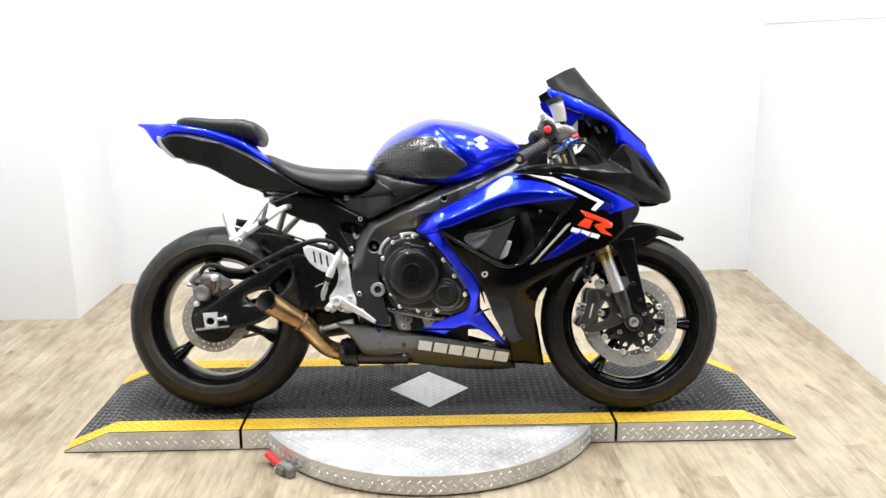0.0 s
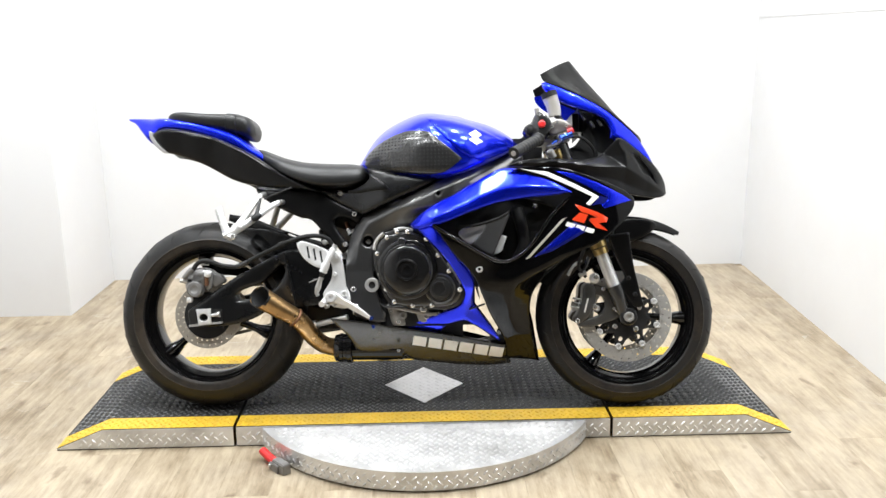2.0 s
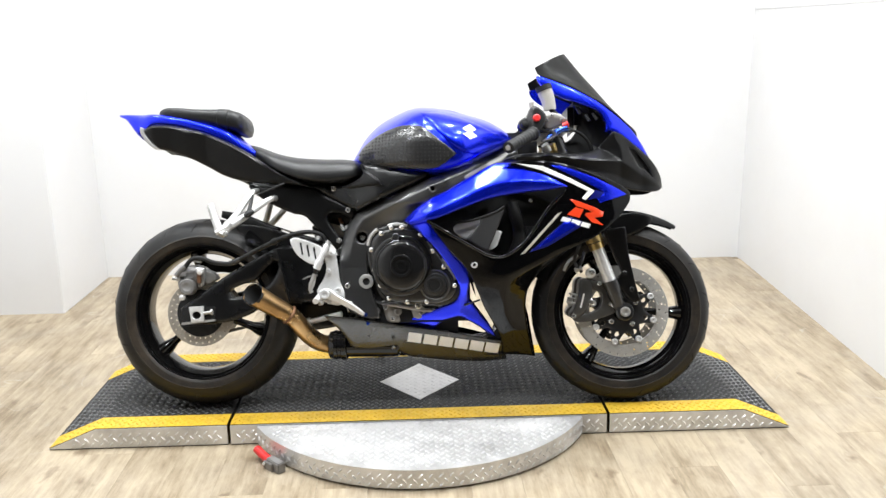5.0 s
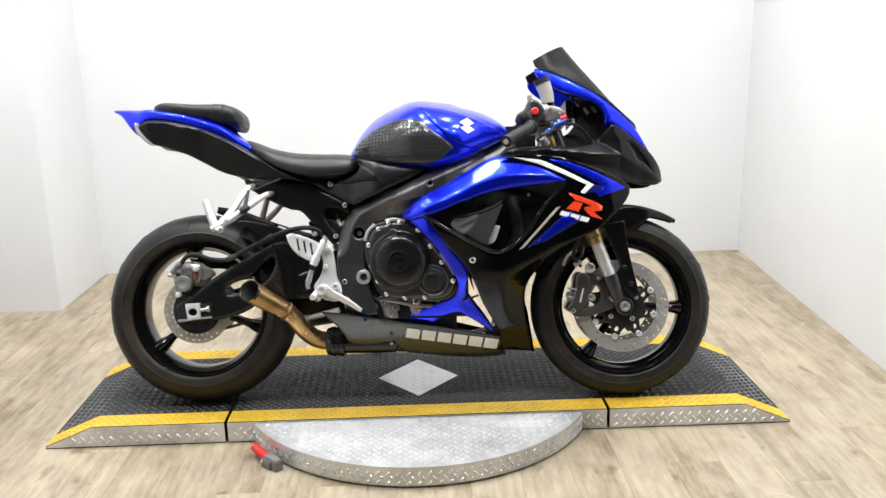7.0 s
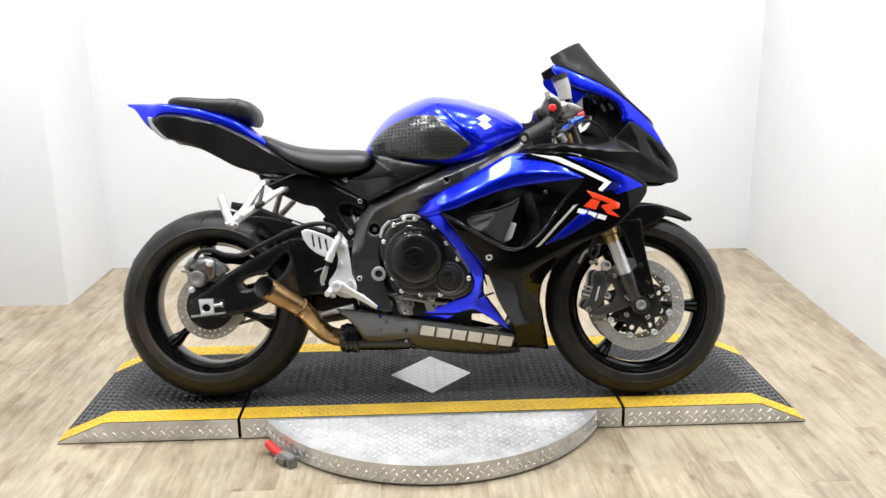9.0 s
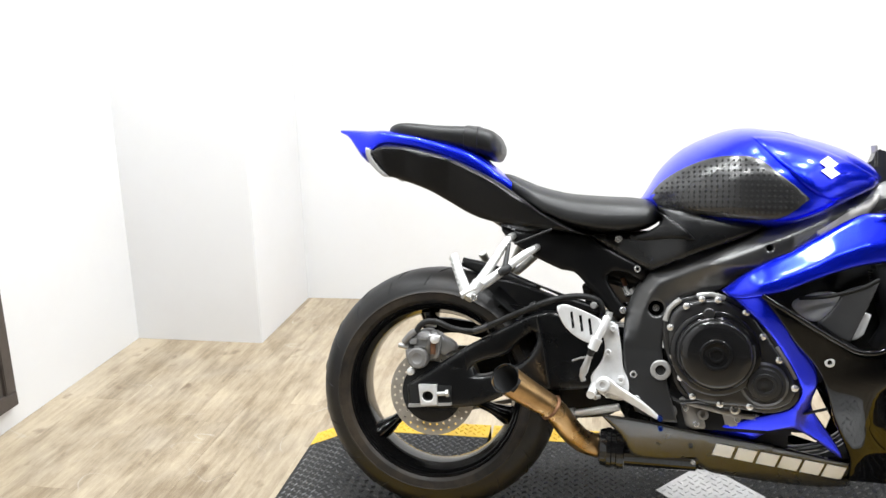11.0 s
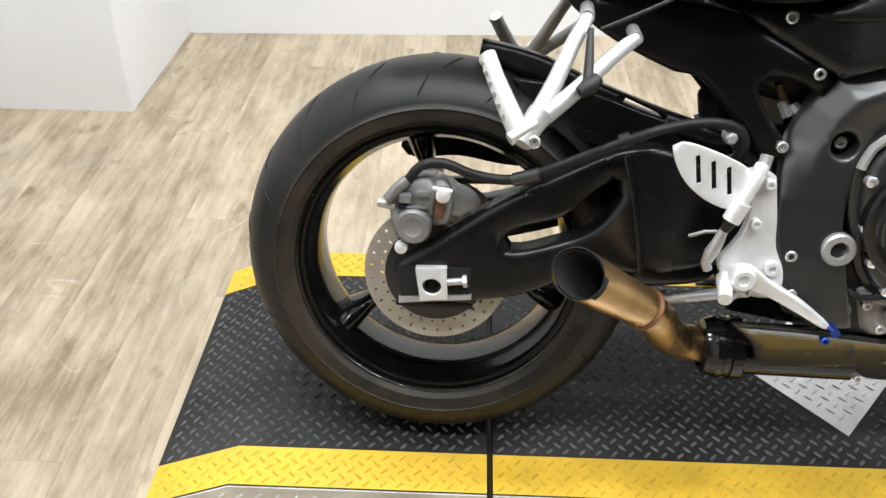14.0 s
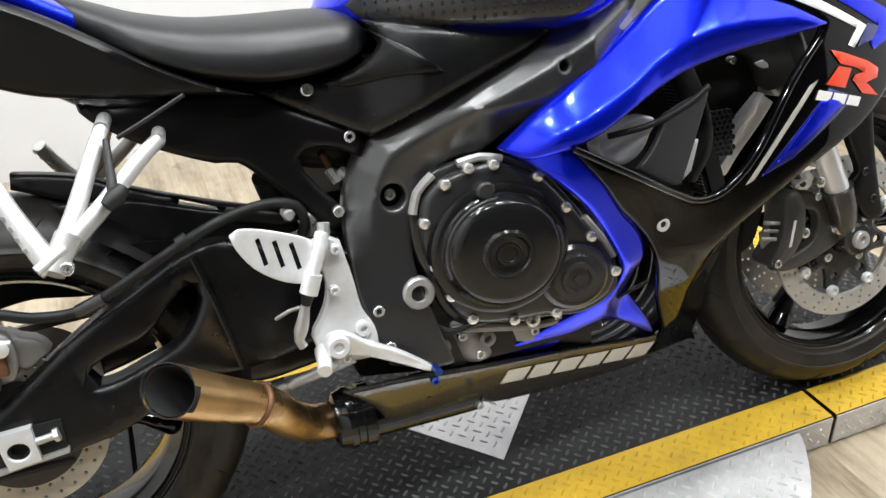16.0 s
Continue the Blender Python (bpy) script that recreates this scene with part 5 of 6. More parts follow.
wedge = ((0.4837, 0.6001), (0.4967, 0.5953), (0.5218, 0.5775), (0.49, 0.5413), (0.4503, 0.5006), (0.4251, 0.4698), (0.3927, 0.4757), (0.4156, 0.5095), (0.439, 0.559), (0.4636, 0.5829))
bm = panel(wedge, lambda x, z: -0.104 - 0.007 * np.tanh((z - 0.51 - 1.22 * (x - 0.428)) / 0.005), 0.012, 0.004, 0.007, sharp=(0, 2, 5, 6))
bracket = part("fairing_bracket", bm, SILVER, bike, "bare alloy wedge-shaped fairing bracket")
part("bracket_bush", lathe([(0.0165, -0.07), (0.0165, -0.108), (0.0125, -0.112), (0.009, -0.11), (0.007, -0.104), (0.0003, -0.104)], 0.5234, 0.6042, 24), ALLOY, bracket)
part("bracket_ear", sweep([(0.53, -0.095, 0.612), (0.5447, -0.1, 0.6242), (0.55, -0.098, 0.631)], 0.0085, 10), ALLOY, bracket)
part("bracket_tab", panel(((0.4619, 0.6506), (0.4768, 0.6535), (0.4861, 0.6401)), flat(-0.13), 0.004, 0.0015, 0.008), SILVER, bracket)
cell = bmesh.new()
for i in range(10):
    for j in range(14):
        cx, cz = 0.363 + 0.0095 * i + 0.0048 * (j % 2), 0.516 + 0.0083 * j
        if cz > 0.587 or cx > 0.418:
            continue
        lathe([(0.0052, -0.13), (0.0038, -0.13), (0.0038, -0.122), (0.0052, -0.122)], cx, cz, 6, cell, closed=True)
tagged(part("honeycomb_guard", cell, GREYPLASTIC, bike), kind="stuff")
bm = bmesh.new()
box(bm, 0.355, 0.395, -0.13, 0.13, 0.45, 0.68, 0.008, Matrix.Translation((0.37, 0, 0.5)) @ Matrix.Rotation(radians(-14), 4, "Y") @ Matrix.Translation((-0.37, 0, -0.5)))
radiator = part("radiator", bm, DARK, bike, "black radiator core")
bm = bmesh.new()
for k in range(36):
    z = 0.455 + k * 0.006
    box(bm, 0.3535, 0.3555, -0.125, 0.125, z, z + 0.002, 0.0, Matrix.Translation((0.37, 0, 0.5)) @ Matrix.Rotation(radians(-14), 4, "Y") @ Matrix.Translation((-0.37, 0, -0.5)))
tagged(part("radiator_fins", bm, CALIPER, radiator), kind="stuff")
# flat near-black sheets put the shade behind the openings into colour
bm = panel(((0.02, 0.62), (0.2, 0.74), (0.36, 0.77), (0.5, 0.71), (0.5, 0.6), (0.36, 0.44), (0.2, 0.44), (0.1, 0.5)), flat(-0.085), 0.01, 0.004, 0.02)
part("opening_shade_sheet", bm, DARK, bike)
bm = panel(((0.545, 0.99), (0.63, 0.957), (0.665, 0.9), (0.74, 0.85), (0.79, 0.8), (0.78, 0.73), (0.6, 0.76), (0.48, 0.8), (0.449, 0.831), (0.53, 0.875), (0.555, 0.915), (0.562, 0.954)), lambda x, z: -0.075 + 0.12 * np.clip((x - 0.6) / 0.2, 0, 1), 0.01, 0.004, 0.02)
part("nose_shade_sheet", bm, DARK, bike)
# near-black sheets stand in for the shaded inside of the nose
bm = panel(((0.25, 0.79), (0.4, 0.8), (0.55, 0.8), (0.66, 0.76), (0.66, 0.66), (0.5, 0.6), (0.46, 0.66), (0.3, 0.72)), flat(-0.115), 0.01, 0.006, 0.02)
shade_sheet = part("inner_shade_sheet", bm, DARK, bike)
mirrored(shade_sheet)

# ---- fairing


def chin(x, z):
    """Before a crease that runs down the lower front, the fairing turns in towards the middle."""
    crease = 0.003 + np.interp(z, (0.2, 0.219, 0.244, 0.282, 0.317, 0.348, 0.376, 0.401, 0.417, 0.436, 0.46, 0.5, 0.6), (0.296, 0.302, 0.309, 0.3, 0.292, 0.29, 0.292, 0.298, 0.31, 0.338, 0.383, 0.46, 0.75))
    turn = x - crease
    turn = (turn + np.sqrt(turn * turn + 0.00022)) / 2
    return turn * np.interp(z, (0.2, 0.3, 0.38, 0.46), (0.4, 0.65, 0.82, 0.82))


def side_y(x, z):
    """Widest along the lower edge of its opening, turned under below and drawn in to a point at the rear."""
    bend, fold = 0.414 - z, 0.35 - z
    under = 0.37 * (bend + np.sqrt(bend * bend + 0.0002)) + 0.045 * (fold + np.sqrt(fold * fold + 0.00008))
    rear = np.clip(0.075 - x, 0, 1)
    swell = 0.05 * np.exp(-(((x - 0.12) / 0.16) ** 2) - ((z - 0.575) / 0.1) ** 2)
    inner = -0.25 - swell + under + chin(x, z) + 0.75 * np.clip(x - 0.42, 0, 1) ** 2 + 6.0 * rear ** 2 * np.clip((z - 0.4) / 0.1, 0, 1) + 0.55 * np.clip(z - 0.62, 0, 1) ** 2
    short = -0.003 - inner
    return -0.003 - (short + np.sqrt(short * short + 0.0004)) / 2


black_out = ((0.3003, 0.7791), (0.3764, 0.7902), (0.4685, 0.7842), (0.5787, 0.7521), (0.6698, 0.7151), (0.7039, 0.6901), (0.7009, 0.6611), (0.6578, 0.607), (0.5857, 0.5499), (0.4943, 0.5061), (0.4235, 0.4485), (0.379, 0.39), (0.37, 0.336), (0.375, 0.273), (0.392, 0.202), (0.405, 0.15), (0.2975, 0.1607), (0.2935, 0.205), (0.284, 0.234), (0.266, 0.268), (0.233, 0.328), (0.2175, 0.367), (0.2014, 0.4053), (0.184, 0.442), (0.159, 0.4736), (0.1264, 0.5075), (0.1, 0.545), (0.0521, 0.6071), (0.2184, 0.508), (0.2589, 0.4898), (0.3039, 0.4937), (0.3596, 0.5351), (0.4323, 0.636), (0.4785, 0.6831), (0.4946, 0.7051), (0.4405, 0.7351), (0.3544, 0.7681))
far_out = ((0.3003, 0.7791), (0.3764, 0.7902), (0.4685, 0.7842), (0.5787, 0.7521), (0.6698, 0.7151), (0.7039, 0.6901), (0.7009, 0.6611), (0.6578, 0.607), (0.5857, 0.5499), (0.4943, 0.5061), (0.4235, 0.4485), (0.3851, 0.3719), (0.3985, 0.2632), (0.4104, 0.148), (0.2952, 0.1607), (0.277, 0.2226), (0.2243, 0.3258), (0.1952, 0.4019), (0.1868, 0.4657), (0.1455, 0.5244), (0.0521, 0.6071), (0.2184, 0.508), (0.2589, 0.4898), (0.3039, 0.4937), (0.3596, 0.5351), (0.4323, 0.636), (0.4785, 0.6831), (0.4946, 0.7051), (0.4405, 0.7351), (0.3544, 0.7681))
fairing = part("side_fairing", panel(black_out, side_y, 0.006, 0.005, 0.008, sharp=(0, 5, 15, 16, 27, 34)), FAIRING, bike, "gloss black side fairing with stripes")
wide_slit = [[(0.2048, 0.4102), (0.2427, 0.4015), (0.2929, 0.2773), (0.2631, 0.2249), (0.2196, 0.3255)]]
pattern = part("side_fairing", panel(far_out, side_y, 0.006, 0.007, 0.016, sharp=(0, 5, 13, 14, 20, 27), holes=wide_slit), FAIRING, bike, "gloss black side fairing with an air slit")
mirrored(pattern)
vane_y = float(side_y(np.array(0.2), np.array(0.345)))
part("air_vane", sweep([(0.17, vane_y + 0.03, 0.335), (0.22, vane_y + 0.022, 0.352)], 0.0035, 8, smooth=False), ENGINE, bike)
bpy.data.objects.remove(pattern)
lip = part("fairing_lip", sweep([(x, float(side_y(np.array(x), np.array(z))) - 0.003, z) for x, z in ((0.0578, 0.6032), (0.1357, 0.5562), (0.2183, 0.509), (0.2589, 0.4908), (0.3039, 0.4947), (0.3596, 0.5361), (0.4323, 0.637), (0.4805, 0.6861))], 0.0055, 10), GLOSS, bike)
up_out = ((-0.0193, 0.6079), (0.0257, 0.6479), (0.0982, 0.6927), (0.19, 0.743), (0.2452, 0.7741), (0.2813, 0.7871), (0.3544, 0.7802), (0.4265, 0.7471), (0.4966, 0.7071), (0.4445, 0.6981), (0.3531, 0.689), (0.261, 0.6738), (0.1691, 0.6437), (0.0959, 0.613), (0.0338, 0.5972), (0.004, 0.592))
def up_y(x, z):
    """Two facets that meet in a ridge along the blade: one turned up to the lamps, one turned under."""
    ridge = z - np.interp(x, (-0.0195, -0.005, 0.0463, 0.0853, 0.1622, 0.2043, 0.2631, 0.3096, 0.3624, 0.4375, 0.4838), (0.6064, 0.6021, 0.6232, 0.6395, 0.6708, 0.6927, 0.7131, 0.7216, 0.723, 0.7191, 0.7066))
    high, low = (ridge + np.sqrt(ridge * ridge + 0.000012)) / 2, (np.sqrt(ridge * ridge + 0.000012) - ridge) / 2
    return side_y(x, z) - 0.014 + 0.5 * high + 0.4 * low


blue_up = part("upper_fairing_blade", panel(up_out, up_y, 0.008, 0.008, 0.007, sharp=(0, 8)), BLUE, bike, "blue metallic upper fairing blade")
mirrored(blue_up)
low_out = ((0.0001, 0.596), (0.06, 0.54), (0.101, 0.49), (0.127, 0.451), (0.147, 0.415), (0.156, 0.388), (0.15, 0.364), (0.136, 0.347), (0.105, 0.334), (0.071, 0.321), (-0.0443, 0.2754), (0.0672, 0.2544), (0.087, 0.271), (0.112, 0.2845), (0.1375, 0.294), (0.153, 0.296), (0.182, 0.282), (0.215, 0.262), (0.25, 0.236), (0.277, 0.22), (0.272, 0.231), (0.252, 0.263), (0.212, 0.317), (0.191, 0.346), (0.184, 0.368), (0.186, 0.395), (0.186, 0.42), (0.178, 0.447), (0.162, 0.472), (0.14, 0.495), (0.0993, 0.5561), (0.0578, 0.6042), (0.0291, 0.61))


def low_y(x, z):
    """Follows the fairing, with its narrow waist twisted inwards."""
    waist = 0.024 * np.exp(-((z - 0.33) / 0.07) ** 2) * np.clip((x - 0.15) / 0.035, 0, 1)
    return side_y(x, z) + 0.009 / (1 + np.exp((0.315 - z) / 0.012)) + waist


blue_low = part("lower_fairing_blade", panel(low_out, low_y, 0.008, 0.008, 0.008, sharp=(0, 10, 19)), BLUE, bike, "blue metallic lower fairing blade")
mirrored(blue_low)
bolt(0.201, -0.2635, 0.466, bike, 0.0105, SILVER)
bolt(0.385, -0.18, 0.668, bike, 0.006, BOLTHEAD)

# decals lie a hair proud of the fairing
def decal(pts, mat, lift=0.0022, name="decal", base=side_y, parent=None, label="", smooth=False):
    return part(name, panel(pts, lambda x, z: base(x, z) - lift, 0.0008, 0.0006, 0.011, sharp=tuple(range(len(pts))), closed_back=False), mat, parent or fairing, label)


decal(((0.33, 0.783), (0.42, 0.772), (0.5, 0.735), (0.583, 0.693), (0.553, 0.664), (0.54, 0.67), (0.56, 0.692), (0.49, 0.725), (0.41, 0.76)), WHITE, label="white chevron stripe")
decal(((0.44, 0.775), (0.5, 0.765), (0.585, 0.735), (0.66, 0.7), (0.69, 0.683), (0.6, 0.655), (0.588, 0.67), (0.612, 0.69), (0.54, 0.728)), BLUE, 0.0018, label="blue stripe field")
decal(((0.585, 0.696), (0.615, 0.688), (0.597, 0.67), (0.575, 0.668), (0.56, 0.664)), DARKBLUE, 0.0026)
decal(((0.462, 0.622), (0.478, 0.628), (0.36, 0.5), (0.345, 0.495)), CREAM, label="pale pinstripe")
decal(((0.5, 0.612), (0.556, 0.592), (0.43, 0.52), (0.372, 0.502)), DARKBLUE, label="dark blue wedge stripe")
decal(((0.49, 0.6), (0.53, 0.588), (0.44, 0.535), (0.4, 0.518)), BLUE, 0.0028)
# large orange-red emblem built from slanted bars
decal(((0.503, 0.668), (0.527, 0.661), (0.584, 0.64), (0.61, 0.626), (0.607, 0.612), (0.578, 0.608), (0.548, 0.617), (0.554, 0.624), (0.574, 0.625), (0.557, 0.634), (0.522, 0.645)), RED, 0.003, label="orange-red slanted emblem")
decal(((0.519, 0.642), (0.546, 0.635), (0.532, 0.608), (0.493, 0.619)), RED, 0.003)
decal(((0.55, 0.6165), (0.581, 0.608), (0.611, 0.584), (0.571, 0.594)), RED, 0.003)
for k in range(3):
    x = 0.473 + 0.031 * k
    z = 0.613 - 0.0085 * k
    decal(((x + 0.006, z), (x + 0.033, z - 0.0075), (x + 0.026, z - 0.0205), (x - 0.001, z - 0.013)), WHITE, 0.003, label="pale slanted bar")

# ---- nose
def nose_y(x, z):
    w = 0.205 - 0.22 * (z - 0.8)
    return -w * np.sqrt(np.clip(1 - ((x - 0.25) / 0.6) ** 2, 0.003, 1))


nose_out = ((0.29, 0.79), (0.34, 0.81), (0.43, 0.818), (0.52, 0.815), (0.57, 0.822), (0.605, 0.836), (0.638, 0.868), (0.661, 0.888), (0.731, 0.846), (0.79, 0.803), (0.83, 0.75), (0.838, 0.712), (0.81, 0.698), (0.74, 0.7), (0.669, 0.713), (0.578, 0.75), (0.468, 0.784), (0.376, 0.79))
duct = [(0.71, 0.837), (0.733, 0.829), (0.784, 0.772), (0.796, 0.744), (0.768, 0.768), (0.746, 0.775), (0.727, 0.806)]


def nose_bulge(x, z):
    """A horn: a scooped ledge above its crease, a front facet beside it, and below the crease a side that turns under."""
    crease = np.interp(x, (0.3, 0.44, 0.573, 0.68, 0.745, 0.84), (0.797, 0.806, 0.793, 0.79, 0.755, 0.704))
    horn = np.interp(x, (0.3, 0.55, 0.68, 0.76), (0.03, 0.026, 0.016, 0.0))
    corner = np.interp(z, (0.79, 0.83, 0.88), (0.684, 0.678, 0.655))
    scoop = np.clip(np.minimum(1.15 * (z - crease), 0.9 * (corner - x)), 0, 0.07)
    below = np.clip(crease - z, 0, 1)
    lower = np.interp(x, (0.3, 0.48, 0.66, 0.75), (0.785, 0.781, 0.748, 0.715))
    under = np.clip(lower - z, 0, 1)
    return nose_y(x, z) - horn + scoop + 0.6 * below - 0.5 * under - 0.008


mid_x, mid_z = sum(q[0] for q in duct) / 7, sum(q[1] for q in duct) / 7
# near-black backing gives the duct its inner shade
part("duct_backing", panel([(mid_x + 1.25 * (x - mid_x), mid_z + 1.25 * (z - mid_z)) for x, z in duct], lambda x, z: nose_bulge(x, z) + 0.018, 0.004, 0.001, 0.01, smooth=False), DARK, bike)
nose = part("nose_fairing", panel(nose_out, nose_bulge, 0.006, 0.004, 0.006, sharp=(0, 11), holes=[duct]), SATIN, bike, "satin black nose fairing with air duct")
mirrored(nose)
cowl_out = ((0.413, 1.074), (0.43, 1.078), (0.473, 1.062), (0.566, 1.02), (0.63, 0.982), (0.713, 0.914), (0.755, 0.862), (0.79, 0.806), (0.731, 0.848), (0.661, 0.89), (0.635, 0.89), (0.639, 0.918), (0.617, 0.955), (0.547, 0.984), (0.491, 1.003), (0.44, 1.033), (0.417, 1.057))
cowl = part("upper_cowl", panel(cowl_out, nose_y, 0.006, 0.007, 0.0125, sharp=(7, 10, 11)), BLUE, bike, "blue metallic upper cowl")
mirrored(cowl)
bm = bmesh.new()
ridge_line = [(0.523, 1.168), (0.575, 1.103), (0.628, 1.04), (0.69, 0.962), (0.76, 0.885)]
edge_line = [(0.408, 1.101), (0.417, 1.078), (0.53, 1.036), (0.62, 0.988), (0.715, 0.914)]
rows = []
for a, b in zip(spline(ridge_line, 0.02, False), [Vector(q) for q in zip(np.interp(np.linspace(0, 4, len(spline(ridge_line, 0.02, False))), range(5), [e[0] for e in edge_line]), np.interp(np.linspace(0, 4, len(spline(ridge_line, 0.02, False))), range(5), [e[1] for e in edge_line]))]):
    y_side = float(-nose_y(np.array(b.x), np.array(b.y))) + 0.001
    row = []
    for j in range(-10, 11):
        u = abs(j) / 10 * math.pi / 2
        q = b + (a - b) * math.cos(u)
        row.append(bm.verts.new((q.x, math.copysign(y_side * math.sin(u), j) if j else 0.0, q.y)))
    rows.append(row)
for a, b in zip(rows, rows[1:]):
    for j in range(20):
        bm.faces.new((a[j], a[j + 1], b[j + 1], b[j]))
bmesh.ops.solidify(bm, geom=bm.faces[:], thickness=0.003)
part("windscreen", bm, SMOKE, bike, "dark smoked windscreen")
bm = loft(((0.6, 0.13, 0.86, 0.72), (0.7, 0.12, 0.83, 0.715), (0.77, 0.08, 0.8, 0.715), (0.825, 0.035, 0.76, 0.715)), 16, 24, 3, 0.5)
part("headlamp_shell", bm, DARK, bike)
bm = bmesh.new()
box(bm, 0.52, 0.56, -0.1, 0.1, 0.9, 1.0, 0.02)
part("instrument_panel", bm, SATIN, bike)
part("cowl_stay", sweep([(0.56, -0.02, 0.9), (0.58, -0.05, 0.96), (0.6, -0.08, 0.985)], 0.008, 10), ENGINE, bike)
part("cable", sweep([(0.47, -0.1, 0.88), (0.53, -0.11, 0.9), (0.58, -0.1, 0.87), (0.6, -0.09, 0.82)], 0.005, 10), RUBBER, bike)
for x, z in ((0.545, 0.975), (0.575, 0.95), (0.6, 0.955)):
    part("cowl_clip", sweep([(x, -0.11, z), (x + 0.012, -0.115, z - 0.022)], 0.006, 8, smooth=False), ENGINE, bike)

# ---- front fork, guard, fender
leg = lambda t, y: (0.452 + 0.24 * t, y, 0.938 - 0.64 * t)


def fork_leg(side):
    y = 0.094 * side
    a = part("fork_tube", sweep([leg(0.0, y), leg(0.615, y)], 0.027, 20, smooth=False), ENGINE, bike, "black upper fork tube")
    part("dust_seal", sweep([leg(0.6, y), leg(0.632, y)], 0.0285, 24, smooth=False), GOLD, a, "gold dust seal collar")
    part("dust_seal", sweep([leg(0.637, y), leg(0.668, y)], 0.0255, 24, smooth=False), GOLD, a, "gold dust seal collar")
    part("stanchion", sweep([leg(0.66, y), leg(0.85, y)], 0.0205, 20, smooth=False), CHROME, a, "bright chrome fork stanchion")
    b = part("fork_foot", sweep([leg(0.83, y), leg(0.9, y * 0.95), leg(0.975, y * 0.76)], lambda t: 0.028 - 0.006 * t, 18), ENGINE, bike, "black fork foot")
    return a, b


fork_leg(-1)
fork_leg(1)
part("axle_clamp", lathe([(0.03, -0.06), (0.03, -0.093), (0.026, -0.097), (0.0003, -0.097)], 0.70, 0.302, 28), ENGINE, bike)
part("front_axle", lathe([(0.0165, -0.085), (0.0165, -0.103), (0.0145, -0.106), (0.0085, -0.106), (0.0075, -0.1), (0.0003, -0.1)], 0.70, 0.302, 32), STEEL, bike, "steel front axle nut")
bm = bmesh.new()
box(bm, 0.41, 0.51, -0.135, 0.135, 0.88, 0.905, 0.01)
part("top_yoke", bm, ALLOY, bike)
guard_out = ((0.6296, 0.5722), (0.6988, 0.5823), (0.7126, 0.4854), (0.73, 0.4117), (0.7453, 0.3561), (0.7529, 0.3375), (0.7235, 0.3341), (0.6993, 0.3566), (0.6807, 0.3846), (0.6713, 0.4031), (0.6767, 0.4178), (0.6876, 0.4306), (0.667, 0.4767), (0.6465, 0.5228))
guard = part("fork_guard", panel(guard_out, lambda x, z: -0.1 - 0.1 * (z - 0.33), 0.012, 0.005, 0.009, sharp=(0, 1, 5)), SATIN, bike, "matt black fork guard")
mirrored(guard)
for x, z in ((0.6972, 0.4304), (0.7205, 0.3769)):
    bolt(x, -0.1 - 0.1 * (z - 0.33) - 0.003, z, bike, 0.0075, ENGINE)
bm = bmesh.new()
rows = []
for i in range(29):
    t = i / 28
    a = radians(56 + (158 - 56) * t)
    rr = 0.336 + 0.008 * (1 - t) ** 2
    half, dip = 0.072 * (0.35 + 0.65 * min(1, t * 3.2)), 0.055 * (0.3 + 0.7 * min(1, t * 2.5))
    row = []
    for j in range(17):
        s = -1 + 2 * j / 16
        r = rr - dip * abs(s) ** 2.4
        row.append(bm.verts.new((FX + r * math.cos(a), half * s, FZ + r * math.sin(a))))
    rows.append(row)
for a, b in zip(rows, rows[1:]):
    for j in range(16):
        bm.faces.new((a[j], a[j + 1], b[j + 1], b[j]))
bmesh.ops.solidify(bm, geom=bm.faces[:], thickness=0.004)
part("front_fender", bm, SATIN, bike, "satin black pointed front fender")
bm = panel(((0.66, 0.6), (0.72, 0.632), (0.8, 0.61), (0.77, 0.575), (0.715, 0.55), (0.68, 0.54)), flat(-0.074), 0.008, 0.008, 0.012)
stay = part("fender_stay", bm, SATIN, bike)
mirrored(stay)

# ---- front calipers
cal_out = ((0.5535, 0.3999), (0.5647, 0.4127), (0.5832, 0.4088), (0.5959, 0.3846), (0.5918, 0.3476), (0.5822, 0.3199), (0.5672, 0.296), (0.5485, 0.2832), (0.5318, 0.2778), (0.5209, 0.2928), (0.5322, 0.3112), (0.5417, 0.3389), (0.5494, 0.3666))
cal = part("front_brake_caliper", panel(cal_out, lambda x, z: -0.085 - 0.006 * np.exp(-((z - 0.335) / 0.035) ** 2), 0.05, 0.008, 0.008), CALIPERGREY, bike, "dark grey radial front brake caliper")
part("badge_bar", panel(((0.5519, 0.3169), (0.5574, 0.3168), (0.569, 0.3629), (0.5634, 0.363)), flat(-0.0925), 0.001, 0.0004, 0.01, smooth=False), WHITE, cal)
part("pad_spring", panel(((0.512, 0.345), (0.53, 0.355), (0.535, 0.325), (0.517, 0.315)), flat(-0.066), 0.004, 0.001, 0.01, smooth=False), ALLOY, cal)
for k in range(1, 4):
    part("brake_pad_tab", sweep([(0.506 + 0.004 * k, -0.07, 0.322 + 0.014 * k), (0.541 + 0.003 * k, -0.073, 0.315 + 0.014 * k)], 0.0036, 8, smooth=False), ALLOY if k % 2 else CALIPER, cal)
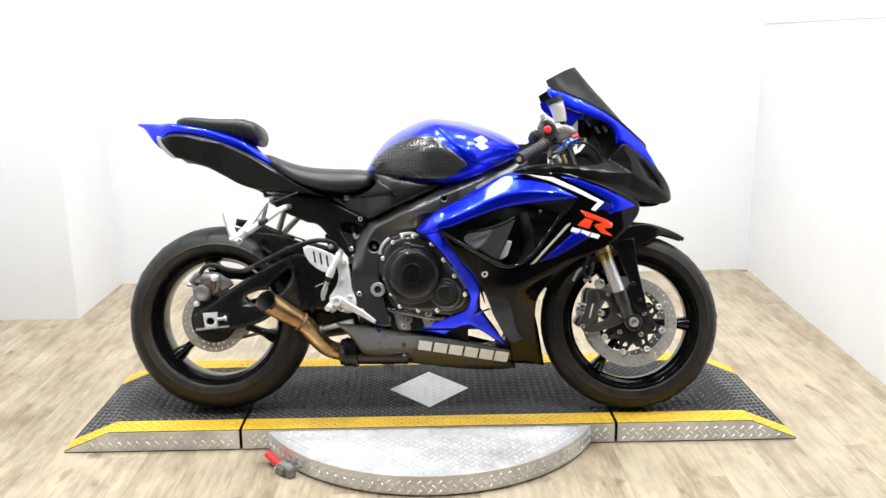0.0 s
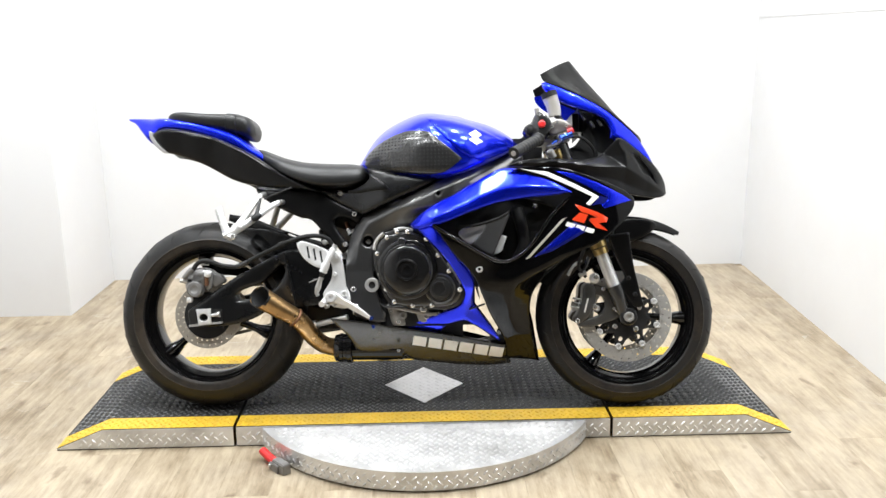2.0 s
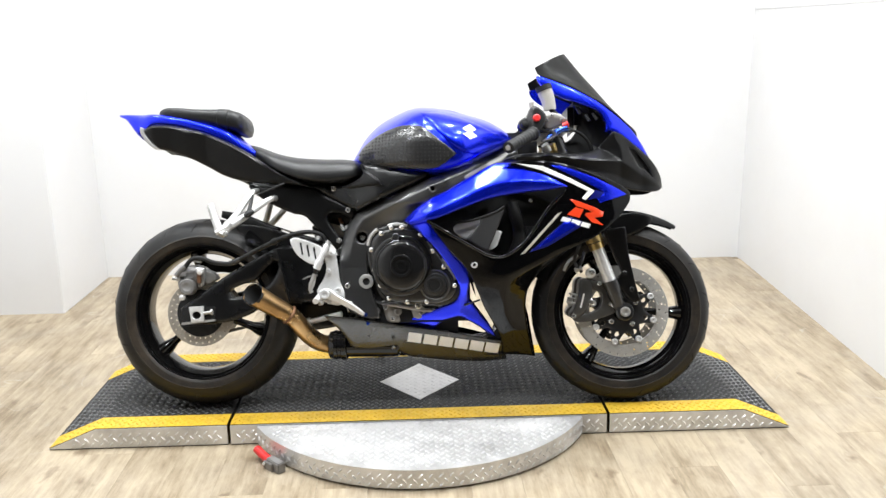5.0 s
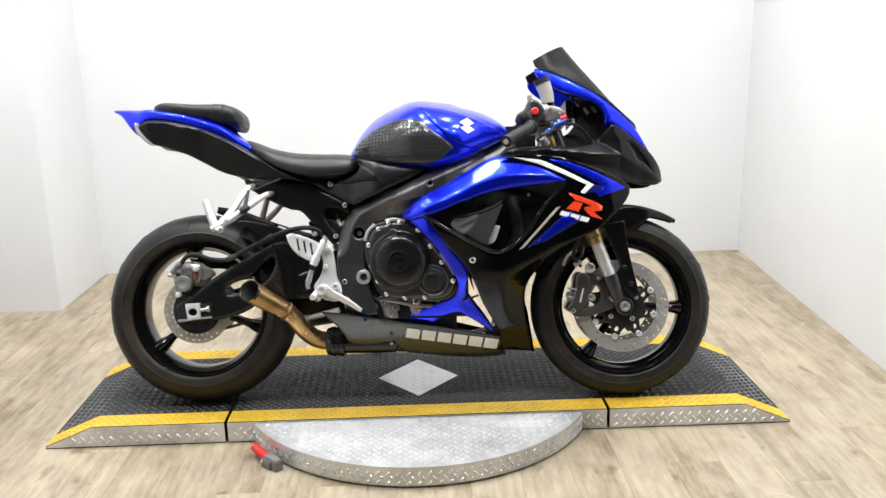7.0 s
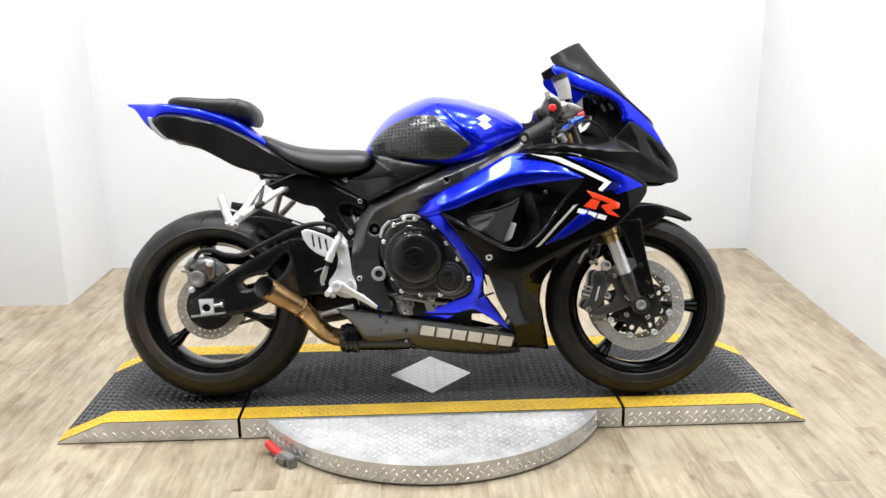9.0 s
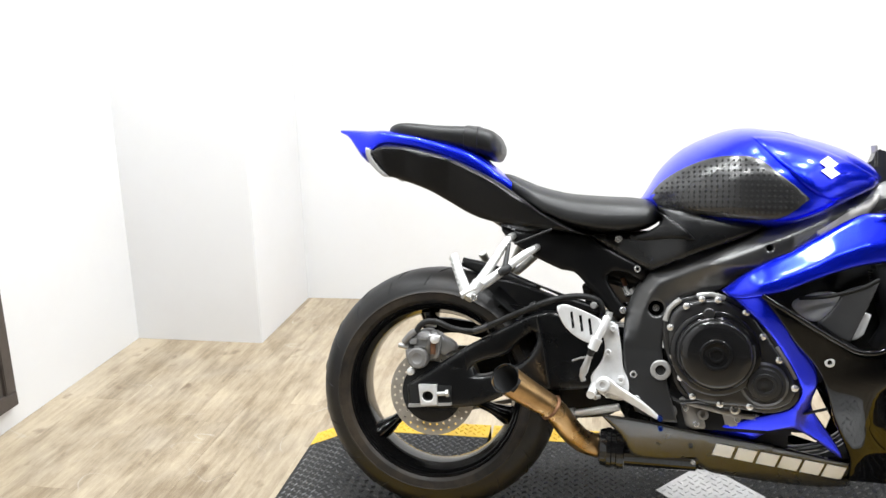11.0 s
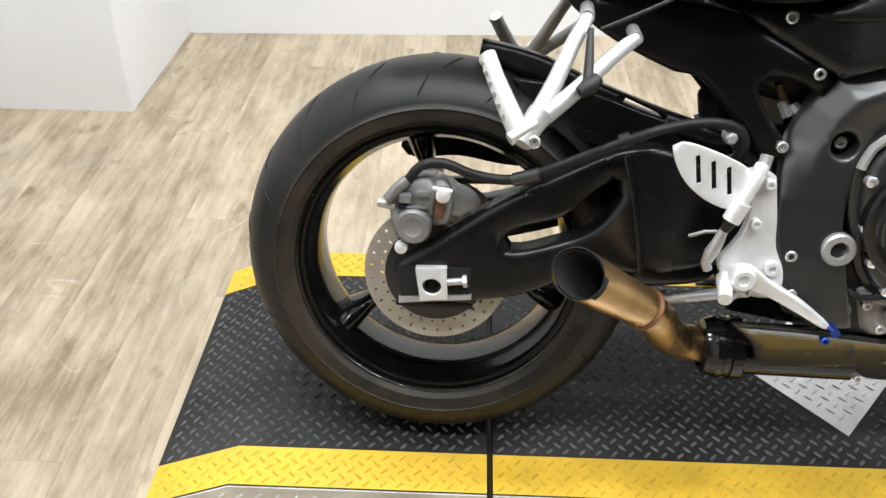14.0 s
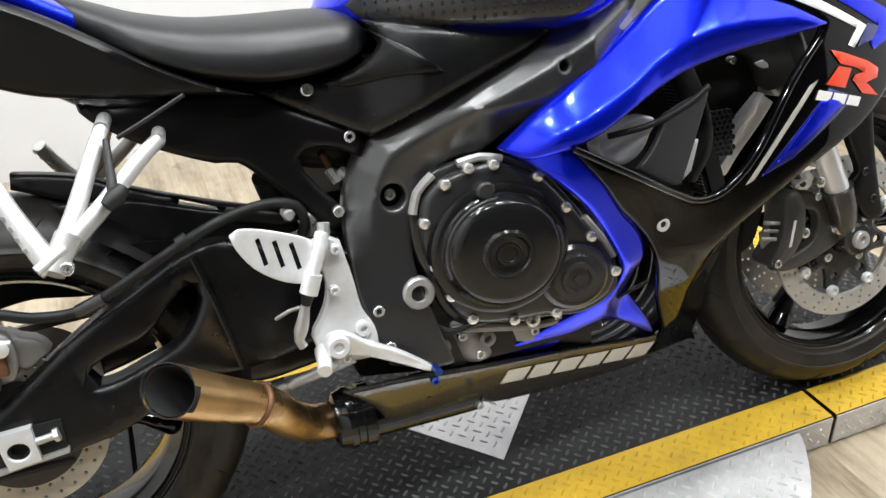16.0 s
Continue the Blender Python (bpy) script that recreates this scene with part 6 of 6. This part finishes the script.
bracket = part("caliper_bracket", panel(((0.5839, 0.4067), (0.6209, 0.3989), (0.6503, 0.3744), (0.6667, 0.3371), (0.685, 0.3183), (0.6793, 0.3036), (0.6197, 0.2783), (0.5732, 0.2677), (0.5325, 0.2737), (0.5364, 0.2885), (0.5735, 0.2955), (0.6108, 0.3099), (0.6259, 0.3376), (0.6206, 0.3655), (0.5929, 0.3788)), flat(-0.08), 0.018, 0.005, 0.008), CALIPERGREY, cal, "dark grey cast radial caliper bracket")
for x, z, r in ((0.5898, 0.3346, 0.0095), (0.6637, 0.3245, 0.008), (0.6527, 0.3283, 0.0055), (0.5319, 0.289, 0.008), (0.6182, 0.3954, 0.007)):
    bolt(x, -0.09, z, cal, r, BOLTHEAD)
mirrored(cal)
part("hose_guide", sweep([(0.5, -0.1, 0.44), (0.515, -0.105, 0.47), (0.545, -0.1, 0.49)], 0.005, 10), ALLOY, bike)
part("hose_guide", sweep([(0.53, -0.12, 0.44), (0.555, -0.12, 0.47), (0.565, -0.11, 0.5)], 0.006, 10), ENGINE, bike)
bolt(0.588, -0.13, 0.434, bike, 0.009, BOLTHEAD)
bm = panel(((0.575, 0.44), (0.6, 0.445), (0.605, 0.42), (0.58, 0.415)), flat(-0.09), 0.01, 0.003, 0.01)
part("guard_tab", bm, SILVER, bike)
part("front_brake_hose", sweep([(0.555, -0.125, 0.435), (0.53, -0.13, 0.47), (0.545, -0.14, 0.52), (0.57, -0.12, 0.6), (0.55, -0.08, 0.7)], 0.0055, 10), RUBBER, bike)
part("hose_union", sweep([(0.532, -0.125, 0.44), (0.555, -0.125, 0.45)], 0.008, 10, smooth=False), ALLOY, bike)

# ---- belly pan, silencer and tail pipe
belly_out = ((-0.2784, 0.3099), (-0.1814, 0.2988), (-0.0899, 0.2808), (-0.034, 0.271), (0.0991, 0.2515), (0.2852, 0.2124), (0.306, 0.209), (0.314, 0.1396), (0.2074, 0.1348), (-0.0075, 0.1555), (-0.0492, 0.1773), (-0.2025, 0.1915), (-0.2263, 0.2462))


def belly_y(x, z):
    """One slanting facet that turns in to the middle at the front."""
    short = 0.105 - 0.08 * x + 0.85 * (z - 0.21) - 1.12 * (x - 0.3 + np.sqrt((x - 0.3) ** 2 + 0.0002)) / 2
    return -0.003 - (short + np.sqrt(short * short + 0.0003)) / 2


belly = part("belly_pan", panel(belly_out, belly_y, 0.006, 0.01, 0.0125, sharp=(0, 6, 7, 10, 11)), CARBON, bike, "dark carbon-look belly pan")
mirrored(belly)
bm = bmesh.new()
box(bm, -0.2, 0.3, -0.05, 0.05, 0.16, 0.167, 0.002)
part("belly_floor", bm, CARBON, bike)
bolt(-0.14, -0.188, 0.281, belly, 0.006, BLUEANO)
# six plain slanted bars along the pan
for k in range(6):
    s = k / 5
    bar = [(-0.0111 + 0.2535 * s, 0.2476 + -0.0410 * s), (0.0318 + 0.2557 * s, 0.2407 + -0.0419 * s),
           (0.0249 + 0.2559 * s, 0.2075 + -0.0444 * s), (-0.0181 + 0.2539 * s, 0.2149 + -0.0436 * s)]
    part("decal", panel(bar, lambda a, b: belly_y(a, b) - 0.002, 0.0006, 0.0004, 0.008, sharp=(0, 1, 2, 3), closed_back=False), WHITE, belly, "pale slanted bar")
can = part("silencer_can", lathe([(0.0003, 0), (0.036, 0), (0.041, 0.004), (0.041, 0.2), (0.036, 0.206), (0.0003, 0.206)], 0, 0, 40), GLOSS, bike, "short gloss black silencer can")
can.matrix_basis = Matrix.Translation((-0.252, -0.066, 0.201)) @ Matrix.Rotation(radians(-90), 4, "Z")
part("pipe_collar", lathe([(0.034, -0.03), (0.043, -0.026), (0.047, -0.012), (0.049, -0.01), (0.049, 0.0), (0.0465, 0.002), (0.0465, 0.012), (0.05, 0.014), (0.05, 0.03), (0.047, 0.032)], 0, 0, 40), COVER, can, "black collar with band clamps")
part("clamp_screw", sweep([(-0.045, 0.022, 0.024), (-0.053, 0.022, 0.0)], 0.0045, 10, smooth=False), STEEL, can)
bolt(-0.062, -0.14, 0.198, bike, 0.0055, BOLTHEAD)
part("pipe_stub", sweep([(-0.25, -0.07, 0.21), (-0.285, -0.066, 0.204), (-0.308, -0.075, 0.21), (-0.322, -0.086, 0.219)], lambda t: 0.031 - 0.0035 * t, 24), RUST, bike, "rust-brown pipe stub")
pipe = [(-0.285, -0.066, 0.203), (-0.318, -0.082, 0.215), (-0.35, -0.122, 0.25), (-0.374, -0.16, 0.29), (-0.394, -0.179, 0.312), (-0.44, -0.203, 0.343), (-0.498, -0.233, 0.383), (-0.58, -0.276, 0.438)]
cut_at, cut_way = Vector((-0.498, -0.233, 0.382)), Vector((-0.44, -0.79, 0.43)).normalized()
pipe_r = lambda t: 0.027 + 0.0085 * min(1, max(0, t - 0.45) / 0.4)
bm = sweep(pipe, pipe_r, 36, caps=False)
bmesh.ops.bisect_plane(bm, geom=bm.verts[:] + bm.edges[:] + bm.faces[:], plane_co=cut_at, plane_no=cut_way, clear_outer=True)
bmesh.ops.solidify(bm, geom=bm.faces[:], thickness=0.0018)
for f in bm.faces:
    f.material_index = int((f.calc_center_median() - cut_at).dot(cut_way) > -0.0035)
tailpipe = part("tail_pipe", bm, BRONZE, bike, "heat-tinted bronze slash-cut tail pipe")
tailpipe.data.materials.append(DARK)
# bore and its end are coloured near-black for the shade inside
bm = sweep(pipe, lambda t: pipe_r(t) - 0.0026, 32, caps=False)
bmesh.ops.bisect_plane(bm, geom=bm.verts[:] + bm.edges[:] + bm.faces[:], plane_co=cut_at - cut_way * 0.0025, plane_no=cut_way, clear_outer=True)
bmesh.ops.solidify(bm, geom=bm.faces[:], thickness=0.0006)
part("pipe_bore", bm, DARK, tailpipe, "pipe bore coloured black for its shade")
part("bore_end", sweep([(-0.385, -0.168, 0.298), (-0.405, -0.181, 0.317)], 0.024, 24, smooth=False), DARK, tailpipe)
part("weld_bead", sweep([(-0.3905, -0.1768, 0.3093), (-0.3923, -0.1779, 0.3108), (-0.3945, -0.1793, 0.3125), (-0.3963, -0.1804, 0.3139)], lambda t: 0.0302 + 0.0026 * math.sin(math.pi * t), 28, 0.001), RUST, tailpipe)

# ---- rider footrest, heel guard and brake pedal
rest = part("footrest_bracket", panel(((-0.288, 0.517), (-0.267, 0.526), (-0.244, 0.515), (-0.234, 0.459), (-0.228, 0.414), (-0.215, 0.385), (-0.214, 0.352), (-0.23, 0.34), (-0.262, 0.345), (-0.29, 0.362), (-0.303, 0.388), (-0.292, 0.408), (-0.279, 0.429), (-0.272, 0.459), (-0.277, 0.487)), lambda x, z: -0.182 - 0.008 * np.exp(-((z - 0.365) / 0.02) ** 2), 0.012, 0.004, 0.009, sharp=(0, 2, 6)), SILVER, bike, "silver cast footrest bracket")
slots = [[(x - 0.003, z), (x + 0.003, z + 0.002), (x + 0.009, z - 0.036), (x + 0.003, z - 0.038)] for x, z in ((-0.352, 0.541), (-0.331, 0.534), (-0.31, 0.527))]
part("heel_guard", panel(((-0.386, 0.553), (-0.374, 0.559), (-0.344, 0.553), (-0.298, 0.535), (-0.281, 0.525), (-0.277, 0.494), (-0.288, 0.471), (-0.314, 0.472), (-0.345, 0.488), (-0.37, 0.513)), flat(-0.19), 0.003, 0.0015, 0.009, sharp=(4,), holes=slots), SILVER, rest, "slotted silver heel guard")
part("brake_pedal", panel(((-0.284, 0.392), (-0.265, 0.396), (-0.236, 0.376), (-0.191, 0.35), (-0.152, 0.32), (-0.142, 0.31), (-0.149, 0.305), (-0.187, 0.325), (-0.232, 0.348), (-0.268, 0.362), (-0.286, 0.375)), lambda x, z: -0.205 - 0.004 * np.tanh((z - 0.36 - 0.62 * (-0.23 - x)) / 0.004), 0.01, 0.004, 0.008), SILVER, rest, "silver brake pedal")
part("pedal_pivot", lathe([(0.017, -0.19), (0.017, -0.212), (0.014, -0.216), (0.008, -0.216), (0.007, -0.212), (0.0003, -0.212)], -0.274, 0.378, 24), SILVER, rest)
part("peg_mount", sweep([(-0.292, -0.185, 0.368), (-0.296, -0.21, 0.362), (-0.3, -0.232, 0.357)], lambda t: 0.0125 - 0.003 * t, 14), SILVER, rest)
part("peg_spring", sweep([(-0.282, -0.2, 0.352), (-0.292, -0.208, 0.35)], 0.0085, 10, smooth=False), ALLOY, rest)
bm = panel(((-0.42, 0.33), (-0.34, 0.335), (-0.25, 0.33), (-0.24, 0.27), (-0.3, 0.245), (-0.4, 0.25)), flat(0.06), 0.03, 0.01, 0.012)
part("linkage_plate", bm, ENGINE, bike)
link = part("suspension_link", sweep([(-0.345, -0.07, 0.279), (-0.235, -0.085, 0.306)], 0.0095, 12, smooth=False), SILVER, bike, "bare alloy suspension link")
part("link_eye", sweep([(-0.36, -0.069, 0.275), (-0.34, -0.071, 0.28)], 0.0155, 16, smooth=False), ALLOY, link)
for x, z, r in ((-0.254, 0.508, 0.007), (-0.264, 0.452, 0.007), (-0.233, 0.389, 0.0105), (-0.227, 0.358, 0.0095), (-0.262, 0.352, 0.007)):
    bolt(x, -0.196, z, rest, r, SILVER)
part("master_cylinder", sweep([(-0.268, -0.19, 0.535), (-0.276, -0.196, 0.512), (-0.29, -0.2, 0.482)], lambda t: 0.0085 + 0.0015 * (int(t * 9) % 2), 14, 0.006), SILVER, rest)
part("cylinder_boss", sweep([(-0.289, -0.2, 0.484), (-0.3, -0.2, 0.458)], 0.0125, 16, smooth=False), SILVER, rest)
part("rubber_boot", sweep([(-0.3, -0.2, 0.459), (-0.306, -0.198, 0.443)], lambda t: 0.0095 - 0.003 * t, 14, smooth=False), RUBBER, rest)
part("banjo_bolt", sweep([(-0.266, -0.188, 0.528), (-0.263, -0.186, 0.546)], 0.0085, 8, smooth=False), ALLOY, rest)
part("push_rod", sweep([(-0.306, -0.197, 0.444), (-0.312, -0.195, 0.423), (-0.322, -0.19, 0.392), (-0.318, -0.19, 0.382)], lambda t: 0.006 + 0.004 * math.sin(t * 9) ** 2, 12), ALLOY, rest)
part("spring", sweep([(-0.347, -0.178, 0.425), (-0.327, -0.182, 0.434), (-0.299, -0.188, 0.437)], 0.0028, 8), CALIPER, rest)
part("pedal_tip", sweep([(-0.143, -0.222, 0.311), (-0.143, -0.2, 0.311)], 0.006, 10, smooth=False), BLUEANO, rest)
mirrored(rest)

# ---- pillion footrest hangers
def bar(points, wide, deep, segs=14):
    """A cast bar: a sweep whose section is flattened across the machine."""
    bm = sweep(points, wide, segs, 0.008)
    line = spline(points, 0.008, False)
    for v in bm.verts:
        near = min(line, key=lambda q: (q.x - v.co.x) ** 2 + (q.z - v.co.z) ** 2)
        v.co.y = near.y + (v.co.y - near.y) * deep
    return bm


def hanger(s):
    a = part("pillion_footrest_hanger", bar([(-0.508, -0.158, 0.71), (-0.524, -0.18, 0.682), (-0.55, -0.225, 0.63), (-0.574, -0.258, 0.588)], lambda t: 0.0095 + 0.003 * t, 0.75), ALLOY, bike, "silver forked pillion footrest hanger")
    bits = [part("arm", bar([(-0.446, -0.17, 0.686), (-0.47, -0.188, 0.67), (-0.522, -0.226, 0.626), (-0.574, -0.258, 0.586)], lambda t: 0.0095 + 0.003 * t, 0.75), ALLOY, a),
            part("mount_boss", sweep([(-0.509, -0.163, 0.709), (-0.506, -0.11, 0.716)], 0.0095, 12, smooth=False), ALLOY, a),
            part("mount_boss", sweep([(-0.446, -0.174, 0.686), (-0.444, -0.11, 0.69)], 0.009, 12, smooth=False), ALLOY, a),
            part("fork_foot", bar([(-0.563, -0.25, 0.603), (-0.577, -0.263, 0.583), (-0.586, -0.272, 0.568)], lambda t: 0.0165 - 0.003 * t, 0.8), ALLOY, a),
            part("pivot_pin", sweep([(-0.6, -0.276, 0.574), (-0.568, -0.262, 0.592)], 0.0085, 14, smooth=False), STEEL, a)]
    peg = part("pillion_footpeg", bar([(-0.588, -0.266, 0.58), (-0.602, -0.25, 0.604), (-0.622, -0.222, 0.64), (-0.633, -0.205, 0.664)], lambda t: 0.0145 - 0.0035 * t, 0.7), ALLOY, a, "folded silver pillion footpeg")
    bits.append(peg)
    for k in range(6):
        t = k / 5
        teeth = bmesh.new()
        box(teeth, -0.0035, 0.0035, -0.009, 0.009, -0.0025, 0.0025, 0.0008, Matrix.Translation((-0.64 + 0.031 * t, -0.208 - 0.045 * t, 0.656 - 0.058 * t)) @ Matrix.Rotation(radians(58), 4, "Y"))
        bits.append(part("peg_rib", teeth, ALLOY, peg))
    if s < 0:
        for ob in [a] + bits:
            ob.data.transform(Matrix.Diagonal((1, -1, 1, 1)))
            ob.data.flip_normals()
    return a


hang = hanger(1)
hanger(-1)
bolt(-0.57, -0.278, 0.572, hang, 0.008, BOLTHEAD)
part("strap_hook", sweep([(-0.405, -0.165, 0.735), (-0.45, -0.175, 0.715), (-0.492, -0.18, 0.697)], 0.003, 8), RUBBER, hang)
part("strap_wrap", sweep([(-0.505, -0.18, 0.697), (-0.506, -0.207, 0.665), (-0.507, -0.232, 0.637)], lambda t: 0.0042 + 0.003 * t, 10), RUBBER, hang, "frayed dark strap wrapped round the hanger")
part("strap_knot", sweep([(-0.517, -0.242, 0.628), (-0.506, -0.237, 0.635), (-0.495, -0.228, 0.644)], lambda t: 0.008 + 0.004 * math.sin(math.pi * t), 12), RUBBER, hang)

# ---- handlebars and controls
def bar_end(side):
    s = -side
    y = lambda v: -v * s
    bar = part("handlebar", sweep([(0.46, y(0.11), 0.905), (0.41, y(0.2), 0.888), (0.322, y(0.32), 0.83)], 0.0115, 16), ENGINE, bike, "black clip-on handlebar")
    part("grip", sweep([(0.395, y(0.222), 0.878), (0.318, y(0.325), 0.827)], lambda t: 0.0175 + 0.0012 * (int(t * 18) % 2) + (0.004 if t < 0.06 else 0), 18, 0.004), RUBBER, bar, "black rubber grip")
    part("bar_end", sweep([(0.318, y(0.325), 0.827), (0.306, y(0.341), 0.819)], 0.0185, 18, smooth=False), RUBBER, bar)
    part("end_screw", sweep([(0.3065, y(0.3405), 0.8195), (0.304, y(0.344), 0.8175)], 0.008, 12, smooth=False), ALLOY, bar)
    shape = ((0.347, 0.905), (0.352, 0.922), (0.374, 0.936), (0.382, 0.955), (0.396, 0.966), (0.418, 0.956), (0.436, 0.93), (0.43, 0.905), (0.412, 0.886), (0.385, 0.876), (0.36, 0.888))
    house = part("switch_housing", panel(shape, lambda x, z: -0.212 - 0.01 * np.tanh((x - 0.385) / 0.006), 0.045, 0.008, 0.008, sharp=(0, 4)), ENGINE, bar, "black switch housing")
    clamp = panel(((0.43, 0.932), (0.45, 0.945), (0.474, 0.943), (0.505, 0.924), (0.498, 0.912), (0.474, 0.904), (0.442, 0.896), (0.428, 0.91)), lambda x, z: -0.195 - 0.004 * np.tanh((z - 0.92) / 0.004), 0.03, 0.006, 0.008, sharp=(3,))
    clamp = part("lever_clamp", clamp, CASTGREY, bar, "grey lever clamp and master cylinder")
    button = part("starter_button", lathe([(0.01, -0.205), (0.01, -0.224), (0.0003, -0.226)], 0.366, 0.908, 14), RUBBER, house)
    stub = part("switch_lug", sweep([(0.392, -0.2, 0.958), (0.39, -0.2, 0.978)], 0.008, 10, smooth=False), CASTGREY, house)
    for ob in (house, clamp, button, stub):
        if side > 0:
            ob.data.transform(Matrix.Diagonal((1, -1, 1, 1)))
            ob.data.flip_normals()
    for x, z in ((0.44, 0.92), (0.455, 0.935), (0.485, 0.922)):
        bolt(x, -0.203 if side < 0 else 0.15, z, clamp, 0.005, BOLTHEAD)
    part("brake_lever" if side < 0 else "clutch_lever", sweep([(0.455, y(0.18), 0.885), (0.462, y(0.23), 0.87), (0.44, y(0.3), 0.85), (0.405, y(0.36), 0.835)], lambda t: 0.008 - 0.004 * t, 10), ENGINE, bar, "black lever")
    return bar


right_bar = bar_end(-1)
bar_end(1)
part("kill_switch", lathe([(0.0125, -0.21), (0.0125, -0.228), (0.009, -0.231), (0.0003, -0.231)], 0.404, 0.925, 8), REDPLASTIC, right_bar, "red engine stop switch")
part("lever_adjuster", sweep([(0.44, -0.2, 0.858), (0.468, -0.202, 0.882), (0.503, -0.205, 0.894)], lambda t: 0.0095 + 0.003 * math.sin(15 * t), 12), BLUEANO, right_bar, "blue anodised lever adjuster")
part("adjuster_knob", sweep([(0.49, -0.2, 0.902), (0.506, -0.205, 0.908)], 0.0095, 12, smooth=False), REDPLASTIC, right_bar)
part("hose_banjo", sweep([(0.432, -0.19, 0.845), (0.445, -0.18, 0.825)], 0.012, 10, smooth=False), ALLOY, right_bar)
part("throttle_cable", sweep([(0.455, -0.165, 0.85), (0.462, -0.16, 0.83), (0.465, -0.14, 0.81)], 0.014, 12), GOLD, right_bar)
res = part("brake_reservoir", sweep([(0.452, -0.17, 0.958), (0.448, -0.17, 0.985), (0.436, -0.17, 1.022)], lambda t: 0.02 + 0.005 * t, 24), FLUID, bike, "milky brake fluid reservoir with black cap")
part("cap", sweep([(0.437, -0.17, 1.019), (0.431, -0.17, 1.036)], 0.0265, 24, smooth=False), RUBBER, res)
part("reservoir_hose", sweep([(0.455, -0.17, 0.96), (0.47, -0.175, 0.945), (0.468, -0.18, 0.91)], 0.008, 10), RUBBER, res)

# ---- side stand on the far side
stand = part("side_stand", sweep([(-0.05, 0.13, 0.27), (-0.11, 0.27, 0.19), (-0.16, 0.42, 0.112)], 0.012, 12), FRAME, bike, "black side stand, folded out")
bm = bmesh.new()
box(bm, -0.025, 0.025, -0.018, 0.018, 0.0, 0.006, 0.002, Matrix.Translation((-0.16, 0.42, 0.1045)) @ Matrix.Rotation(radians(14.3), 4, "X"))
part("stand_foot", bm, FRAME, stand)

# ---------------------------------------------------------------- dark board hung on the west wall
board = tagged(new("wall_board"), "weathered dark wooden framed board on the white wall", "board")
bm = bmesh.new()
box(bm, LEFT, LEFT + 0.02, -0.55, 0.24, 0.12, 0.56, 0.002)
part("back_panel", bm, OLDWOOD, board)
for x0, x1, y0, y1, z0, z1 in ((0, 0.035, -0.58, 0.275, 0.085, 0.135), (0, 0.035, -0.58, 0.275, 0.55, 0.6), (0, 0.034, 0.225, 0.275, 0.135, 0.55), (0, 0.034, -0.58, -0.53, 0.135, 0.55)):
    bm = bmesh.new()
    box(bm, LEFT + x0, LEFT + x1, y0, y1, z0, z1, 0.003)
    part("frame_rail", bm, OLDWOOD, board)

# ---------------------------------------------------------------- floor boards
WIDE, LONG = 0.152, 1.22
meshes = {}


def plank(x, y0, y1):
    key = round(y1 - y0, 3)
    if key not in meshes:
        bm = bmesh.new()
        h, l, c = WIDE / 2 - 0.0001, key / 2 - 0.0001, 0.0002
        top = [bm.verts.new(p) for p in ((-h + c, -l + c, 0), (h - c, -l + c, 0), (h - c, l - c, 0), (-h + c, l - c, 0))]
        edge = [bm.verts.new(p) for p in ((-h, -l, -0.0012), (h, -l, -0.0012), (h, l, -0.0012), (-h, l, -0.0012))]
        low = [bm.verts.new(p) for p in ((-h, -l, -0.005), (h, -l, -0.005), (h, l, -0.005), (-h, l, -0.005))]
        bm.faces.new(top)
        for a, b in ((top, edge), (edge, low)):
            for i in range(4):
                bm.faces.new((a[i], b[i], b[(i + 1) % 4], a[(i + 1) % 4]))
        me = bpy.data.meshes.new("plank")
        bmesh.ops.recalc_face_normals(bm, faces=bm.faces)
        bm.to_mesh(me)
        bm.free()
        me.materials.append(PLANK)
        meshes[key] = me
    ob = new("plank", meshes[key])
    ob.parent = floor
    ob.matrix_basis = pose(x, (y0 + y1) / 2, 0)


rng = random.Random(4)
offset = 0.0
for i in range(52):
    x = LEFT + WIDE * (i - 11.5) - 0.02
    offset = (offset + rng.choice((0.3, 0.45, 0.6, 0.75))) % LONG
    y = -6.0 - offset
    while y < (1.86 if LEFT - 0.05 < x < 1.9 else -1.2):
        a, b = max(y, -6.0), min(y + LONG, 1.86 if LEFT - 0.05 < x < 1.9 else -1.2)
        if b - a > 0.06:
            plank(x, round(a, 2), round(b, 2))
        y += LONG
